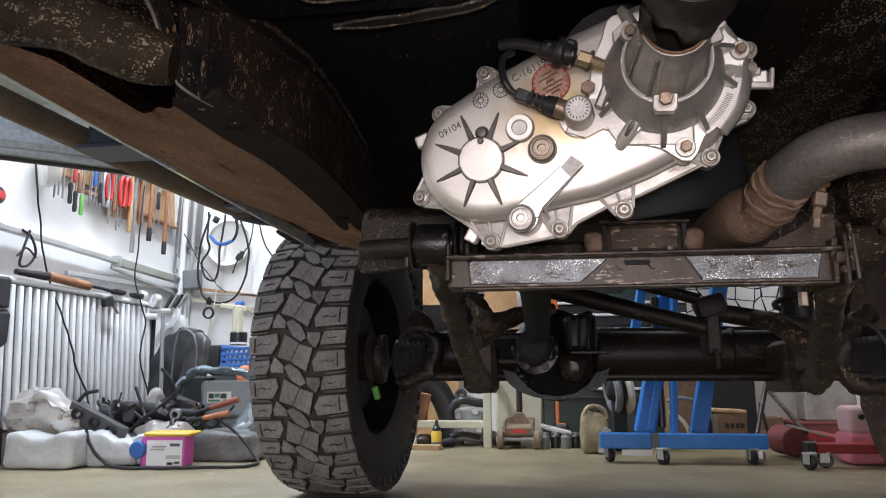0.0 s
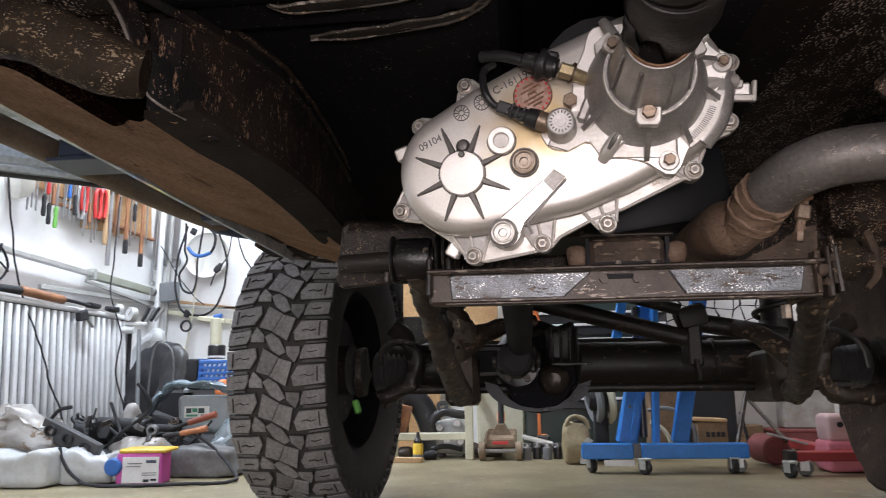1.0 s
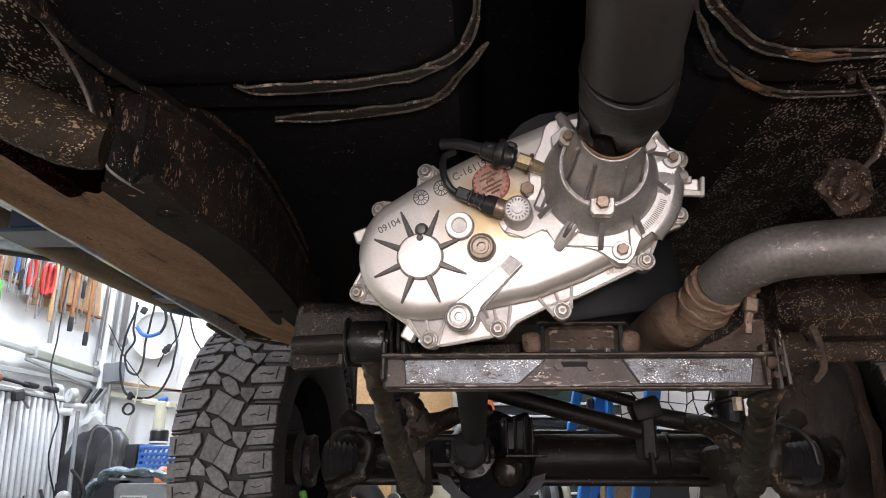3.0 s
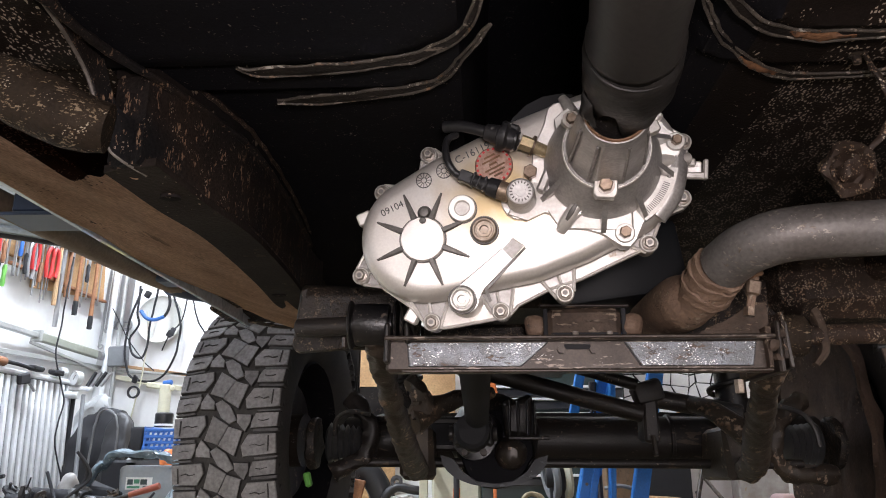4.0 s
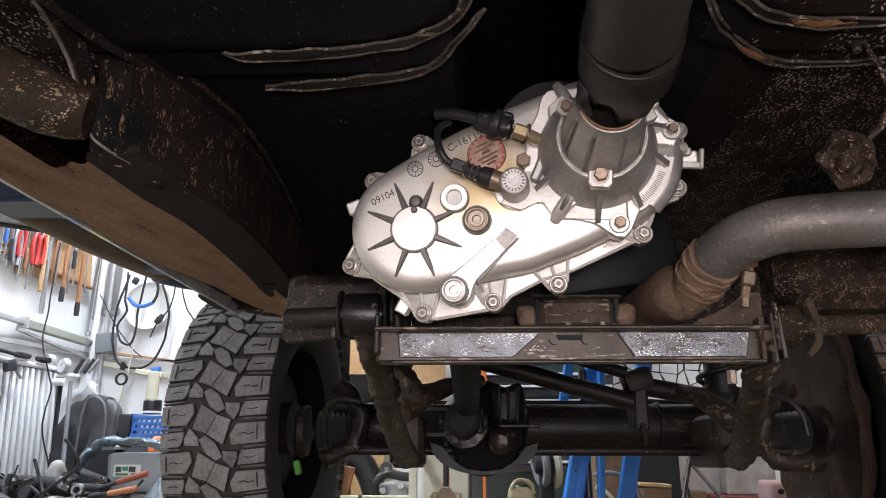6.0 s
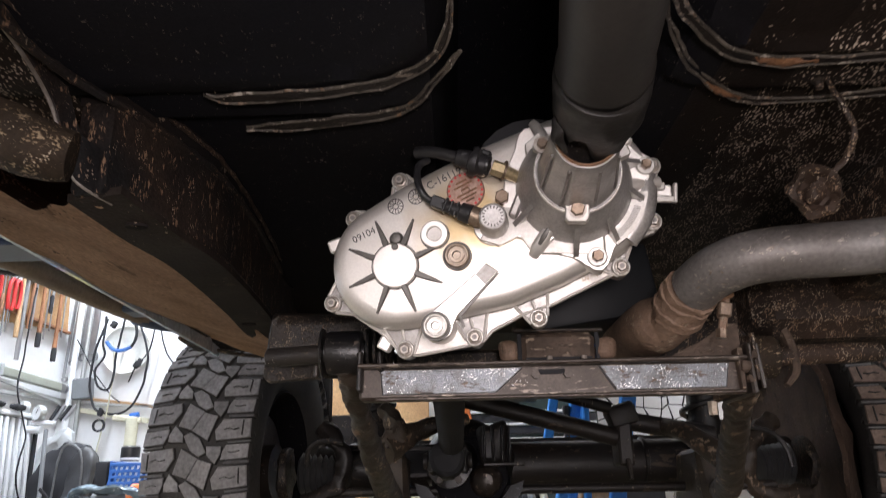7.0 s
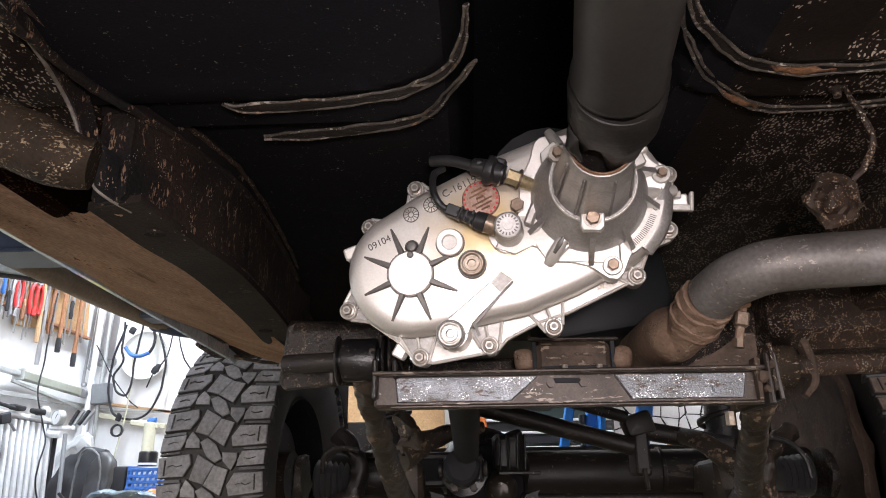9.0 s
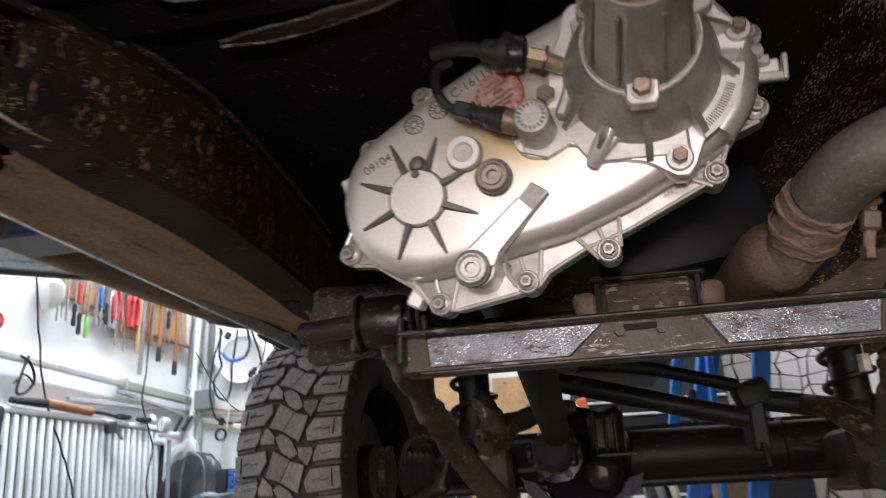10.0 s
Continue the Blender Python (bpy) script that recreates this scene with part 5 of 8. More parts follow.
part("cable", sweep([(-0.040, 0.0155, 0.060), (-0.047, 0.020, 0.060), (-0.0525, 0.030, 0.060), (-0.0545, 0.042, 0.056), (-0.053, 0.052, 0.050), (-0.046, 0.058, 0.044)], 0.0032, 10), BLACK, case, "black sensor cable")
part("cable", sweep([(-0.056, 0.0640, 0.048), (-0.040, 0.0615, 0.054), (-0.025, 0.0560, 0.058), (-0.012, 0.0505, 0.060)], 0.0050, 12), BLACK, case, "black ribbed cable sheath")
part("switch_plug", lumpy(rod((-0.015, 0.052, 0.060), (0.008, 0.0435, 0.060), 0.0085, 14, 0.0075), 0.003, 160), BLACK, case, "black switch connector")
part("switch_plug", box(0.010, 0.022, 0.012, pose(0.002, 0.0475, 0.058, 0, 0, -22), 0.002), BLACK, case)
part("switch_disc", lumpy(lathe([(0, 0), (0.0125, 0), (0.0135, 0.002), (0.0130, 0.006), (0.0095, 0.009), (0.0090, 0.014), (0, 0.014)], 22, along((-0.0085, 0.0495, 0.061), (0.004, 0.0450, 0.060))), 0.0015, 120), BLACK, case, "black flanged switch cap")
part("switch_tail", rod((-0.020, 0.0535, 0.060), (-0.008, 0.0493, 0.061), 0.0072, 14, 0.0085), BLACK, case)
part("nut_washer", lathe([(0, 0), (0.0088, 0), (0.0088, 0.0016), (0, 0.0016)], 18, along((0.0185, 0.0397, 0.0585), (0.030, 0.036, 0.055))), BOLT_RUST, case)
part("brass_nut", prism(ngon(0.0066, 6), 0, 0.011, None, along((0.0095, 0.043, 0.060), (0.020, 0.039, 0.058)), 0.0008), STAIN, case, "brass hex nut")
part("brass_nut", lathe([(0, 0), (0.0055, 0), (0.0055, 0.014), (0, 0.014)], 16, along((0.019, 0.0394, 0.058), (0.030, 0.036, 0.05))), STAIN, case)
part("switch_cap", prism(ngon(0.0062, 6, 0.4), 0.044, 0.053, None, None, 0.0008), BOLT_RUST, case, "", pose(0.0165, 0.0195, 0))
part("side_arm", box(0.008, 0.034, 0.012, pose(0.031, 0.016, 0.050, 0, 0, -24), 0.002), FLANGE, case)
part("upper_ear", prism([(0.038, 0.062), (0.050, 0.072), (0.058, 0.060), (0.052, 0.048), (0.044, 0.046), (0.039, 0.052)], 0.040, 0.058, None, None, 0.0012), FLANGE, case, "cast ear beside the neck")
part("ear_bolt", prism(ngon(0.0046, 6), 0.057, 0.063, None, None, 0.0007), BOLT_RUST, case, "brown hex bolt", pose(0.0490, 0.0575, 0))
part("upper_ear", sweep([(0.0455, 0.0850, 0.046), (0.0490, 0.0790, 0.048), (0.0540, 0.0690, 0.050)], [0.0036, 0.0050, 0.0055], 12, 6, flat=0.7), FLANGE, case)
part("upper_ear", box(0.010, 0.016, 0.012, pose(0.118, 0.060, 0.060, 0, 0, 35), 0.0015), ALU, case)
part("locating_wire", sweep([(0.020, 0.030, 0.042), (0.023, 0.045, 0.043), (0.031, 0.056, 0.043), (0.036, 0.072, 0.040)], 0.0009, 6), ALU_DARK, case)

# ---- drive shaft ----
U0 = CASE @ Vector((AX.x, AX.y, 0.176))
S0, S1 = Vector((0.1065, 0.452, 0.551)), Vector((-0.087, -1.15, 0.556))
shaft = part("drive_shaft", lathe([(0, 0.012), (0.0262, 0.012), (0.0268, 0.060), (0.0285, 0.063), (0.0288, 0.068), (0.0270, 0.072), (0.0268, 1.6), (0, 1.6)], 40, along(S0, S1)), SHAFT, car, "dark grey painted rear drive shaft")
bm = lathe([(0.0228, -0.010), (0.0240, -0.004), (0.0256, 0.002), (0.0270, 0.008), (0.0284, 0.016), (0.0294, 0.024), (0.0300, 0.034), (0.0296, 0.042), (0.0302, 0.048), (0.0296, 0.054), (0.0272, 0.058)], 72, along(S0, S1))
d = (S1 - S0).normalized()
for v in bm.verts:
    t = (v.co - S0).dot(d)
    mid = S0 + d * t
    side = (v.co.x - mid.x) / 0.027
    tear = -0.012 * max(0.0, 1 - abs(side - 0.05) / 0.45) + 0.020 * math.exp(-((side + 0.42) / 0.20) ** 2) + 0.003 * math.sin(9 * side) if v.co.z < mid.z else 0.012
    v.co += d * tear * max(0.0, 1 - (t + 0.010) / 0.030)
    v.co += (v.co - mid) * (0.05 * noise.noise(v.co * 70) + 0.02 * noise.noise(v.co * 190))
part("slip_boot", bm, BOOT, shaft, "torn black slip-joint boot")
bm = sweep([(0.0810, 0.446, 0.566), (0.0780, 0.446, 0.552), (0.0790, 0.450, 0.538), (0.0860, 0.456, 0.528)], [0.003, 0.008, 0.010, 0.003], 12, 8, flat=0.35)
part("boot_flap", lumpy(bm, 0.004, 90), BOOT, shaft, "torn flap of the boot")
lip = [mid_ for mid_ in (S0 + d * 0.056 + 0.0290 * Vector((math.sin(a), 0, -math.cos(a))) for a in np.linspace(-1.1, 0.5, 9))]
part("boot_lip", sweep(lip, [0.0004, 0.0008, 0.0012, 0.0014, 0.0012, 0.0010, 0.0008, 0.0006, 0.0004], 8, 4), BOOT, shaft, "scuffed lip where the boot ends")
part("output_shaft", rod(U0 + Vector((0.003, 0.03, 0.003)), S0, 0.0165), STEEL_BLACK, shaft)

# ---- exhaust ----
ex = part("exhaust_pipe", sweep([(0.80, 0.47, 0.495), (0.60, 0.52, 0.505), (0.42, 0.575, 0.504), (0.345, 0.593, 0.501), (0.293, 0.602, 0.501), (0.262, 0.612, 0.500), (0.245, 0.626, 0.497), (0.236, 0.645, 0.494), (0.2285, 0.666, 0.4885)], 0.0228, 28, 10), PIPE, car, "grey exhaust pipe with a brown rusted joint")
part("exhaust_sleeve", lumpy(sweep([(0.2275, 0.669, 0.4872), (0.2245, 0.679, 0.4825), (0.2220, 0.689, 0.4765), (0.2195, 0.700, 0.4690)], 0.0236, 32, 10), 0.0022, 130), PIPE_RUST, ex, "brown rusted clamp sleeve")
for p, q in (((0.2275, 0.6685, 0.4875), (0.2260, 0.674, 0.485)), ((0.2250, 0.677, 0.4835), (0.2235, 0.682, 0.481)), ((0.2215, 0.689, 0.4765), (0.2200, 0.695, 0.473))):
    part("clamp_band", lumpy(lathe([(0.0236, 0), (0.0254, 0.0008), (0.0254, 0.0038), (0.0236, 0.0045)], 40, along(p, q)), 0.0025, 110), PIPE_RUST, ex)
part("front_pipe", sweep([(0.2200, 0.697, 0.4710), (0.2170, 0.712, 0.4665), (0.2120, 0.728, 0.468), (0.212, 0.750, 0.472), (0.212, 0.80, 0.474), (0.212, 0.88, 0.475)], [0.0195, 0.0205, 0.0265, 0.029, 0.029, 0.029], 24, 8), PIPE_RUST, ex, "brown rusted front pipe")
part("clamp_bolt", rod((0.2565, 0.665, 0.482), (0.2475, 0.667, 0.444), 0.0038, 8), PIPE_RUST, ex)
part("clamp_bolt", box(0.012, 0.008, 0.014, pose(0.2525, 0.664, 0.4675, 0, 12, 0), 0.0015), BOLT_RUST, ex)
part("clamp_ear", box(0.026, 0.006, 0.010, pose(0.2485, 0.662, 0.480, 0, -15, 0), 0.0015), RUST, ex)
part("clamp_nut", prism(ngon(0.0052, 6), 0, 0.008, None, pose(0.247, 0.666, 0.442, 0, 8, 0)), BOLT_RUST, ex)

# ---- front axle ----
axle = part("axle_tube", rod((-0.36, 2.05, 0.374), (0.90, 2.05, 0.374), 0.060, 32), AXLE, car, "black front axle tube")
part("axle_clamp", lathe([(0.060, 0), (0.066, 0.002), (0.066, 0.010), (0.060, 0.012)], 24, pose(0.50, 2.05, 0.374, 0, 90, 0)), AXLE, axle)
bm = lathe([(0, -0.12), (0.06, -0.115), (0.10, -0.08), (0.118, -0.03), (0.118, 0.03), (0.10, 0.07), (0.075, 0.10), (0, 0.11)], 28, pose(0.045, 2.02, 0.375, 90, 0, 0))
part("differential", lumpy(lumpy(bm, 0.010, 18), 0.004, 60), GLOSS, axle, "black differential housing")
part("pinion", rod((0.02, 1.93, 0.385), (0.000, 1.78, 0.40), 0.05, 20, 0.036), GLOSS, axle, "pinion nose")
# pinion flange with a double-cardan yoke, its caps and bolts
JOINT = along((-0.006, 1.775, 0.372), (-0.010, 1.70, 0.380))
part("pinion_flange", lumpy(lathe([(0, 0), (0.050, 0), (0.053, 0.006), (0.053, 0.016), (0.036, 0.020), (0.030, 0.034), (0, 0.034)], 28, JOINT), 0.003, 45), GLOSS, axle, "oily pinion flange")
for k in range(6):
    q = JOINT @ Vector((0.043 * math.cos(1.047 * k), 0.043 * math.sin(1.047 * k), 0.016))
    part("flange_bolt", prism(ngon(0.0085, 6), 0, 0.010, None, Matrix.Translation(q) @ JOINT.to_3x3().to_4x4(), 0.001), STEEL_BROWN, axle)
for s_ in (-1, 1):
    part("yoke_ear", lumpy(box(0.020, 0.052, 0.060, JOINT @ pose(0.034 * s_, 0, 0.045), 0.008, seg=2), 0.003, 50), GLOSS, axle)
    part("yoke_cap", lathe([(0, 0), (0.015, 0), (0.017, 0.003), (0.017, 0.010), (0, 0.010)], 18, JOINT @ pose(0.044 * s_, 0, 0.058, 0, 90 * s_, 0)), STEEL_BLACK, axle, "round joint cap")
part("joint_cross", lumpy(rod(JOINT @ Vector((0, -0.040, 0.058)), JOINT @ Vector((0, 0.040, 0.058)), 0.015, 16), 0.002, 60), GLOSS, axle)
part("joint_collar", lumpy(lathe([(0.020, 0.060), (0.036, 0.064), (0.040, 0.075), (0.038, 0.100), (0.030, 0.108), (0, 0.108)], 24, JOINT), 0.004, 40), DARK, axle)
part("diff_belly", lumpy(lathe([(0, -0.085), (0.06, -0.078), (0.095, -0.045), (0.102, 0.0), (0.09, 0.05), (0, 0.06)], 28, pose(0.045, 1.955, 0.352, 90, 0, 0)), 0.008, 24), UNDERCOAT, axle, "rounded belly of the differential")
part("front_drive_shaft", rod((-0.002, 0.72, 0.520), (0.000, 1.75, 0.405), 0.027, 22), DARK, car, "black front drive shaft")
bm = bmesh.new()
prof = []
for k in range(15):
    a = math.pi + math.pi * k / 14
    prof.append((0.130 * math.cos(a) * 1.0, 0.070 * math.sin(a)))
outer = prof + [(0.134, 0.006), (0.100, -0.004), (0.078, -0.034), (0.044, -0.056), (0.0, -0.062), (-0.044, -0.056), (-0.078, -0.034), (-0.100, -0.004), (-0.134, 0.006)]
prism(outer, -0.060, 0.0, bm)
part("diff_guard", bm, GUARD, axle, "blue-grey differential guard with pale shine specks", pose(0.040, 1.875, 0.327, 90, 0, 0))
part("diff_rib", lumpy(box(0.075, 0.10, 0.10, pose(0.105, 1.90, 0.420), 0.018, seg=3), 0.016, 26), AXLE, axle)
for x in (0.078, 0.100, 0.122, 0.140):
    part("casting_rib", lumpy(box(0.007, 0.02, 0.085, pose(x, 1.846, 0.420), 0.003), 0.004, 50, x * 30), GLOSS, axle)
part("diff_rib", box(0.10, 0.04, 0.085, pose(-0.085, 1.96, 0.385), 0.006), AXLE, axle)
# dark box stands for the shade in a square pocket
part("diff_pocket", box(0.07, 0.01, 0.055, pose(-0.085, 1.938, 0.385), 0.003), DARK, axle)
part("diff_lip", box(0.10, 0.012, 0.008, pose(0.125, 1.85, 0.372), 0.002), AXLE, axle)
part("diff_plug", lumpy(lathe([(0, 0.030), (0.016, 0.027), (0.028, 0.018), (0.036, 0.004), (0.040, -0.02), (0.042, -0.05), (0, -0.05)], 24, pose(0.082, 1.875, 0.336, 90, 0, 0)), 0.004, 40), STEEL_BROWN, axle, "rounded brown casting boss")
part("tie_rod", rod((-0.34, 1.93, 0.315), (0.80, 1.93, 0.312), 0.012, 14), AXLE, car, "black tie rod")
part("track_bar", sweep([(-0.02, 1.77, 0.530), (0.043, 1.78, 0.518), (0.204, 1.78, 0.474), (0.385, 1.78, 0.425)], 0.021, 14), AXLE, car, "black track bar")
part("drag_link", sweep([(0.06, 1.74, 0.555), (0.20, 1.74, 0.535), (0.37, 1.76, 0.490)], 0.014, 12), AXLE, car)
part("steering_damper", rod((0.39, 1.80, 0.468), (0.62, 1.80, 0.425), 0.022, 16), AXLE, car)
part("front_beam", slab(-0.30, 2.22, 0.395, 0.80, 2.30, 0.455, 0.01), AXLE, car, "black cross beam before the axle")
part("bar_bracket", lumpy(slab(0.384, 1.76, 0.36, 0.420, 1.84, 0.49, 0.006), 0.004, 30), AXLE, axle)
part("bar_bracket", lumpy(box(0.07, 0.06, 0.05, pose(0.400, 1.78, 0.475, 0, -14, 0), 0.012, seg=2), 0.006, 30), AXLE, axle)
part("bracket_bolt", rod((0.400, 1.75, 0.375), (0.402, 1.74, 0.330), 0.006, 8), STEEL_BROWN, axle)
part("arm_mount", lumpy(lumpy(slab(-0.185, 1.80, 0.275, -0.105, 1.99, 0.40, 0.012), 0.01, 18), 0.006, 50), ARM, axle, "muddy arm mount")
part("arm_mount", lumpy(lumpy(slab(0.575, 1.80, 0.275, 0.655, 1.99, 0.40, 0.012), 0.01, 18), 0.006, 50), ARM, axle, "muddy arm mount")
part("link_bracket", lumpy(lumpy(sweep([(-0.150, 1.62, 0.490), (-0.130, 1.62, 0.470), (-0.118, 1.62, 0.442), (-0.132, 1.62, 0.405)], [0.012, 0.022, 0.026, 0.020], 14, 8), 0.012, 30), 0.006, 75), ARM, axle, "muddy folded link bracket")
part("upper_link", lumpy(sweep([(-0.14, 1.62, 0.400), (-0.09, 1.66, 0.434), (-0.03, 1.72, 0.460), (0.03, 1.80, 0.474)], [0.030, 0.024, 0.018, 0.017], 14), 0.006, 40), ARM, axle, "muddy link bracket")
part("upper_link", sweep([(0.59, 1.64, 0.36), (0.555, 1.67, 0.395), (0.525, 1.72, 0.430), (0.50, 1.80, 0.45)], [0.030, 0.025, 0.021, 0.018], 14), ARM, axle, "muddy link bracket")


def knuckle(side, x, yoke, hose):
    """Steering knuckle, joint boot, brake hose and spring on one end of the axle."""
    bm = lumpy(lumpy(sweep(yoke, [0.024, 0.021, 0.022, 0.022, 0.020, 0.022], 14), 0.010, 28), 0.004, 80)
    part("knuckle", bm, ARM if side > 0 else AXLE, axle, "muddy forked steering knuckle")
    bm = lathe([(0.020, 0)] + [(0.048 - 0.006 * math.cos(i * math.pi / 2) - 0.0004 * i, 0.0036 * i) for i in range(25)] + [(0.018, 0.092)], 24, pose(x + 0.02 * side, 1.97, 0.362, 0, 90 * -side, 0))
    part("joint_boot", bm, CHAR, axle, "ribbed black rubber boot")
    part("hub_flange", lumpy(lumpy(lathe([(0, 0), (0.062, 0), (0.066, 0.006), (0.066, 0.018), (0.045, 0.026), (0, 0.026)], 26, pose(x + 0.045 * side, 1.97, 0.362, 0, 90 * side, 0)), 0.006, 35), 0.003, 90), WEB, axle, "grimy hub flange")
    part("brake_hose", sweep(hose, 0.006, 8), STEEL_BLACK, axle)
    part("spring_perch", lumpy(lathe([(0, 0), (0.070, 0), (0.075, 0.012), (0.05, 0.02), (0.045, 0.06), (0, 0.06)], 20, pose(x - 0.16 * side, 2.04, 0.42)), 0.006, 20), STEEL_BLACK, axle)
    coil = [(x - 0.16 * side + 0.055 * math.cos(a), 2.04 + 0.055 * math.sin(a), 0.47 + 0.011 * a) for a in np.linspace(0, 30, 70)]
    part("coil_spring", sweep(coil, 0.008, 8, 1), STEEL_BLACK, axle)
    part("bump_stop", rod((x - 0.16 * side, 2.04, 0.46), (x - 0.16 * side, 2.04, 0.80), 0.040, 16), STEEL_BLACK, axle)


knuckle(-1, -0.37, [(-0.335, 1.97, 0.475), (-0.291, 1.94, 0.432), (-0.271, 1.93, 0.386), (-0.284, 1.93, 0.338), (-0.317, 1.93, 0.312), (-0.37, 1.94, 0.29)],
        [(-0.343, 1.81, 0.376), (-0.338, 1.80, 0.412), (-0.315, 1.80, 0.430), (-0.285, 1.80, 0.432), (-0.256, 1.80, 0.426)])
part("green_clip", lumpy(box(0.016, 0.02, 0.036, pose(-0.425, 1.905, 0.274, 0, -14, 0), 0.004), 0.003, 60), GREEN, axle, "bright green plastic clip")
knuckle(1, 0.84, [(0.83, 1.97, 0.47), (0.775, 1.94, 0.435), (0.742, 1.93, 0.39), (0.732, 1.93, 0.332), (0.777, 1.93, 0.285), (0.875, 1.94, 0.290)],
        [(0.68, 1.80, 0.448), (0.707, 1.80, 0.443), (0.755, 1.80, 0.428), (0.782, 1.80, 0.395), (0.790, 1.80, 0.351)])


# ---- wheels ----
def wheel(x, y, side, steer, label, tread=RUBBER):
    """A mud tyre with separate tread blocks; side is +1 where the inner face looks to +x."""
    R, W = 0.372, 0.242
    m = pose(x, y, R, 0, 0, steer)
    prof = [(0.215, -0.085), (0.235, -0.108), (0.28, -0.121), (0.325, -0.120), (0.348, -0.112), (0.357, -0.098), (0.360, -0.06), (0.361, 0.0), (0.360, 0.06), (0.357, 0.098), (0.348, 0.112), (0.325, 0.120), (0.28, 0.121), (0.235, 0.108), (0.215, 0.085), (0.205, 0.07), (0.205, -0.07), (0.215, -0.085)]
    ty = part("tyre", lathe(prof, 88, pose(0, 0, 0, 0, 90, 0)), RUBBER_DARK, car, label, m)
    part("rim", lathe([(0.212, -0.09), (0.206, -0.095), (0.200, -0.06), (0.190, 0.0), (0.12, 0.02), (0.06, 0.03), (0.0, 0.03)], 48, pose(0, 0, 0, 0, 90 if side < 0 else -90, 0)), UNDERCOAT, ty, "dark steel rim")
    part("brake_disc", lathe([(0, 0), (0.15, 0), (0.15, 0.012), (0.07, 0.012), (0.07, 0.05), (0, 0.05)], 40, pose(0.02 * side, 0, 0, 0, 90 * side, 0)), STEEL_BROWN, ty, "brown brake disc")

    def block(poly, lift=0.0, mat_=tread):
        """poly in (across, around) metres on the tread; bent over the tyre's curve."""
        bm = bmesh.new()
        rows = []
        cx, cy = sum(p[0] for p in poly) / len(poly), sum(p[1] for p in poly) / len(poly)
        for depth, k in ((-0.014, 1.04), (-0.0022, 0.985), (0.0, 0.940)):
            ring_ = []
            for a, b in poly:
                a, b = cx + (a - cx) * k, cy + (b - cy) * k
                r = R - 0.0012 - 0.055 * max(0, abs(a) - 0.085) ** 1.0 * 1.9 - 6.0 * max(0, abs(a) - 0.10) ** 2 + depth + lift
                ang = b / R
                ring_.append(bm.verts.new((a, -r * math.cos(ang), r * math.sin(ang))))
            rows.append(ring_)
        n = len(poly)
        for p, q in zip(rows, rows[1:]):
            for i in range(n):
                bm.faces.new((p[i], p[(i + 1) % n], q[(i + 1) % n], q[i]))
        bm.faces.new(rows[-1])
        me = finish(bm, "tread_block", mat_, 30)
        # flanks coloured darker for the groove shade, dust lies on the tops
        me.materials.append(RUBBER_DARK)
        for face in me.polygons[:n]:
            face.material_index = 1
        return me

    pitches = 22
    grain = 2 * math.pi * R / pitches / 165
    # one pitch of the tread, 386 wide and 165 high: the pattern repeats turned by half a turn about its middle
    half = ("91,-6 190,-10 194,60 74,72 66,36", "112,86 193,80 191,131 97,139 99,114", "42,90 97,92 97,117 79,152 46,120", "17,-33 70,-17 45,71 -18,35")
    sheet = [[(float(q.split(",")[0]), float(q.split(",")[1])) for q in row.split()] for row in half]
    sheet += [[(-a, -b) for a, b in row] for row in sheet]
    sheet.append([(-46, 52), (-20, 38), (16, 62), (46, 112), (20, 126), (-16, 102)])
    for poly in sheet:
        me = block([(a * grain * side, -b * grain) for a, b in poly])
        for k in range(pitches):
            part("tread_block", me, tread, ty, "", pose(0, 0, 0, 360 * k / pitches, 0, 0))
    sipes = [[(98, 32), (118, 27), (134, 33), (152, 27), (152, 29), (134, 35.5), (118, 29.5), (98, 34)], [(162, -2), (165.5, -2), (165.5, 52), (162, 52)], [(122, 109), (140, 112), (162, 106), (162, 108), (140, 114.5), (122, 111)]]
    sipes += [[(-a, -b) for a, b in row] for row in sipes]
    for poly in sipes:
        me = block([(a * grain * side, -b * grain) for a, b in poly], 0.0006, RUBBER_DARK)
        for k in range(pitches):
            part("sipe", me, RUBBER_DARK, ty, "", pose(0, 0, 0, 360 * k / pitches, 0, 0))
    # low ribs in the shoulder grooves
    for poly in ([(104, 141), (193, 137), (194, 147), (104, 151)], [(112, 74), (194, 68), (194, 74), (116, 81)]):
        for q in (poly, [(-a, -b) for a, b in poly]):
            me = block([(a * grain * side, -b * grain) for a, b in q], -0.0045, RUBBER_MID)
            for k in range(pitches):
                part("groove_rib", me, RUBBER_MID, ty, "", pose(0, 0, 0, 360 * k / pitches, 0, 0))
    # side lugs on the shoulder wall
    side_me = finish(box(0.009, 0.013, 0.040, pose(0.1180 * side, 0, 0.332, 0, 12 * side, 0), 0.003), "side_lug", RUBBER_DARK)
    for k in range(44):
        part("side_lug", side_me, RUBBER_DARK, ty, "", pose(0, 0, 0, 360 * (k + 0.4) / 44, 0, 0))
    return ty


wheel(-0.538, 2.05, 1, -5.2, "dusty grey mud-terrain front tyre with chunky tread blocks")
right_tyre = wheel(1.095, 2.06, -1, -5.2, "dusty mud-terrain front tyre, brown with dried mud", RUBBER_BROWN)
part("brake_shield", lumpy(lumpy(lathe([(0, 0.12), (0.05, 0.12), (0.20, 0.115), (0.30, 0.145), (0.335, 0.176), (0.325, 0.182), (0.20, 0.130), (0.05, 0.13)], 40, pose(0, 0, 0, 0, -90, 0)), 0.016, 13), 0.006, 40), MUD, right_tyre, "mud-caked inner side")

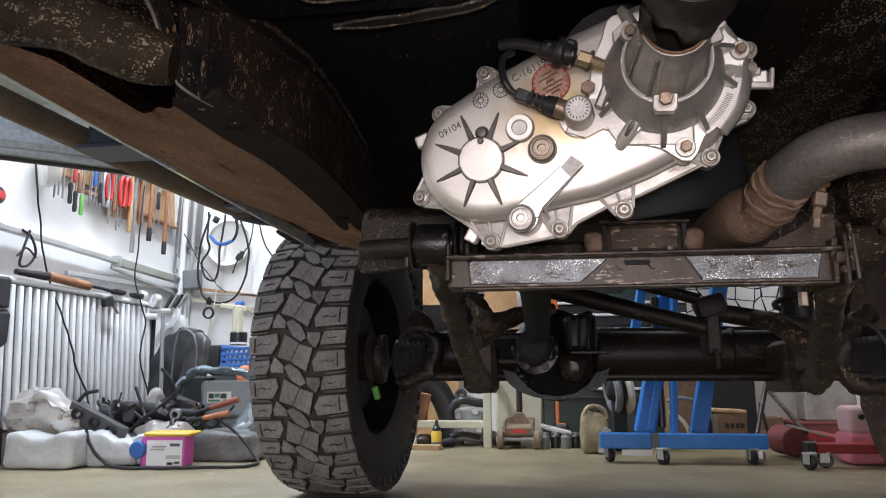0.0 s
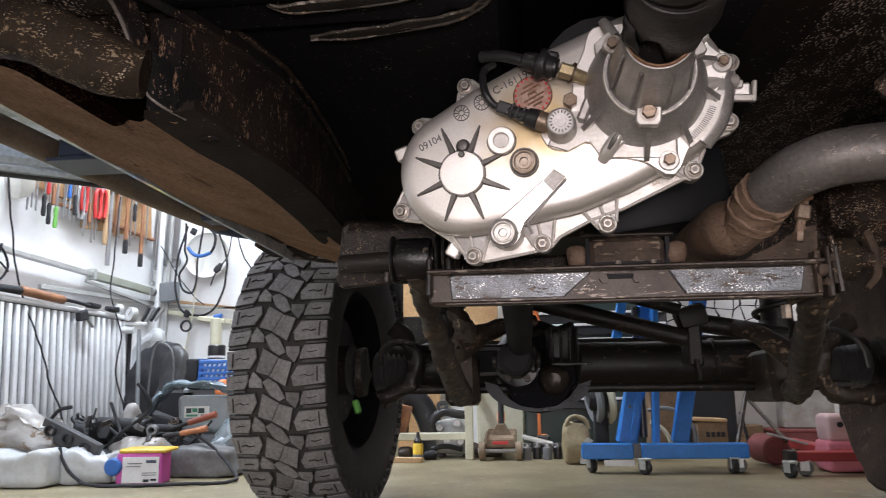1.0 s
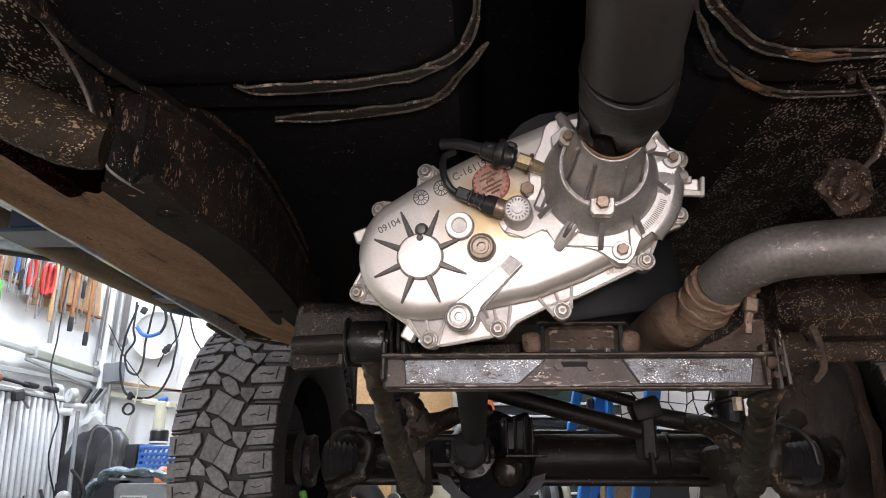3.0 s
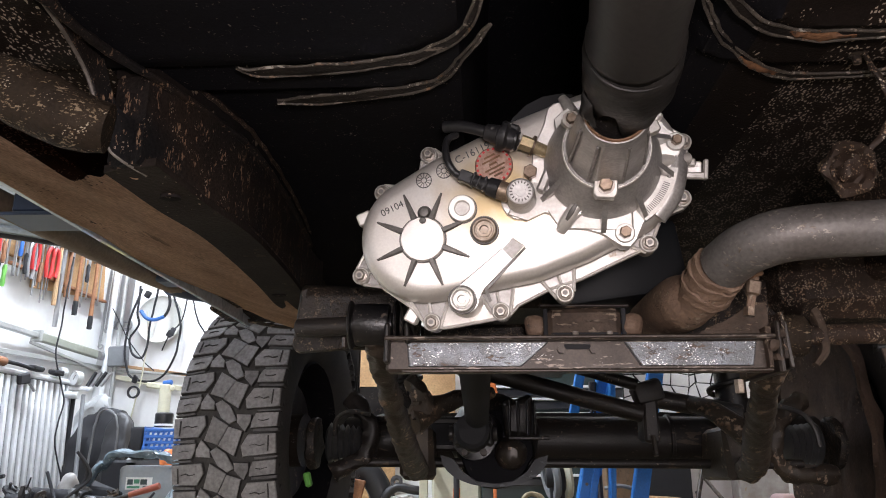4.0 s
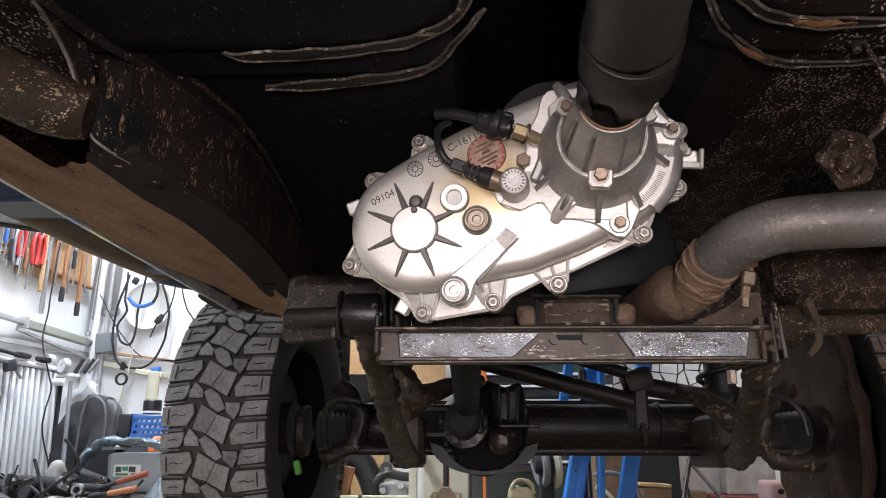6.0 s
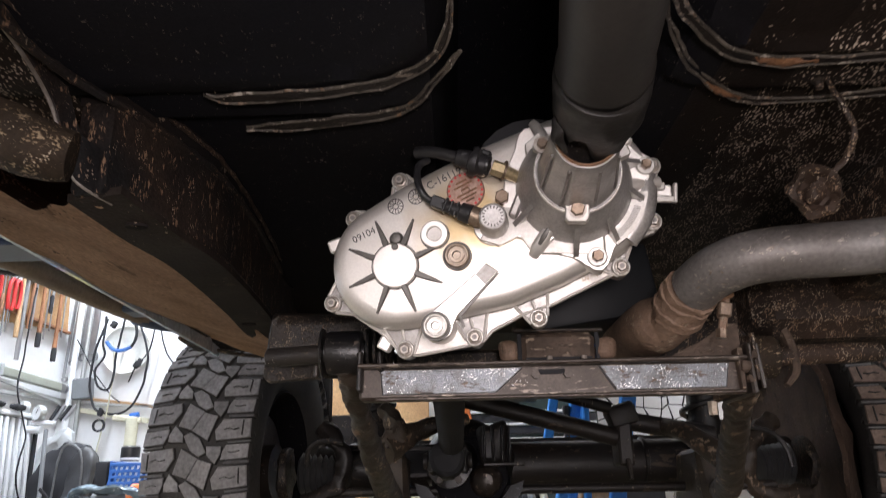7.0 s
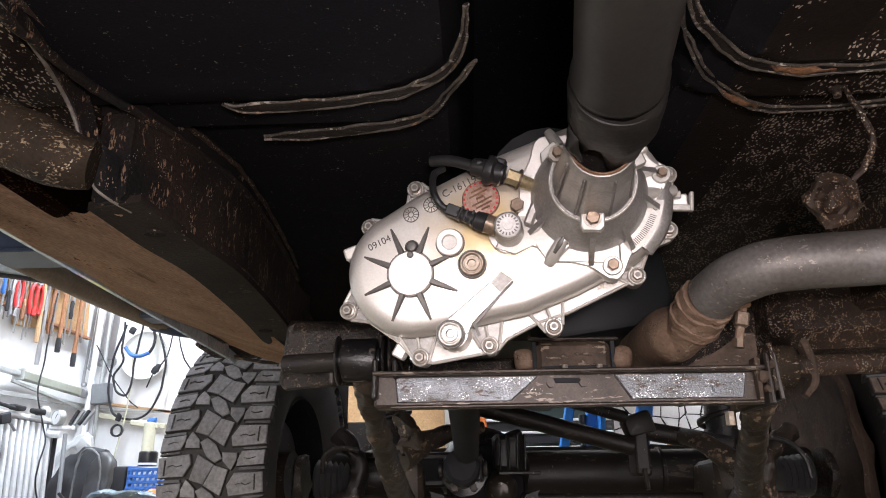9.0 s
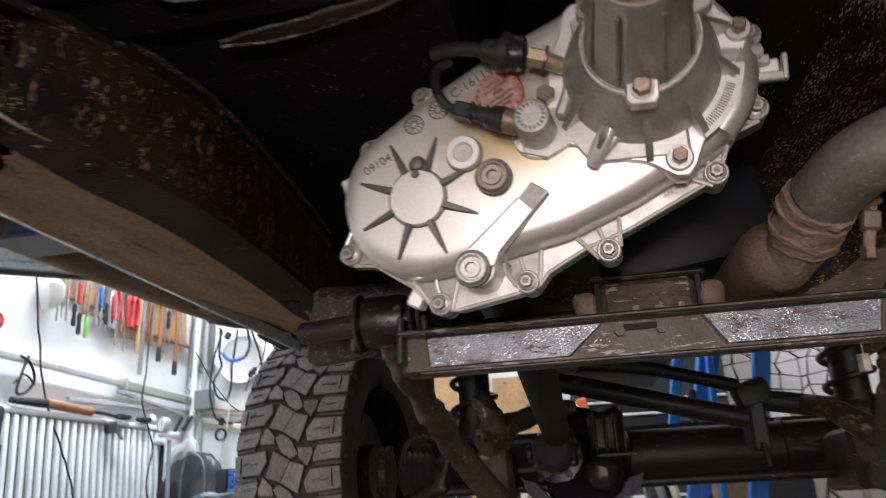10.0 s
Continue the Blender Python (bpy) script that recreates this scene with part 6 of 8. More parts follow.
# ---- west wall: radiator, tools, pipes, cables ----
def radiator():
    t = thing("radiator", "old white ribbed steel radiator standing at the wall", "radiator")
    m = pose(-1.985, 2.93, 0.395, 0, -3, 0)
    # the sheet's grey stands in for shade between white fins
    part("panel", box(0.02, 1.24, 0.56, m, 0.004), GREY_DIRTY, t, "grey sheet behind the fins, dark for the shaded gaps")
    part("top_cap", box(0.055, 1.26, 0.022, m @ pose(0, 0, 0.287), 0.006), WHITE, t)
    part("end_cap", box(0.055, 0.018, 0.57, m @ pose(0, 0.622, 0), 0.005), WHITE, t)
    for k in range(27):
        part("fin", box(0.020, 0.0225, 0.54, m @ pose(0.016, -0.60 + k * 0.0465, 0), 0.005, seg=2), WHITE, t)
    for y in (-0.45, 0.45):
        part("foot", box(0.05, 0.04, 0.14, m @ pose(0, y, -0.325), 0.006), STEEL_BLACK, t)
    return t


radiator()
TOOLS = "tools hanging on the wall rack"


def hanger(y, z, t):
    part("nail", rod((-2.105, y, z), (-2.04, y, z + 0.004), 0.0025, 8), STEEL, t)


def screwdriver(y, z_top, z_end, mat_, label):
    t = thing("screwdriver", label, "screwdriver", TOOLS)
    part("handle", lathe([(0, 0), (0.008, 0.002), (0.0105, 0.02), (0.008, 0.05), (0.0105, 0.085), (0.006, 0.098), (0, 0.10)], 10, pose(-2.055, y, z_end)), mat_, t)
    part("blade", rod((-2.055, y, z_end + 0.1), (-2.055, y, z_top + 0.06), 0.004, 8), STEEL, t)
    hanger(y, z_top + 0.03, t)


def long_tool(y, z_top, z_end, mat_, label, width=0.010):
    t = thing("file", label, "file", TOOLS)
    part("blade", box(0.006, width, z_top - z_end + 0.10, pose(-2.06, y, (z_top + z_end + 0.10) / 2, 0, 0, 6), 0.002), STEEL, t)
    part("handle", lathe([(0, 0), (0.011, 0.004), (0.013, 0.05), (0.008, 0.10), (0, 0.10)], 10, pose(-2.06, y, z_top + 0.09)), mat_, t)
    hanger(y, z_top + 0.08, t)


def hammer(y, z_top, z_end, mat_, label, grip=None):
    t = thing("hammer", label, "hammer", TOOLS)
    part("handle", sweep([(-2.05, y, z_end), (-2.05, y, z_end + 0.06), (-2.05, y, (z_end + z_top) / 2), (-2.05, y, z_top + 0.06)], [0.0105, 0.0120, 0.0095, 0.0090], 12, 5), mat_, t)
    if grip:
        part("grip", lathe([(0, 0), (0.0125, 0.002), (0.0135, 0.05), (0.0115, 0.075)], 12, pose(-2.05, y, z_end - 0.003)), grip, t)
    part("hammer_head", box(0.028, 0.10, 0.03, pose(-2.05, y, z_top + 0.07), 0.006), STEEL, t)
    hanger(y, z_top + 0.06, t)


def pliers(y, z_top, z_end, mat_, label):
    t = thing("pliers", label, "pliers", TOOLS)
    for s in (-1, 1):
        part("handle", sweep([(-2.05, y + 0.004 * s, z_top + 0.03), (-2.05, y + 0.020 * s, z_top), (-2.05, y + 0.024 * s, (z_top + z_end) / 2), (-2.05, y + 0.014 * s, z_end)], 0.0085, 10, 6), mat_, t)
    part("jaw", box(0.012, 0.030, 0.07, pose(-2.05, y, z_top + 0.06), 0.006), STEEL, t)
    hanger(y, z_top + 0.03, t)


for y, zt, zb in ((2.811, 1.205, 1.083), (2.867, 1.221, 1.090), (3.066, 1.278, 1.106), (3.154, 1.30, 1.108), (3.10, 1.30, 1.15), (3.23, 1.28, 1.10), (3.285, 1.25, 1.03)):
    long_tool(y, zt, zb, WOOD, "flat steel file with wooden handle")
for y, zt, zb, mt, lb in ((2.911, 1.247, 1.075, DARK, "screwdriver with black handle"), (2.948, 1.244, 1.046, DARK, "screwdriver with black handle"), (2.995, 1.231, 1.040, GREEN, "screwdriver with bright green handle"), (3.085, 1.313, 1.20, BLUE_L, "screwdriver with blue handle"), (3.13, 1.29, 1.13, DARK, "screwdriver with black handle")):
    screwdriver(y, zt, zb, mt, lb)
for y, zt, zb, mt, lb in ((3.190, 1.285, 1.165, RED, "pliers with red grips"), (3.305, 1.275, 1.155, RED, "large pliers with red grips"), (3.165, 1.26, 1.12, STEEL, "bare steel pliers on a nail"), (3.35, 1.28, 1.17, RED, "pliers with red grips")):
    pliers(y, zt, zb, mt, lb)
rnd = random.Random(5)
for k in range(12):
    y = 2.83 + 0.085 * k + rnd.uniform(-0.03, 0.03)
    if k % 3:
        screwdriver(y, 1.26 + 0.005 * k, 1.13 + 0.004 * k + rnd.uniform(-0.04, 0.05), rnd.choice((DARK, WOOD_D, YELLOW, GREY_P, RED)), "slim screwdriver hung on a nail of the rack")
    else:
        long_tool(y, 1.25 + 0.005 * k, 1.06 + rnd.uniform(-0.03, 0.06), WOOD_D, "narrow steel file hung on the rack", 0.007)
for k in range(9):
    y = 2.80 + 0.066 * k + rnd.uniform(-0.012, 0.012)
    long_tool(y, 1.262 + 0.006 * k, 1.10 + 0.002 * k + rnd.uniform(-0.05, 0.05), rnd.choice((DARK, WOOD_D, WOOD)), "thin needle file hung on the rack", 0.005)
for k, (y, ze, mt) in enumerate(((3.215, 1.05, DARK), (3.45, 1.06, WOOD), (3.52, 1.10, WOOD_D), (3.635, 1.08, WOOD), (3.68, 1.13, WOOD_D), (3.80, 1.12, WOOD))):
    long_tool(y, 1.31, ze, mt, "wood chisel hung on the rack", 0.013)
hammer(3.385, 1.304, 1.040, WOOD, "hammer with pale ash handle")
hammer(3.42, 1.274, 0.940, STEEL, "hammer with steel shaft")
hammer(3.575, 1.326, 1.030, WOOD_D, "hammer with brown handle and black grip", DARK)
hammer(3.735, 1.34, 0.985, WOOD_D, "long hammer with reddish brown handle and dark end", DARK)
hammer(3.475, 1.33, 1.10, WOOD_D, "short hammer with brown handle")
rack = thing("tool_rack", "wooden board with nails for hanging tools", "rack")
part("board", slab(-2.098, 2.80, 1.20, -2.080, 3.20, 1.36, 0.004), CARD, rack)
part("board", box(0.016, 0.66, 0.22, pose(-2.088, 3.56, 1.245, 7, 0, 0), 0.004), CARD, rack)
part("rack_strip", slab(-2.085, 3.05, 1.158, -2.060, 3.90, 1.172, 0.002), WOOD_D, rack)
solo("plastic_bag", lumpy(lathe([(0, 0), (0.03, 0.005), (0.055, 0.04), (0.05, 0.10), (0.02, 0.15), (0, 0.155)], 18, pose(-2.05, 2.765, 1.12, 12, 0, 0)), 0.022, 22), LID, "crumpled clear plastic bag hung beside the tools", "bag")
sw = thing("wall_switch", "black round wall switch with red centre", "switch")
part("body", lathe([(0, 0), (0.034, 0), (0.034, 0.030), (0.028, 0.036), (0, 0.036)], 20, pose(-2.10, 2.51, 1.017, 0, 90, 0)), BLACK, sw)
part("button", lathe([(0, 0.034), (0.018, 0.034), (0.017, 0.044), (0, 0.045)], 16, pose(-2.10, 2.51, 1.017, 0, 90, 0)), RED, sw, "red button")

# slanting metal channels along the wall
ch = thing("wall_channel", "grey-green metal channel fixed along the wall", "channel")
part("channel", box(0.03, 0.86, 0.026, pose(-2.06, 2.93, 0.886, -1, 0, 0), 0.004), GALV, ch)
part("sleeve", box(0.035, 0.64, 0.040, pose(-2.06, 3.62, 0.872, -1, 0, 0), 0.004), GREYGREEN, ch)
part("clamp", box(0.05, 0.02, 0.055, pose(-2.06, 3.31, 0.878), 0.003), GALV, ch)
solo("steel_angle", box(0.02, 1.0, 0.020, pose(-2.07, 3.45, 0.790, 2, 0, 0), 0.002), GALV, "thin steel bar fixed along the wall", "bar")
solo("steel_angle", box(0.016, 0.62, 0.014, pose(-2.06, 3.58, 0.815, -5, 0, 0), 0.002), GALV, "thin steel bar leaning along the wall", "bar")
gl = thing("wire_loop", "bent wire hook on the wall channel", "hook")
part("loop", sweep([(-2.045, 2.62, 0.90), (-2.04, 2.67, 0.88), (-2.04, 2.705, 0.82), (-2.04, 2.67, 0.765), (-2.04, 2.62, 0.757), (-2.04, 2.63, 0.82), (-2.04, 2.66, 0.905)], 0.005, 8), DARK, gl)
part("wire", sweep([(-2.04, 2.60, 0.79), (-2.04, 2.65, 0.83), (-2.04, 2.71, 0.80)], 0.004, 8), DARK, gl)


def cable(name, pts, r, mat_, label, category="cable"):
    line = [q + 0.006 * Vector((0.4 * noise.noise(q * 19), noise.noise(q * 17 + Vector((5, 0, 0))), 0.6 * noise.noise(q * 15))) for q in curve_points(pts, 8)]
    return solo(name, sweep(line, r, 8, 1), mat_, label, category)


cable("cable", [(-2.02, 2.61, 1.35), (-2.02, 2.625, 1.203), (-2.015, 2.670, 0.980), (-2.01, 2.737, 0.755), (-1.945, 2.78, 0.55), (-1.935, 2.85, 0.42), (-1.93, 2.86, 0.37), (-1.93, 2.95, 0.25), (-1.90, 2.95, 0.16)], 0.0038, DARK, "dark cable hanging down the wall")
cable("cable", [(-2.02, 3.45, 1.30), (-2.02, 3.436, 1.149), (-2.02, 3.432, 0.971), (-2.00, 3.386, 0.791), (-1.94, 3.40, 0.597), (-1.93, 3.36, 0.401), (-1.92, 3.44, 0.234), (-1.88, 3.38, 0.12)], 0.0038, DARK, "dark cable hanging over the radiator")
g = thing("grease_gun", "grease gun with rusty brown barrel on the radiator", "grease gun")
part("barrel", rod((-1.975, 2.70, 0.722), (-1.975, 2.98, 0.714), 0.019, 16), WOOD_D, g)
part("nose", rod((-1.975, 2.52, 0.715), (-1.975, 2.70, 0.72), 0.012, 12, 0.018), DARK, g)
part("lever", sweep([(-1.965, 2.98, 0.715), (-1.96, 3.06, 0.712), (-1.955, 3.16, 0.705)], 0.008, 8), DARK, g)
for y, z, lb in ((3.20, 0.712, "dark clamp lying on the radiator"), (3.36, 0.712, "small dark spanner set on the radiator")):
    solo("clamp", lumpy(box(0.04, 0.10, 0.024, pose(-1.97, y, z, 0, 0, 8), 0.006), 0.006, 40), DARK, lb, "clamp")
hk = thing("spring_clip", "dark metal clip hung over the radiator front", "clip")
part("jaw", lumpy(box(0.022, 0.075, 0.045, pose(-1.945, 3.08, 0.655, 12, 0, 0), 0.006), 0.006, 50), DARK, hk)
part("tail", rod((-1.945, 3.11, 0.65), (-1.945, 3.17, 0.61), 0.006, 8), STEEL, hk)
hk = thing("glove", "dark work glove hung on the radiator edge", "glove")
part("cuff", lumpy(box(0.03, 0.09, 0.12, pose(-1.94, 2.405, 0.62), 0.012), 0.01, 25), DARK, hk)
part("palm", lumpy(box(0.035, 0.10, 0.14, pose(-1.935, 2.405, 0.49), 0.015), 0.014, 20), DARK, hk)

# gas gauges with manifold
gm = thing("gauge_manifold", "pair of round pressure gauges on a white manifold", "gauge")
part("manifold", box(0.18, 0.03, 0.020, pose(-1.955, 3.50, 0.652, 0, 2, 0), 0.005), WHITE, gm)
part("valve", rod((-2.01, 3.49, 0.622), (-1.92, 3.49, 0.620), 0.018, 14), WHITE, gm)
part("stem", rod((-1.96, 3.52, 0.16), (-1.96, 3.52, 0.65), 0.010, 10), DARK, gm)
part("base", box(0.10, 0.10, 0.30, pose(-1.96, 3.54, 0.15), 0.01), DARK, gm)
for x, z in ((-2.010, 0.717), (-1.932, 0.697)):
    gg = part("gauge_case", lathe([(0, 0), (0.036, 0), (0.037, 0.004), (0.037, 0.028), (0.034, 0.032), (0.031, 0.028), (0, 0.028)], 26, pose(x, 3.50, z, 90, 0, -28)), GALV, gm)
    part("dial", lathe([(0, 0.0285), (0.031, 0.0285), (0.031, 0.0295), (0, 0.0295)], 24, pose(x, 3.50, z, 90, 0, -28)), WHITE, gg, "white dial")
    part("needle", box(0.003, 0.024, 0.001, pose(x, 3.50, z, 90, 0, -28) @ pose(0.004, 0.006, 0.0305, 0, 0, -35)), DARK, gg)
for k in range(4):
    part("fitting", rod((-1.90 + 0.022 * k, 3.52, 0.665), (-1.875 + 0.026 * k, 3.54, 0.735), 0.009, 10), STEEL if k % 2 else DARK, gm)

# ---- north wall corner: pipes, hoses, spanners ----
pp = thing("wall_pipe", "pair of pale upright conduit pipes in the corner", "pipe")
part("pipe", rod((-2.030, 3.90, 0.0), (-2.015, 3.90, 1.75), 0.016, 14), WHITE, pp)
part("pipe", rod((-1.985, 3.915, 0.0), (-1.965, 3.915, 1.75), 0.011, 12), GALV, pp)
part("junction_box", box(0.10, 0.05, 0.11, pose(-1.955, 3.90, 0.862, 0, -4, 0), 0.006), GREY_P, pp, "grey square junction box")
part("knob", lathe([(0, 0), (0.022, 0), (0.022, 0.03), (0, 0.03)], 14, pose(-2.04, 3.88, 0.862, 90, 0, 0)), STEEL, pp)
for x0, z0, x1, z1, h, mt in ((-1.99, 0.820, -1.50, 0.755, 0.016, WOOD), (-1.99, 0.785, -1.52, 0.765, 0.014, GALV), (-1.985, 0.757, -1.60, 0.690, 0.026, CREAM)):
    a = math.degrees(math.atan2(z0 - z1, x1 - x0))
    solo("wall_batten", box(math.hypot(x1 - x0, z1 - z0), 0.018, h, pose((x0 + x1) / 2, 3.925, (z0 + z1) / 2, 0, a, 0), 0.002), mt, "thin batten leaning across the wall", "batten")
for x, zt, zb, w in ((-2.075, 1.36, 0.93, 0.016), (-2.050, 1.36, 1.02, 0.018), (-1.992, 1.36, 1.05, 0.030), (-1.945, 1.33, 1.05, 0.036)):
    s = thing("spanner", "bright steel spanner hanging in the corner", "spanner", TOOLS)
    part("shank", box(w, 0.008, zt - zb, pose(x, 3.925, (zt + zb) / 2, 0, 2, 0), 0.003), STEEL, s)
    part("jaw", lathe([(w * 0.5, -0.005), (w * 0.95, -0.005), (w * 0.95, 0.005), (w * 0.5, 0.005), (w * 0.5, -0.005)], 16, pose(x, 3.925, zb - 0.01, 90, 0, 0)), STEEL, s)
hb = thing("plastic_basin", "round white plastic lid hanging behind the hoses", "lid")
part("dish", lathe([(0, 0.004), (0.10, 0.006), (0.125, 0.016), (0.130, 0.022), (0.132, 0.018), (0.122, 0.008), (0.10, 0.0), (0, 0.0)], 36, pose(-1.755, 3.93, 1.07, 90, 0, 0)), LID, hb)
cable("hose", [(-1.848, 3.86, 1.23), (-1.893, 3.86, 1.067), (-1.905, 3.86, 0.906), (-1.868, 3.86, 0.765), (-1.788, 3.86, 0.726), (-1.691, 3.86, 0.741), (-1.628, 3.86, 0.847), (-1.612, 3.86, 1.020), (-1.665, 3.86, 1.19), (-1.70, 3.86, 1.28)], 0.0062, DARK, "black rubber hose hung in a wide loop", "hose")
cable("hose", [(-1.849, 3.84, 1.24), (-1.849, 3.84, 1.100), (-1.834, 3.84, 1.024), (-1.875, 3.84, 0.951), (-1.850, 3.84, 0.868), (-1.794, 3.84, 0.850), (-1.773, 3.84, 0.935), (-1.772, 3.84, 1.034), (-1.745, 3.84, 1.22)], 0.0060, DARK, "black vacuum hose hung in a narrow loop", "hose")
cable("hose", [(-1.825, 3.83, 1.10), (-1.79, 3.83, 1.06), (-1.745, 3.83, 1.05), (-1.694, 3.83, 1.069)], 0.010, BLUE_L, "short blue hose in the bundle", "hose")
cable("hose", [(-1.694, 3.83, 1.069), (-1.670, 3.83, 1.125), (-1.690, 3.83, 1.24)], 0.008, DARK, "short black hose in the bundle", "hose")
cable("cable", [(-1.575, 3.84, 1.26), (-1.593, 3.84, 1.066), (-1.658, 3.84, 0.968), (-1.692, 3.84, 0.883)], 0.004, DARK, "thin wire hanging from the bundle")
cable("cable", [(-1.57, 3.84, 1.26), (-1.517, 3.84, 1.063), (-1.44, 3.84, 0.94)], 0.004, DARK, "thin wire hanging from the bundle")
cable("cable", [(-2.00, 3.86, 1.12), (-1.90, 3.86, 0.96), (-1.80, 3.86, 0.84), (-1.73, 3.86, 0.78)], 0.003, DARK, "thin wire strung across the hoses")
cable("cable", [(-1.80, 3.85, 1.10), (-1.78, 3.85, 0.95), (-1.79, 3.85, 0.75), (-1.82, 3.85, 0.55), (-1.86, 3.84, 0.35)], 0.004, CREAM, "thin pale string hanging by the wall")
for x, z in ((-1.655, 0.975), (-1.64, 0.985), (-1.815, 0.73), (-1.80, 1.19)):
    solo("hose_clip", lumpy(box(0.03, 0.02, 0.04, pose(x, 3.835, z, 0, 25, 0), 0.005), 0.008, 60), DARK, "dark clip on the hanging hoses", "clip")
solo("hose_ring", lathe([(0.024, -0.006), (0.033, -0.006), (0.033, 0.006), (0.024, 0.006), (0.024, -0.006)], 20, pose(-1.82, 3.84, 0.665, 90, 0, 0)), DARK, "dark rubber ring hung on a wire", "ring")
caulk = thing("caulking_tube", "cream caulking gun hung with blue cap", "caulking gun")
part("tube", rod((-1.63, 3.80, 0.52), (-1.63, 3.80, 0.70), 0.030, 14), CREAM, caulk)
part("cap", rod((-1.645, 3.80, 0.705), (-1.60, 3.80, 0.712), 0.014, 12), BLUE_L, caulk, "blue cap")
part("trigger", box(0.15, 0.02, 0.03, pose(-1.66, 3.80, 0.69, 0, 8, 0), 0.006), CREAM, caulk)
jar = thing("spray_can", "black capped can on the blue crate", "can")
part("body", lathe([(0, 0), (0.036, 0), (0.038, 0.004), (0.038, 0.055), (0.034, 0.06), (0, 0.06)], 20, pose(-1.342, 3.15, 0.455)), BLACK, jar)
part("band", lathe([(0.0384, 0.0), (0.0388, 0.001), (0.0388, 0.008), (0.0384, 0.009)], 20, pose(-1.342, 3.15, 0.459)), WHITE, jar)

# ---- clutter on the floor by the west wall ----
def canister(name, m, sx, sy, sz, mat_, label, cap_mat=None, category="canister"):
    t = thing(name, label, category)
    part("body", lumpy(box(sx, sy, sz, m @ pose(0, 0, sz / 2), min(sx, sy, sz) * 0.18, seg=3), 0.008, 14, sx * 31), mat_, t)
    part("handle", sweep([m @ Vector((-sx * 0.30, 0, sz * 0.98)), m @ Vector((-sx * 0.22, 0, sz * 1.12)), m @ Vector((sx * 0.05, 0, sz * 1.14)), m @ Vector((sx * 0.14, 0, sz * 0.98))], 0.010, 10, 6), mat_, t)
    if cap_mat:
        part("cap", rod(m @ Vector((sx * 0.34, 0, sz * 0.95)), m @ Vector((sx * 0.36, 0, sz * 1.10)), 0.022, 16), cap_mat, t)
    return t


def soft_box(sx, sy, sz, m, shape=None, power=8.0, lump=0.004, seed=0.0):
    """A box with soft corners standing on z = 0; shape(x, y, z) moves its points, each in -1..1."""
    bm = bmesh.new()
    bmesh.ops.create_cube(bm, size=2.0)
    bmesh.ops.subdivide_edges(bm, edges=bm.edges[:], cuts=11, use_grid_fill=True)
    for v in bm.verts:
        k = max(abs(c) for c in v.co) / sum(abs(c) ** power for c in v.co) ** (1 / power)
        p = v.co * k
        if shape:
            p = Vector(shape(p.x, p.y, p.z))
        v.co = Vector((p.x * sx / 2, p.y * sy / 2, (p.z + 1) * sz / 2))
    lumpy(bm, lump, 16, seed)
    lumpy(bm, lump * 0.4, 50, seed)
    for v in bm.verts:
        v.co.z = max(v.co.z, 0.001)
    bmesh.ops.transform(bm, matrix=m, verts=bm.verts)
    return bm


def sack(name, m, sx, sy, sz, mat_, label, category, seed, rough=0.04):
    bm = bmesh.new()
    bmesh.ops.create_icosphere(bm, subdivisions=4, radius=1.0)
    for v in bm.verts:
        v.co = Vector((v.co.x * sx / 2, v.co.y * sy / 2, (max(v.co.z, -0.75) + 0.75) * sz / 1.75))
    lumpy(bm, rough, 9, seed)
    lumpy(bm, rough * 0.35, 30, seed)
    for v in bm.verts:
        v.co.z = max(v.co.z, 0.001)
    return solo(name, bm, mat_, label, category, "", m)


t = thing("canister", "milky white plastic canister lying on the floor", "canister")
part("body", soft_box(0.27, 0.16, 0.128, pose(-1.745, 2.49, 0), lambda x, y, z: (x, y, z - (0.34 * (1 - (x / 0.55) ** 2) if z > 0.3 and abs(x) < 0.55 else 0))), PLASTIC_W, t)
part("neck", rod((-1.885, 2.49, 0.07), (-1.91, 2.49, 0.07), 0.026, 16), PLASTIC_W, t)
solo("sack", soft_box(0.40, 0.22, 0.17, pose(-1.86, 2.62, 0.09, 0, 6, 0), lambda x, y, z: (x, y * (1 - 0.4 * max(0, x)), (z + 1) * (1 - 0.62 * max(0, x) ** 1.3) - 1 + 0.25 * max(0, x)), 2.6, 0.032, 3.1), SACK, "crumpled dirty white plastic sack on the canister", "sack")
solo("canister", soft_box(0.19, 0.15, 0.125, pose(-1.54, 2.58, 0, 0, 0, 6), lambda x, y, z: (x, y, z - 0.55 * max(0, x + 0.3) * (z > 0) - 0.25 * math.exp(-((x - 0.1) / 0.2) ** 2) * (z > 0.3)), 7.0, 0.009, 5), PLASTIC_W, "crushed white plastic canister on the floor", "canister")
shroud = thing("fan_shroud", "broken black plastic fan shroud lying tilted", "shroud")
sm = pose(-1.635, 2.585, 0.150, 0, 24, 0)
part("frame_part", lumpy(box(0.24, 0.04, 0.070, sm, 0.008, seg=2), 0.01, 25), CHAR, shroud)
for k in range(3):
    part("hole_ring", ring(0.014, 0.021, 0, 0.012), DARK, shroud, "", sm @ pose(-0.075 + 0.075 * k, -0.020, 0.004, 90, 0, 0))
part("prong", sweep([sm @ Vector((-0.11, 0, 0.02)), sm @ Vector((-0.10, 0.01, 0.07)), sm @ Vector((-0.06, 0.01, 0.10))], 0.007, 8), DARK, shroud)
dbx = thing("detergent_box", "magenta and white detergent box with bars of print", "box")
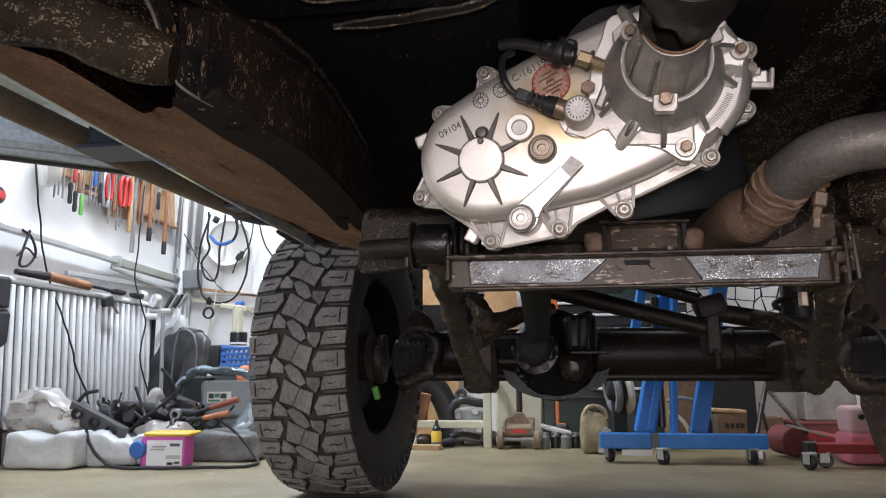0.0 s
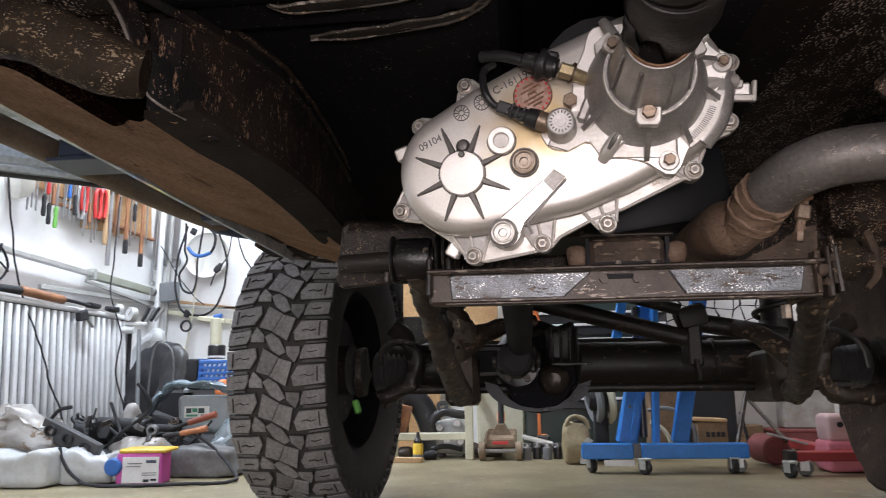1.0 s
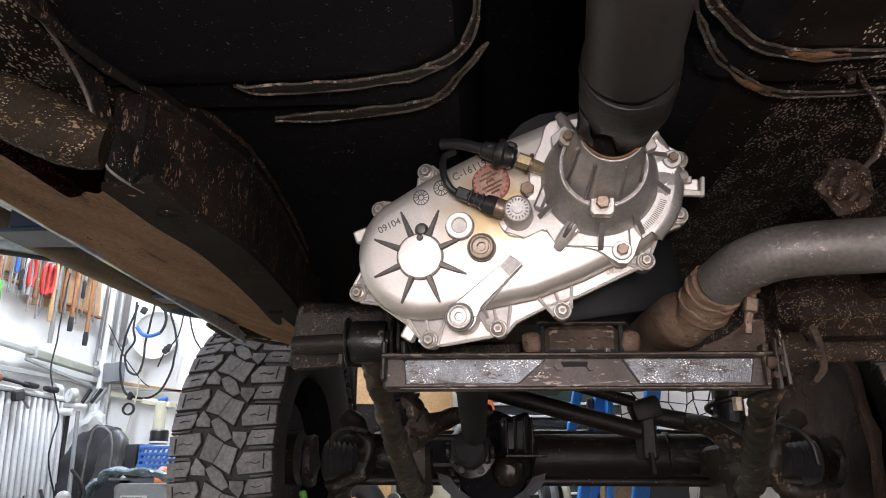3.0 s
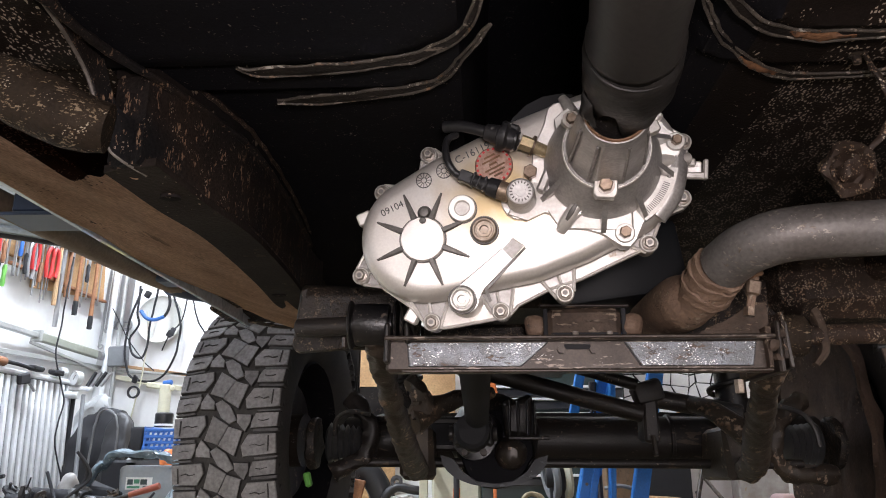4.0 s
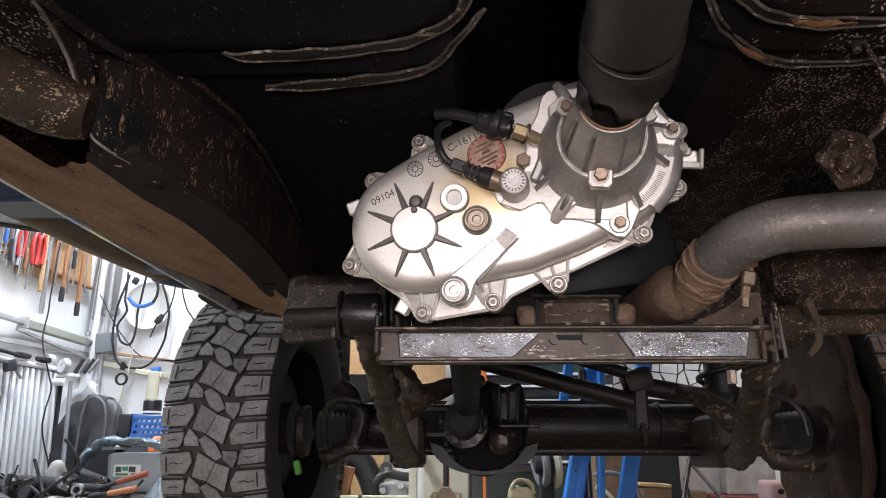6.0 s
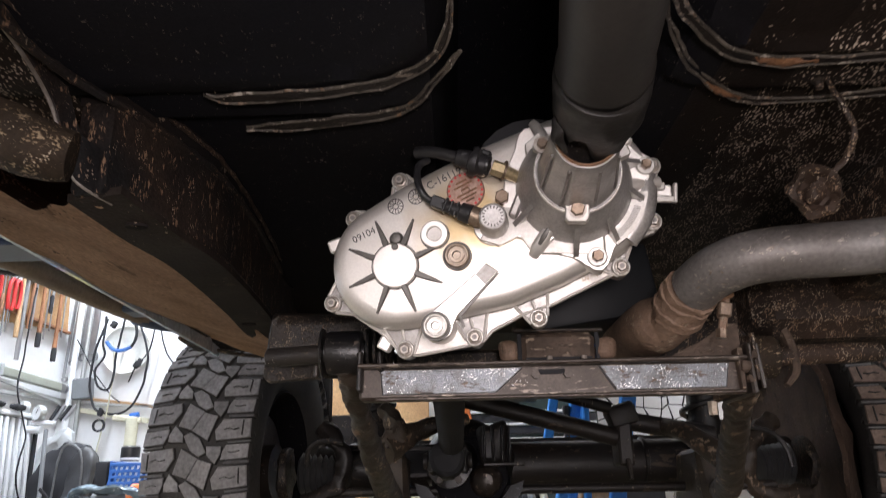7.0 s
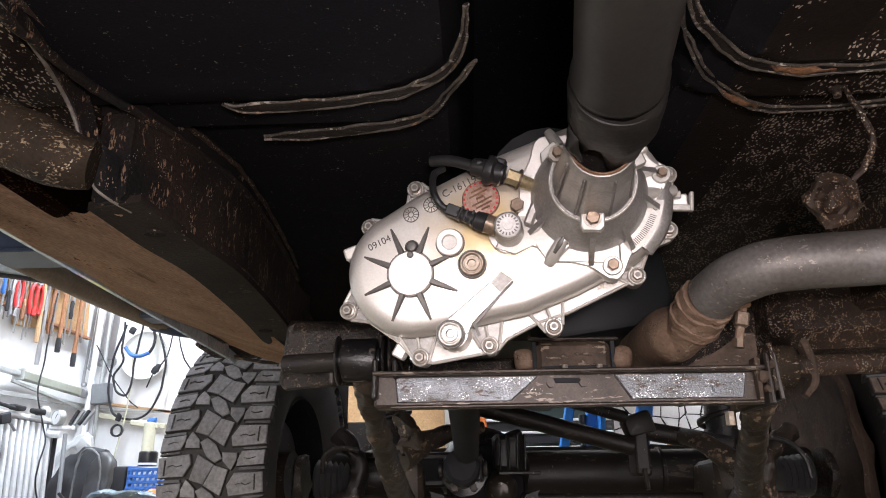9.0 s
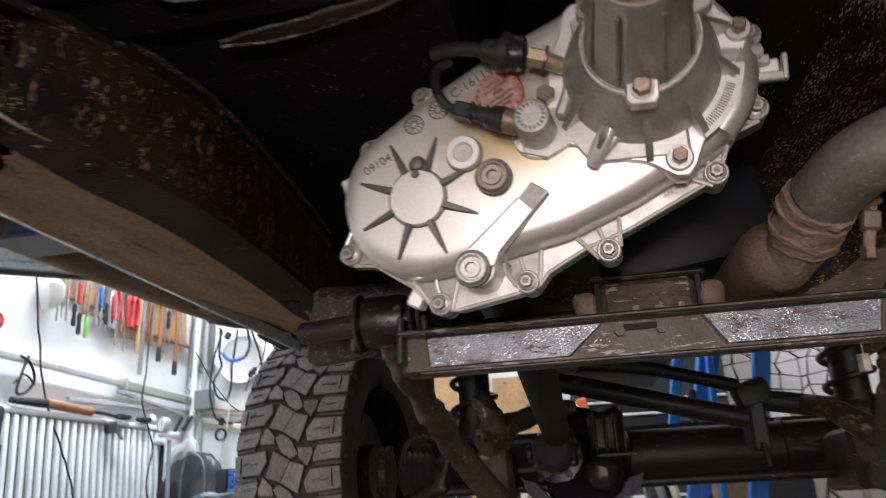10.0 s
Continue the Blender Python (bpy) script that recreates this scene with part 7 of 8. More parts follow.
part("carton", box(0.155, 0.10, 0.105, pose(-1.345, 2.575, 0.0535, 0, 0, 8), 0.003), MAGENTA, dbx)
part("label", box(0.126, 0.002, 0.088, pose(-1.331, 2.5235, 0.050, 0, 0, 8), 0.0005), WHITE, dbx, "white printed label")
for dx, dz, w, h, mt in ((0.035, 0.078, 0.035, 0.010, NAVY), (-0.02, 0.072, 0.05, 0.004, GREY_P), (-0.025, 0.062, 0.05, 0.003, GREY_P), (0.03, 0.040, 0.05, 0.003, GREY_P), (0.03, 0.033, 0.05, 0.003, GREY_P), (0.02, 0.014, 0.02, 0.009, DARK), (0.045, 0.017, 0.02, 0.007, DARK)):
    part("print_bar", box(w, 0.001, h, pose(-1.330 + dx, 2.5215 + dx * 0.14, dz, 0, 0, 8)), mt, dbx)
part("tub_lid", lumpy(box(0.17, 0.12, 0.014, pose(-1.335, 2.585, 0.1135, 0, 0, 8), 0.005), 0.004, 30), YELLOW, dbx, "yellow lid laid on top")
bt = thing("bottle", "white bottle lying behind its blue cap", "bottle")
part("body", rod((-1.427, 2.545, 0.060), (-1.46, 2.72, 0.060), 0.055, 20), PLASTIC_W, bt)
part("screw_cap", rod((-1.425, 2.50, 0.062), (-1.425, 2.545, 0.062), 0.030, 22), BLUE_L, bt, "round bright blue screw cap")
part("sleeve", box(0.02, 0.012, 0.05, pose(-1.412, 2.53, 0.028), 0.004), BLUE_L, bt)
solo("plastic_cover", soft_box(0.27, 0.20, 0.115, pose(-1.215, 2.80, 0), lambda x, y, z: (x * (1 - 0.12 * z), y, z - 0.25 * max(0, x) * (z > 0)), 7.0, 0.009, 8.3), GREY_DIRTY, "dusty grey moulded plastic cover on the floor", "cover")
sack("plastic_film", pose(-1.13, 2.98, 0.0), 0.34, 0.26, 0.20, BAG, "heap of bluish plastic film", "plastic film", 4.4, 0.075)
sack("rag", pose(-1.48, 2.78, 0.0), 0.26, 0.20, 0.15, SACK, "crumpled brown rag in the heap", "rag", 6.4, 0.04)
tote = thing("plastic_tote", "clear bluish plastic tote with green marking", "tote")
part("bin", lumpy(box(0.22, 0.16, 0.15, pose(-1.30, 3.02, 0.225), 0.02, seg=3), 0.012, 18), BAG, tote)
part("label", box(0.105, 0.002, 0.046, pose(-1.325, 2.9385, 0.232), 0.0005), LID, tote, "pale label with dark green print")
for dx, dz, w, h, mt in ((-0.034, 0.006, 0.022, 0.020, GREEN_D), (-0.008, 0.008, 0.022, 0.016, GREEN_P), (0.020, 0.006, 0.026, 0.020, GREEN_D), (-0.02, -0.013, 0.05, 0.008, GREEN_P), (0.028, -0.013, 0.02, 0.008, GREEN_D)):
    part("print_bar", box(w, 0.002, h, pose(-1.325 + dx, 2.9365, 0.232 + dz)), mt, tote)
part("tote_rim", lumpy(sweep([(-1.52, 2.93, 0.16), (-1.50, 2.93, 0.27), (-1.43, 2.93, 0.335), (-1.33, 2.93, 0.345), (-1.22, 2.93, 0.335), (-1.15, 2.93, 0.28), (-1.13, 2.93, 0.18)], 0.026, 12, 8, flat=0.5), 0.018, 25), FILM, tote, "crumpled film over the tote")
part("stand", slab(-1.42, 2.95, 0.0, -1.18, 3.10, 0.15, 0.01), GREY_P, tote)
for y0, x0, z0, x1, z1, mt, lb in ((2.76, -1.345, 0.175, -1.165, 0.230, GRIP_RED, "chisel with red-brown handle on the heap"), (2.74, -1.36, 0.150, -1.19, 0.178, GRIP_ORANGE, "chisel with worn orange handle on the heap")):
    c = thing("chisel", lb, "chisel")
    mx, mz = (x0 + x1) / 2 - 0.02, (z0 + z1) / 2 - 0.005
    part("handle", rod((mx, y0, mz), (x1, y0, z1), 0.0105, 12, 0.0125), mt, c)
    part("blade", rod((x0, y0, z0), (mx, y0, mz), 0.008, 8), DARK, c)
strut = thing("strut", "black shock strut lying on the heap", "strut")
part("tube", rod((-1.70, 2.86, 0.190), (-1.47, 2.82, 0.180), 0.030, 16), DARK, strut)
part("shaft", rod((-1.47, 2.82, 0.180), (-1.33, 2.79, 0.175), 0.014, 12), DARK, strut)
part("eye", ring(0.012, 0.022, -0.012, 0.012, 20), STEEL, strut, "", pose(-1.43, 2.785, 0.170, 90, 0, 0))
for x, y, z, sx, sy, sz, a in ((-1.74, 2.88, 0.11, 0.16, 0.12, 0.17, 20), (-1.58, 2.92, 0.10, 0.18, 0.14, 0.16, -15), (-1.40, 2.90, 0.075, 0.16, 0.12, 0.15, 30), (-1.62, 2.74, 0.06, 0.14, 0.12, 0.11, 10), (-1.50, 2.98, 0.12, 0.2, 0.12, 0.2, 0)):
    solo("engine_part", lumpy(box(sx, sy, sz, pose(x, y, z, 8, 14, a), 0.02, seg=2), 0.03, 16, x), DARK, "black scrap engine part in the heap", "engine part")
def scrap_piece(m, size, mat_, seed):
    """A broken casting: an irregular plate with a boss and a stub pipe."""
    t = thing("scrap_part", "broken dark engine part lying in the heap", "scrap")
    rn = random.Random(seed)
    outline = [(size * rn.uniform(0.55, 1.0) * math.cos(a), size * rn.uniform(0.4, 0.8) * math.sin(a)) for a in np.linspace(0, 2 * math.pi, 9)[:-1]]
    part("plate", lumpy(prism(outline, 0, size * 0.35, None, m, size * 0.08), size * 0.10, 25, seed), mat_, t)
    part("boss", lathe([(0, 0), (size * 0.30, 0), (size * 0.30, size * 0.2), (size * 0.18, size * 0.25), (size * 0.16, size * 0.08), (0, size * 0.08)], 14, m @ pose(size * 0.2, 0, size * 0.33)), mat_, t)
    part("stub", rod(m @ Vector((-size * 0.2, 0, size * 0.3)), m @ Vector((-size * 0.5, size * 0.2, size * 0.8)), size * 0.13, 10), mat_, t)


rnd = random.Random(23)
for k in range(16):
    x, z = -1.80 + 0.032 * k + rnd.uniform(-0.02, 0.02), rnd.uniform(0.10, 0.21)
    scrap_piece(pose(x, 2.80 + rnd.uniform(-0.05, 0.06), z, rnd.uniform(40, 110), rnd.uniform(-40, 40), rnd.uniform(0, 180)), rnd.uniform(0.028, 0.055), rnd.choice((DARK, CHAR, STEEL_BLACK, GREY_DIRTY, STEEL_BROWN)), k)
rnd = random.Random(11)
for k in range(7):
    x, y, z = rnd.uniform(-1.78, -1.36), rnd.uniform(2.72, 2.80), rnd.uniform(0.08, 0.14)
    pts = [(x, y, z)]
    for j in range(5):
        pts.append((pts[-1][0] + rnd.uniform(-0.05, 0.09), y + rnd.uniform(-0.03, 0.04), max(0.06, pts[-1][2] + rnd.uniform(-0.08, 0.09))))
    cable("wiring", pts, rnd.choice((0.003, 0.0045, 0.006)), DARK, "loop of black wiring in the heap", "wiring")
cable("cable", [(-1.62, 2.50, 0.13), (-1.60, 2.495, 0.08), (-1.54, 2.49, 0.02), (-1.44, 2.45, 0.008), (-1.20, 2.47, 0.008), (-1.02, 2.56, 0.008), (-1.05, 2.66, 0.03), (-1.17, 2.72, 0.12), (-1.25, 2.74, 0.16)], 0.006, DARK, "grey cable trailing over the floor")
seat = thing("seat_back", "black upholstered car seat back leaning at the wall", "seat")
def seat_shape(x, y, z):
    return x * (1 - 0.10 * max(0, z) ** 3), y + 0.25 * z * z, z + 0.05 * math.cos(3 * x)


part("cushion", soft_box(0.27, 0.11, 0.42, pose(-1.745, 3.36, 0.125, -8, 4, 0), seat_shape, 5.0, 0.020, 1.7), DARK, seat)
part("side_panel", soft_box(0.115, 0.05, 0.33, pose(-1.652, 3.305, 0.195, -8, 5, -12), seat_shape, 5.0, 0.012, 4.1), CHAR, seat, "worn charcoal side panel")
part("piping", lumpy(sweep([(-1.715, 3.265, 0.22), (-1.708, 3.27, 0.44), (-1.690, 3.275, 0.525), (-1.640, 3.275, 0.530), (-1.598, 3.265, 0.46), (-1.592, 3.26, 0.24)], 0.005, 8), 0.004, 30), GREY_DIRTY, seat, "scuffed grey piping")
part("base", box(0.28, 0.22, 0.14, pose(-1.75, 3.32, 0.07), 0.03), DARK, seat)
pole = thing("broom_handle", "grey metal pole leaning against the seat", "pole")
part("pole", rod((-1.675, 3.12, 0.10), (-1.76, 3.24, 0.60), 0.009, 10), GREY_P, pole)
sack("rag", pose(-1.70, 3.12, 0.15), 0.07, 0.05, 0.12, SACK, "pale pink rag at the foot of the pole", "rag", 2.2, 0.02)
solo("crate_stack", box(0.24, 0.20, 0.33, pose(-1.36, 3.22, 0.165), 0.01), GREY_P, "grey box under the blue crate", "box")
crate = thing("crate", "blue plastic crate with slotted sides", "crate")
part("floor_panel", slab(-1.387, 3.08, 0.332, -1.18, 3.30, 0.34), BLUE_L, crate)
for z in (0.345, 0.368, 0.391, 0.414, 0.440):
    part("slat", box(0.205, 0.006, 0.013, pose(-1.284, 3.08, z), 0.002), BLUE_L, crate)
for k in range(10):
    part("slat", box(0.010, 0.007, 0.112, pose(-1.383 + 0.022 * k, 3.081, 0.392, 0, 14, 0), 0.002), BLUE_L, crate)
part("side", slab(-1.392, 3.08, 0.335, -1.386, 3.30, 0.455, 0.002), BLUE_L, crate)
part("liner", slab(-1.375, 3.10, 0.342, -1.19, 3.29, 0.43), WHITE, crate, "white paper inside")
sack("rag", pose(-1.25, 3.02, 0.30), 0.07, 0.05, 0.07, ORANGE, "orange rag hanging from the crate", "rag", 7.2, 0.02)
solo("toolbox", lumpy(box(0.055, 0.14, 0.135, pose(-1.424, 3.15, 0.388), 0.012, seg=2), 0.008, 20), DARK, "dark plastic toolbox beside the crate", "toolbox")
solo("box_support", box(0.16, 0.20, 0.32, pose(-1.50, 3.22, 0.16), 0.01), DARK, "dark box under the toolbox", "box")
sack("cloth", pose(-1.90, 3.62, 0.0), 0.24, 0.16, 0.62, PLASTIC_W, "pale stained cloth hanging in the corner", "cloth", 9.1, 0.05)

# ---- under the north wall ----
bench = thing("bench_frame", "cream painted steel bench frame with worn paint", "frame")
part("rail", slab(-0.585, 3.38, 0.083, -0.25, 3.41, 0.116, 0.003), CREAM, bench)
part("post", slab(-0.262, 3.35, 0.0, -0.226, 3.386, 0.305, 0.003), CREAM, bench)
part("post", slab(-0.600, 3.38, 0.0, -0.570, 3.41, 0.305, 0.003), CREAM, bench)
part("rail", slab(-0.262, 3.36, 0.295, -0.226, 3.80, 0.325, 0.003), CREAM, bench)
eng = thing("engine_block", "grey-green aluminium engine block with black hoses", "engine")
part("block", lumpy(box(0.15, 0.16, 0.15, pose(-0.335, 3.53, 0.095), 0.025, seg=2), 0.02, 22), GALV, eng)
for dx, dz in ((-0.05, 0.03), (0.03, 0.05), (-0.02, -0.04), (0.045, -0.03)):
    part("fitting", rod((-0.335 + dx, 3.45, 0.105 + dz), (-0.335 + dx, 3.43, 0.105 + dz), 0.018, 12), STEEL, eng)
part("hose", sweep([(-0.41, 3.44, 0.10), (-0.42, 3.43, 0.16), (-0.37, 3.43, 0.205), (-0.30, 3.43, 0.195), (-0.25, 3.44, 0.19)], 0.020, 12), BLACK, eng, "black hose")
part("hose", sweep([(-0.42, 3.42, 0.04), (-0.36, 3.42, 0.055), (-0.28, 3.42, 0.04)], 0.012, 10), BLACK, eng)
part("flange_cap", ring(0.012, 0.028, 0, 0.02, 18), STEEL_BLACK, eng, "", pose(-0.37, 3.44, 0.225, 70, 0, 0))
tyr = thing("mudguard", "bent black rubber mudguard with brown panel", "mudguard")
part("panel", sweep([(-0.595, 3.50, 0.10), (-0.59, 3.50, 0.22), (-0.565, 3.50, 0.275), (-0.52, 3.50, 0.275), (-0.47, 3.50, 0.22), (-0.43, 3.50, 0.12), (-0.42, 3.50, 0.0)], 0.028, 12, 8, flat=2.0), BLACK, tyr)
part("brown_panel", lumpy(box(0.075, 0.02, 0.15, pose(-0.565, 3.44, 0.165, 0, 14, 0), 0.004), 0.006, 20), WOOD_D, tyr, "brown panel")
spray = thing("spray_can", "yellow spray can with black top", "can")
part("body", lathe([(0, 0), (0.022, 0), (0.023, 0.003), (0.023, 0.070), (0.018, 0.078), (0, 0.078)], 20, pose(-0.465, 3.29, 0.0)), YELLOW, spray)
part("top", lathe([(0.018, 0.076), (0.019, 0.090), (0.010, 0.10), (0.006, 0.125), (0, 0.126)], 16, pose(-0.465, 3.29, 0.0)), BLACK, spray, "black nozzle")
part("label", lathe([(0.0234, 0.020), (0.0236, 0.021), (0.0236, 0.030), (0.0234, 0.031)], 20, pose(-0.465, 3.29, 0.0)), GREY_P, spray)
solo("wood_offcut", box(0.16, 0.035, 0.022, pose(-0.52, 3.25, 0.011, 0, 0, -8), 0.002), WOOD, "raw wood offcut lying on the floor", "wood")
for x, y, r in ((-0.54, 3.42, 0.035), (-0.50, 3.46, 0.03), (-0.42, 3.36, 0.026), (-0.24, 3.50, 0.04), (-0.15, 3.52, 0.04)):
    sack("scrap", pose(x, y, 0.0, 0, 0, x * 900), r * 3, r * 2.2, r * 1.6, ARM if r > 0.03 else DARK, "small heap of dark scrap on the floor", "scrap", x, 0.012)
tj = thing("trolley_jack", "dusty brown trolley jack with steel wheels", "jack")
part("chassis", lumpy(box(0.14, 0.26, 0.045, pose(-0.105, 3.46, 0.085, 6, 0, 0), 0.008), 0.005, 20), JACK, tj)
part("saddle", prism([(-0.05, 0.0), (0.05, 0.0), (0.018, 0.05), (-0.018, 0.05)], -0.03, 0.03, None, pose(-0.105, 3.44, 0.10, 90, 0, 0), 0.004), JACK, tj)
for x in (-0.185, -0.025):
    w_ = part("wheel", lathe([(0, -0.014), (0.036, -0.014), (0.040, -0.010), (0.040, 0.010), (0.036, 0.014), (0, 0.014)], 22, pose(x, 3.32, 0.040, 0, 90, 0)), JACK, tj)
    part("hub_cap", lathe([(0, 0), (0.014, 0), (0.012, 0.004), (0, 0.005)], 14, pose(x + (0.014 if x > -0.1 else -0.014), 3.32, 0.040, 0, 90 if x > -0.1 else -90, 0)), STEEL, w_)
for s_ in (-1, 1):
    part("side_frame", prism([(-0.13, -0.012), (0.12, -0.030), (0.135, 0.0), (0.10, 0.028), (0.0, 0.036), (-0.12, 0.028)], -0.004, 0.004, None, pose(-0.105 + 0.062 * s_, 3.45, 0.082, 90, 0, 90), 0.001), JACK, tj, "dusty side plate of the jack")
part("wheel_shaft", rod((-0.185, 3.32, 0.040), (-0.025, 3.32, 0.040), 0.008, 10), STEEL, tj)
part("handle", rod((-0.105, 3.50, 0.12), (-0.105, 3.58, 0.50), 0.014, 12), BLACK, tj)
part("handle_band", rod((-0.105, 3.512, 0.155), (-0.105, 3.525, 0.20), 0.0165, 12), ORANGE, tj, "orange band")
part("red_label", box(0.07, 0.004, 0.014, pose(-0.105, 3.322, 0.075), 0.001), RED, tj)
cab = thing("steel_cabinet", "cream steel cabinet with two doors", "cabinet")
part("body", slab(-0.235, 3.80, 0.0, 0.005, 3.94, 0.42, 0.004), CREAM, cab)
part("door", slab(-0.228, 3.785, 0.02, -0.118, 3.80, 0.41, 0.004), CREAM, cab)
part("door", slab(-0.112, 3.785, 0.02, -0.002, 3.80, 0.41, 0.004), CREAM, cab)
dc = thing("tool_cabinet", "black tool cabinet with pale drawer trims", "cabinet")
part("body", slab(0.01, 3.72, 0.02, 0.72, 3.94, 1.0, 0.006), GREEN_D, dc)
for z in (0.255, 0.475, 0.505, 0.615, 0.675):
    part("drawer", slab(0.02, 3.705, z - 0.050, 0.71, 3.722, z - 0.016, 0.003), BLACK, dc)
    part("trim", slab(0.02, 3.700, z - 0.008, 0.71, 3.722, z + 0.004, 0.002), WHITE, dc, "pale trim strip")
part("grey_trim", slab(0.02, 3.698, 0.520, 0.71, 3.720, 0.548, 0.003), GALV, dc)
for s in (0, 1):
    part("foot", slab(0.03 + 0.62 * s, 3.73, 0.0, 0.07 + 0.62 * s, 3.93, 0.02), BLACK, dc)
ob = thing("grease_lever", "orange-red pump lever with a hook foot", "lever")
part("lever", box(0.016, 0.012, 0.17, pose(0.072, 3.60, 0.170), 0.003), ORANGE, ob)
part("hook", box(0.045, 0.012, 0.012, pose(0.086, 3.60, 0.088), 0.003), ORANGE, ob)
part("base", box(0.06, 0.08, 0.09, pose(0.09, 3.62, 0.045), 0.01), BLACK, ob)
solo("red_tag", box(0.05, 0.02, 0.08, pose(0.065, 3.64, 0.655, 0, -12, 0), 0.006), ORANGE, "orange-red plastic tag on the cabinet", "tag")
jc = thing("jerry_can", "dirty beige plastic jerry can standing on the floor", "canister")
def jerry_shape(x, y, z):
    return x * (1 - 0.10 * max(0, z)), y, z - 0.22 * max(0, x - 0.2) * (z > 0.3)


part("body", soft_box(0.108, 0.14, 0.168, pose(0.215, 3.20, 0), jerry_shape, 7.0, 0.008, 2.2), JERRY, jc)
part("handle", lumpy(sweep([(0.176, 3.15, 0.150), (0.182, 3.15, 0.178), (0.205, 3.15, 0.190), (0.238, 3.15, 0.186), (0.258, 3.15, 0.166), (0.262, 3.15, 0.140)], 0.012, 12, 6, flat=0.8), 0.003, 40), JERRY, jc, "moulded beige handle")
part("screw_cap", lathe([(0, 0), (0.015, 0), (0.015, 0.014), (0.012, 0.017), (0, 0.017)], 16, pose(0.222, 3.20, 0.158)), DARK, jc, "dark screw cap under the handle")
part("label", lumpy(lumpy(prism([(-0.022, -0.058), (0.030, -0.060), (0.034, -0.020), (0.026, 0.010), (0.032, 0.034), (0.014, 0.046), (0.002, 0.036), (-0.010, 0.020), (-0.018, -0.010)], 0, 0.004, None, pose(0.244, 3.122, 0.064, 90, 0, 0)), 0.004, 60), 0.003, 130), PAPER, jc, "torn white label with dark blotches")
for k in range(4):
    cn = thing("small_jar", "small dark jar with grey lid on the floor", "jar")
    part("body", lathe([(0, 0), (0.020, 0), (0.021, 0.05), (0.016, 0.056), (0, 0.056)], 14, pose(0.01 + 0.045 * k, 3.36 + 0.03 * (k % 2), 0)), BLACK if k % 2 else GREY_P, cn)
    part("lid", lathe([(0, 0.055), (0.017, 0.055), (0.017, 0.068), (0, 0.068)], 14, pose(0.01 + 0.045 * k, 3.36 + 0.03 * (k % 2), 0)), STEEL, cn)
solo("parts_tray", box(0.14, 0.08, 0.02, pose(0.06, 3.44, 0.075, 0, 14, 0), 0.004), GALV, "grey metal tray propped on jars", "tray")


# blue engine hoist
def caster(parent, x, y, top, turn):
    c = part("caster", lathe([(0, -0.011), (0.024, -0.011), (0.027, -0.007), (0.027, 0.007), (0.024, 0.011), (0, 0.011)], 22, pose(x, y, 0.027, 0, 90, turn)), BLACK, parent, "black wheel in a bright fork")
    f = bmesh.new()
    for s in (-1, 1):
        box(0.003, 0.030, 0.040, pose(x, y, 0.038, 0, 0, turn) @ pose(0.014 * s, 0, 0), 0.001, f)
    box(0.034, 0.036, 0.006, pose(x, y, top - 0.004, 0, 0, turn), 0.001, f)
    part("fork", f, GALV, parent)


hoist = thing("engine_hoist", "blue painted folding engine hoist on casters", "hoist")
part("leg", slab(0.212, 2.83, 0.051, 0.396, 2.885, 0.106, 0.004), BLUE, hoist)
part("leg", slab(0.425, 2.82, 0.053, 0.802, 2.875, 0.106, 0.004), BLUE, hoist)
part("leg_end", slab(0.396, 2.835, 0.055, 0.425, 2.880, 0.104), BLACK, hoist)
part("mast", box(0.074, 0.07, 0.86, pose(0.483, 2.98, 0.515, 0, 12.5, 0), 0.005), BLUE, hoist)
part("mast_rib", box(0.026, 0.012, 0.84, pose(0.500, 2.940, 0.520, 0, 12.5, 0), 0.002), BLUE, hoist, "welded strip on the mast")
part("mast_strut", box(0.036, 0.03, 0.62, pose(0.399, 2.93, 0.640, 0, 11.5, 0), 0.004), BLUE, hoist)
part("mast_stay", box(0.023, 0.05, 0.80, pose(0.512, 2.91, 0.500, 0, 3, 0), 0.004), BLUE, hoist)
part("mast_brace", box(0.060, 0.05, 0.86, pose(0.686, 3.03, 0.515, 0, 11.3, 0), 0.004), BLUE, hoist)
part("boom", box(0.52, 0.06, 0.07, pose(0.66, 3.0, 0.955), 0.005), BLUE, hoist)
part("label", box(0.11, 0.002, 0.022, pose(0.345, 2.845, 0.036, 0, 0, 0), 0.0005), WHITE, hoist, "torn white label hanging under the leg")
part("ram", rod((0.455, 2.96, 0.12), (0.452, 2.96, 0.62), 0.016, 14), BLACK, hoist)
for x in (0.330, 0.352):
    part("bolt", prism(ngon(0.010, 6), 0, 0.008, None, pose(x, 2.84, 0.088, 90, 0, 0)), BOLT, hoist)
part("hole", lathe([(0, 0), (0.006, 0), (0.006, 0.002), (0, 0.002)], 12, pose(0.408, 2.943, 0.235, 90, 0, 0)), BLACK, hoist)
for x, y, a in ((0.248, 2.87, 20), (0.430, 2.80, 35), (0.745, 2.83, 10), (0.775, 2.87, 80)):
    caster(hoist, x, y, 0.058, a)
reel = thing("hose_reel", "olive hose coil hanging behind the hoist", "hose")
for dx in (0.0, 0.05):
    part("coil", lathe([(0.075, -0.012), (0.10, -0.014), (0.11, 0), (0.10, 0.014), (0.075, 0.012), (0.075, -0.012)], 30, pose(0.305 + dx, 3.30, 0.26, 0, 82, 12)), CREAM if dx else GREY_P, reel)
part("hub", rod((0.29, 3.30, 0.26), (0.37, 3.28, 0.25), 0.05, 18), DARK, reel)
part("stand", slab(0.30, 3.27, 0.0, 0.36, 3.33, 0.22, 0.006), DARK, reel)
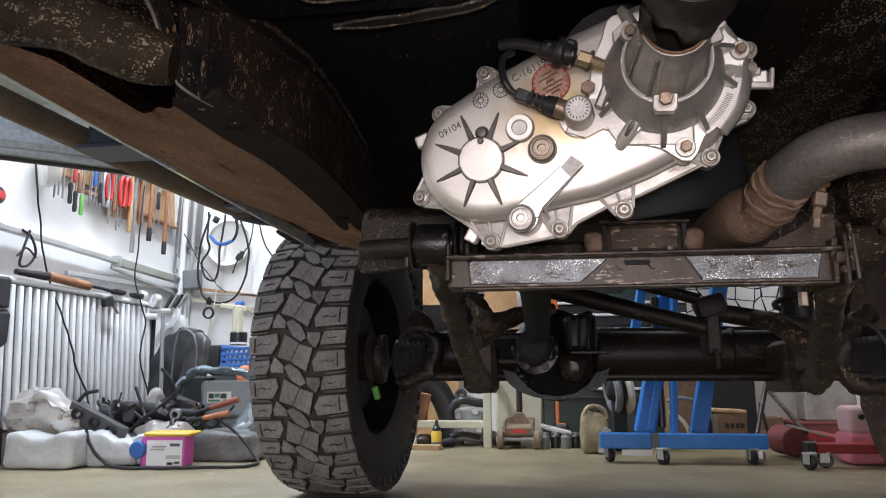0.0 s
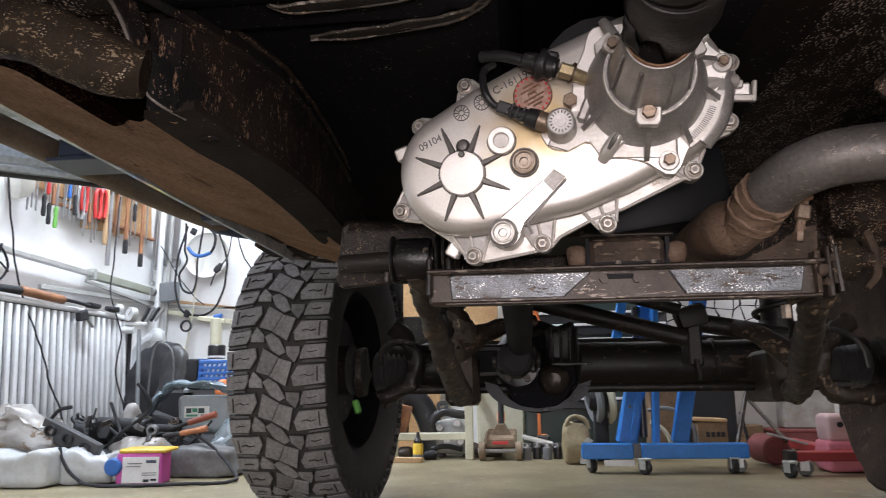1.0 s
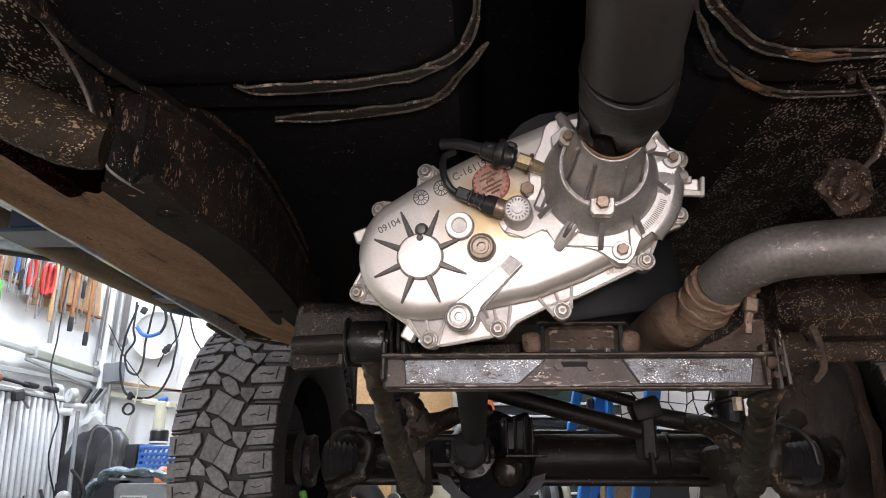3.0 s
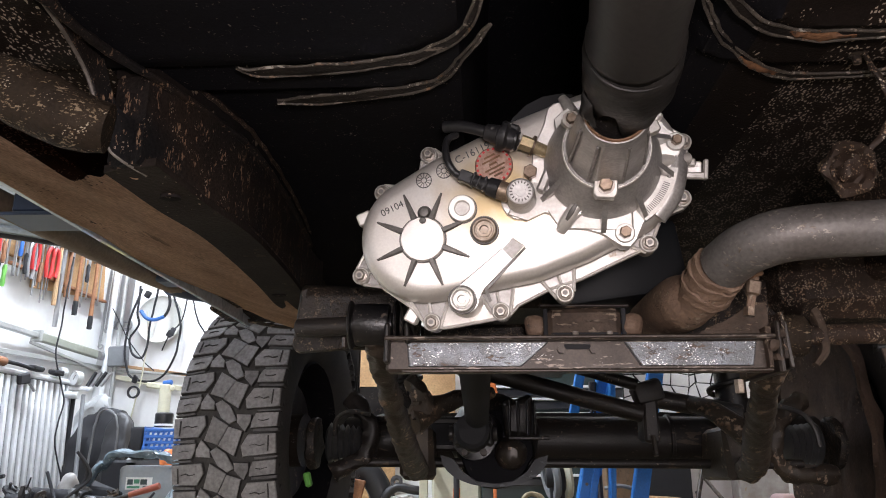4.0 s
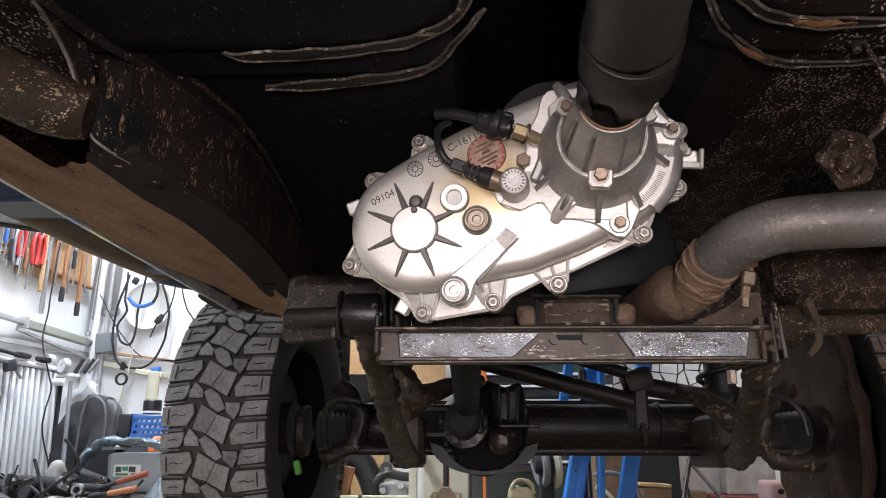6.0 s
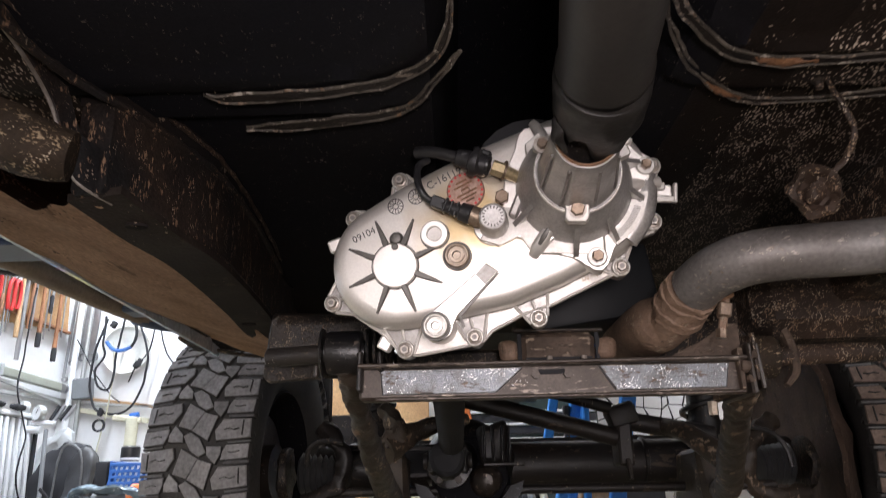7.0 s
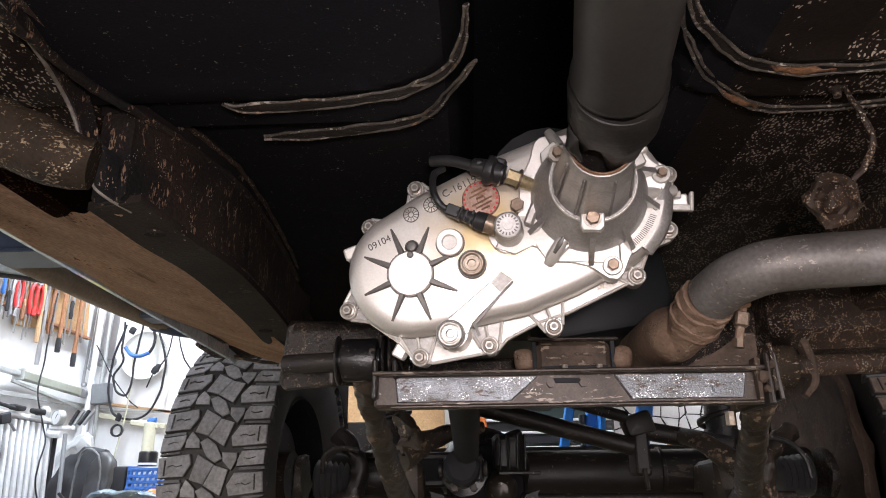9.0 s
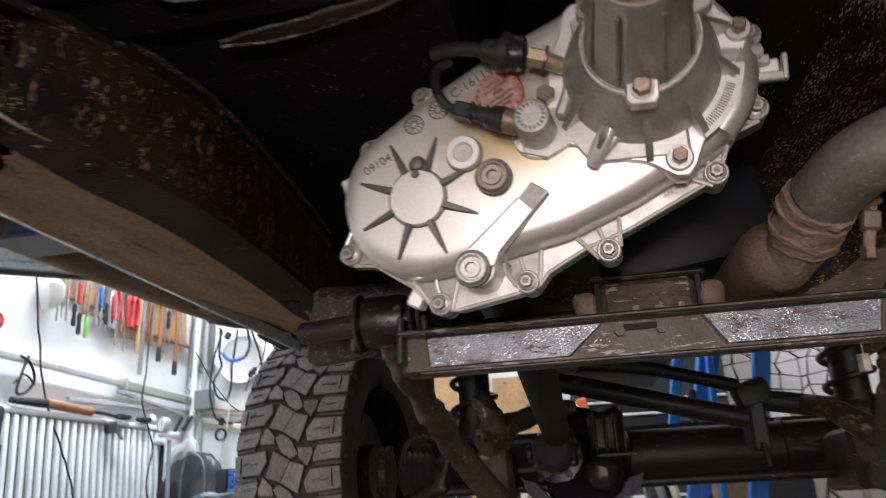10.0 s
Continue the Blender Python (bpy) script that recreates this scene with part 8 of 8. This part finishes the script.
cable("hose", [(0.50, 3.10, 0.215), (0.56, 3.08, 0.225), (0.62, 3.07, 0.205), (0.665, 3.07, 0.15), (0.675, 3.07, 0.06)], 0.008, GREY_P, "grey air hose bent behind the hoist", "hose")
cable("hose", [(0.51, 3.12, 0.17), (0.55, 3.11, 0.145), (0.58, 3.11, 0.10), (0.585, 3.11, 0.03)], 0.008, CREAM, "pale air hose bent behind the hoist", "hose")
solo("cardboard_box", box(0.13, 0.16, 0.30, pose(0.625, 3.50, 0.15), 0.004), CARD_D, "brown cardboard box standing by the cabinet", "box")
tb = thing("wooden_toolbox", "yellowish toolbox with black printed bars", "toolbox")
part("box_body", box(0.13, 0.10, 0.10, pose(0.815, 3.44, 0.105), 0.005), CARD_D, tb)
part("lid", box(0.14, 0.11, 0.015, pose(0.81, 3.44, 0.162, 0, 3, 0), 0.003), WOOD, tb)
for dx in (-0.03, -0.008, 0.014, 0.034):
    part("print_bar", box(0.015, 0.002, 0.020, pose(0.825 + dx, 3.389, 0.10)), DARK, tb)
part("shelf", slab(0.74, 3.40, 0.0, 0.89, 3.50, 0.055, 0.004), DARK, tb)
shovel = thing("leaning_rods", "brown steel rods leaning together", "rods")
part("rod", rod((0.818, 3.10, 0.0), (0.935, 3.25, 0.30), 0.010, 10), STEEL_BROWN, shovel)
part("rod", rod((0.985, 2.98, 0.10), (0.925, 3.26, 0.27), 0.008, 10), STEEL_BROWN, shovel)
part("rod", rod((0.93, 3.24, 0.02), (0.90, 3.25, 0.20), 0.007, 10), DARK, shovel)
solo("dark_shelf", slab(0.74, 3.75, 0.0, 1.02, 3.94, 0.58, 0.005), DARK, "dark cupboard in the shade", "cupboard")
solo("paper_carton", slab(1.02, 3.72, 0.0, 1.13, 3.82, 0.12, 0.004), CARD_D, "small brown carton on the floor", "carton")
rc = thing("red_crate", "dark red crate under the cartons", "crate")
part("body", slab(1.17, 3.70, 0.0, 1.50, 3.90, 0.098, 0.006), RED_OLD, rc)
part("rim", slab(1.165, 3.695, 0.085, 1.505, 3.905, 0.10, 0.004), RED_OLD, rc)
solo("white_panel", box(0.235, 0.12, 0.20, pose(1.355, 3.80, 0.20), 0.008), SACK, "yellowed white appliance panel on the red crate", "panel")
rcn = thing("red_can", "red round can lying with pale lid", "can")
part("body", rod((0.965, 3.03, 0.062), (0.935, 3.16, 0.066), 0.056, 22), RED_OLD, rcn)
part("lid", box(0.14, 0.05, 0.008, pose(0.995, 3.00, 0.108, 0, 16, 0), 0.002), PLASTIC_W, rcn, "bent pale lid")
part("seam", lathe([(0.0565, 0), (0.058, 0.002), (0.0565, 0.004)], 24, along((0.9645, 3.032, 0.062), (0.935, 3.16, 0.066))), RED_OLD, rcn)
rtr = thing("red_trolley", "red steel trolley frame on casters", "trolley")
part("beam", slab(0.935, 2.74, 0.050, 1.16, 2.79, 0.083, 0.004), RED_DEEP, rtr)
part("beam_end", slab(0.905, 2.735, 0.052, 0.935, 2.795, 0.086, 0.003), BLACK, rtr)
part("cross_beam", slab(1.10, 2.79, 0.050, 1.16, 3.4, 0.083, 0.004), RED_DEEP, rtr)
caster(rtr, 0.895, 2.70, 0.056, 25)
caster(rtr, 0.965, 2.76, 0.056, 70)
caster(rtr, 1.13, 3.30, 0.052, 0)
pk = thing("pink_canister", "pink plastic canister with pale upper half", "canister")
part("body", lumpy(box(0.15, 0.14, 0.11, pose(1.150, 2.90, 0.057), 0.018, seg=3), 0.003, 16), PINK, pk)
part("upper", lumpy(box(0.11, 0.12, 0.10, pose(1.140, 2.90, 0.155), 0.018, seg=3), 0.003, 16), plain("pale_pink_plastic", (0.75, 0.52, 0.52), 0.45), pk, "translucent pale pink upper half")
part("cap", rod((1.125, 2.838, 0.168), (1.125, 2.828, 0.168), 0.010, 14), DARK, pk)
# panel with an irregular white patchwork, and a small sign
mp = thing("patchwork_panel", "dark panel with irregular white patches", "panel")
part("panel", slab(0.73, 3.90, 0.58, 1.28, 3.93, 0.95, 0.003), DARK, mp)
rnd = random.Random(4)
knots = [[Vector((0.745 + 0.066 * i + rnd.uniform(-0.022, 0.022) * (0 < i < 8), 0.585 + 0.060 * j + rnd.uniform(-0.020, 0.020) * (0 < j < 6))) for i in range(9)] for j in range(7)]
for j in range(6):
    for i in range(8):
        q = [knots[j][i], knots[j][i + 1], knots[j + 1][i + 1], knots[j + 1][i]]
        c = sum(q, Vector((0, 0))) / 4
        q = [c + (v - c) * (1 - 0.0045 / max(0.01, (v - c).length)) for v in q]
        for tri in (((q[0], q[1], q[2], q[3]),) if rnd.random() < 0.6 else ((q[0], q[1], q[2] * 0.97 + q[0] * 0.03), (q[0] * 0.93 + q[2] * 0.07, q[2], q[3]))):
            part("patch", prism([(v.x, v.y) for v in tri], 0, 0.006, None, pose(0, 3.90, 0, 90, 0, 0)), WHITE, mp)
sg = thing("sign_strip", "white strip with an orange block on the shelf edge", "sign")
part("strip", box(0.25, 0.006, 0.026, pose(0.97, 3.60, 0.548, 0, 5, 0), 0.001), WHITE, sg)
part("orange_block", box(0.05, 0.007, 0.026, pose(0.96, 3.599, 0.549, 0, 5, 0), 0.001), WOOD, sg)
part("bracket", slab(0.845, 3.60, 0.55, 0.855, 3.95, 0.56), DARK, sg)
for x0, x1, z0, z1, lb in ((-0.70, -0.43, 0.62, 0.95, "plywood sheet standing behind the wheel"), (-0.37, -0.12, 0.50, 0.85, "plywood sheet standing on the cabinet")):
    solo("plywood_sheet", slab(x0, 3.88, z0 - 0.62, x1, 3.895, z1, 0.002) if x0 < -0.4 else slab(x0, 3.86, 0.42, x1, 3.875, z1, 0.002), CARD, lb, "plywood")
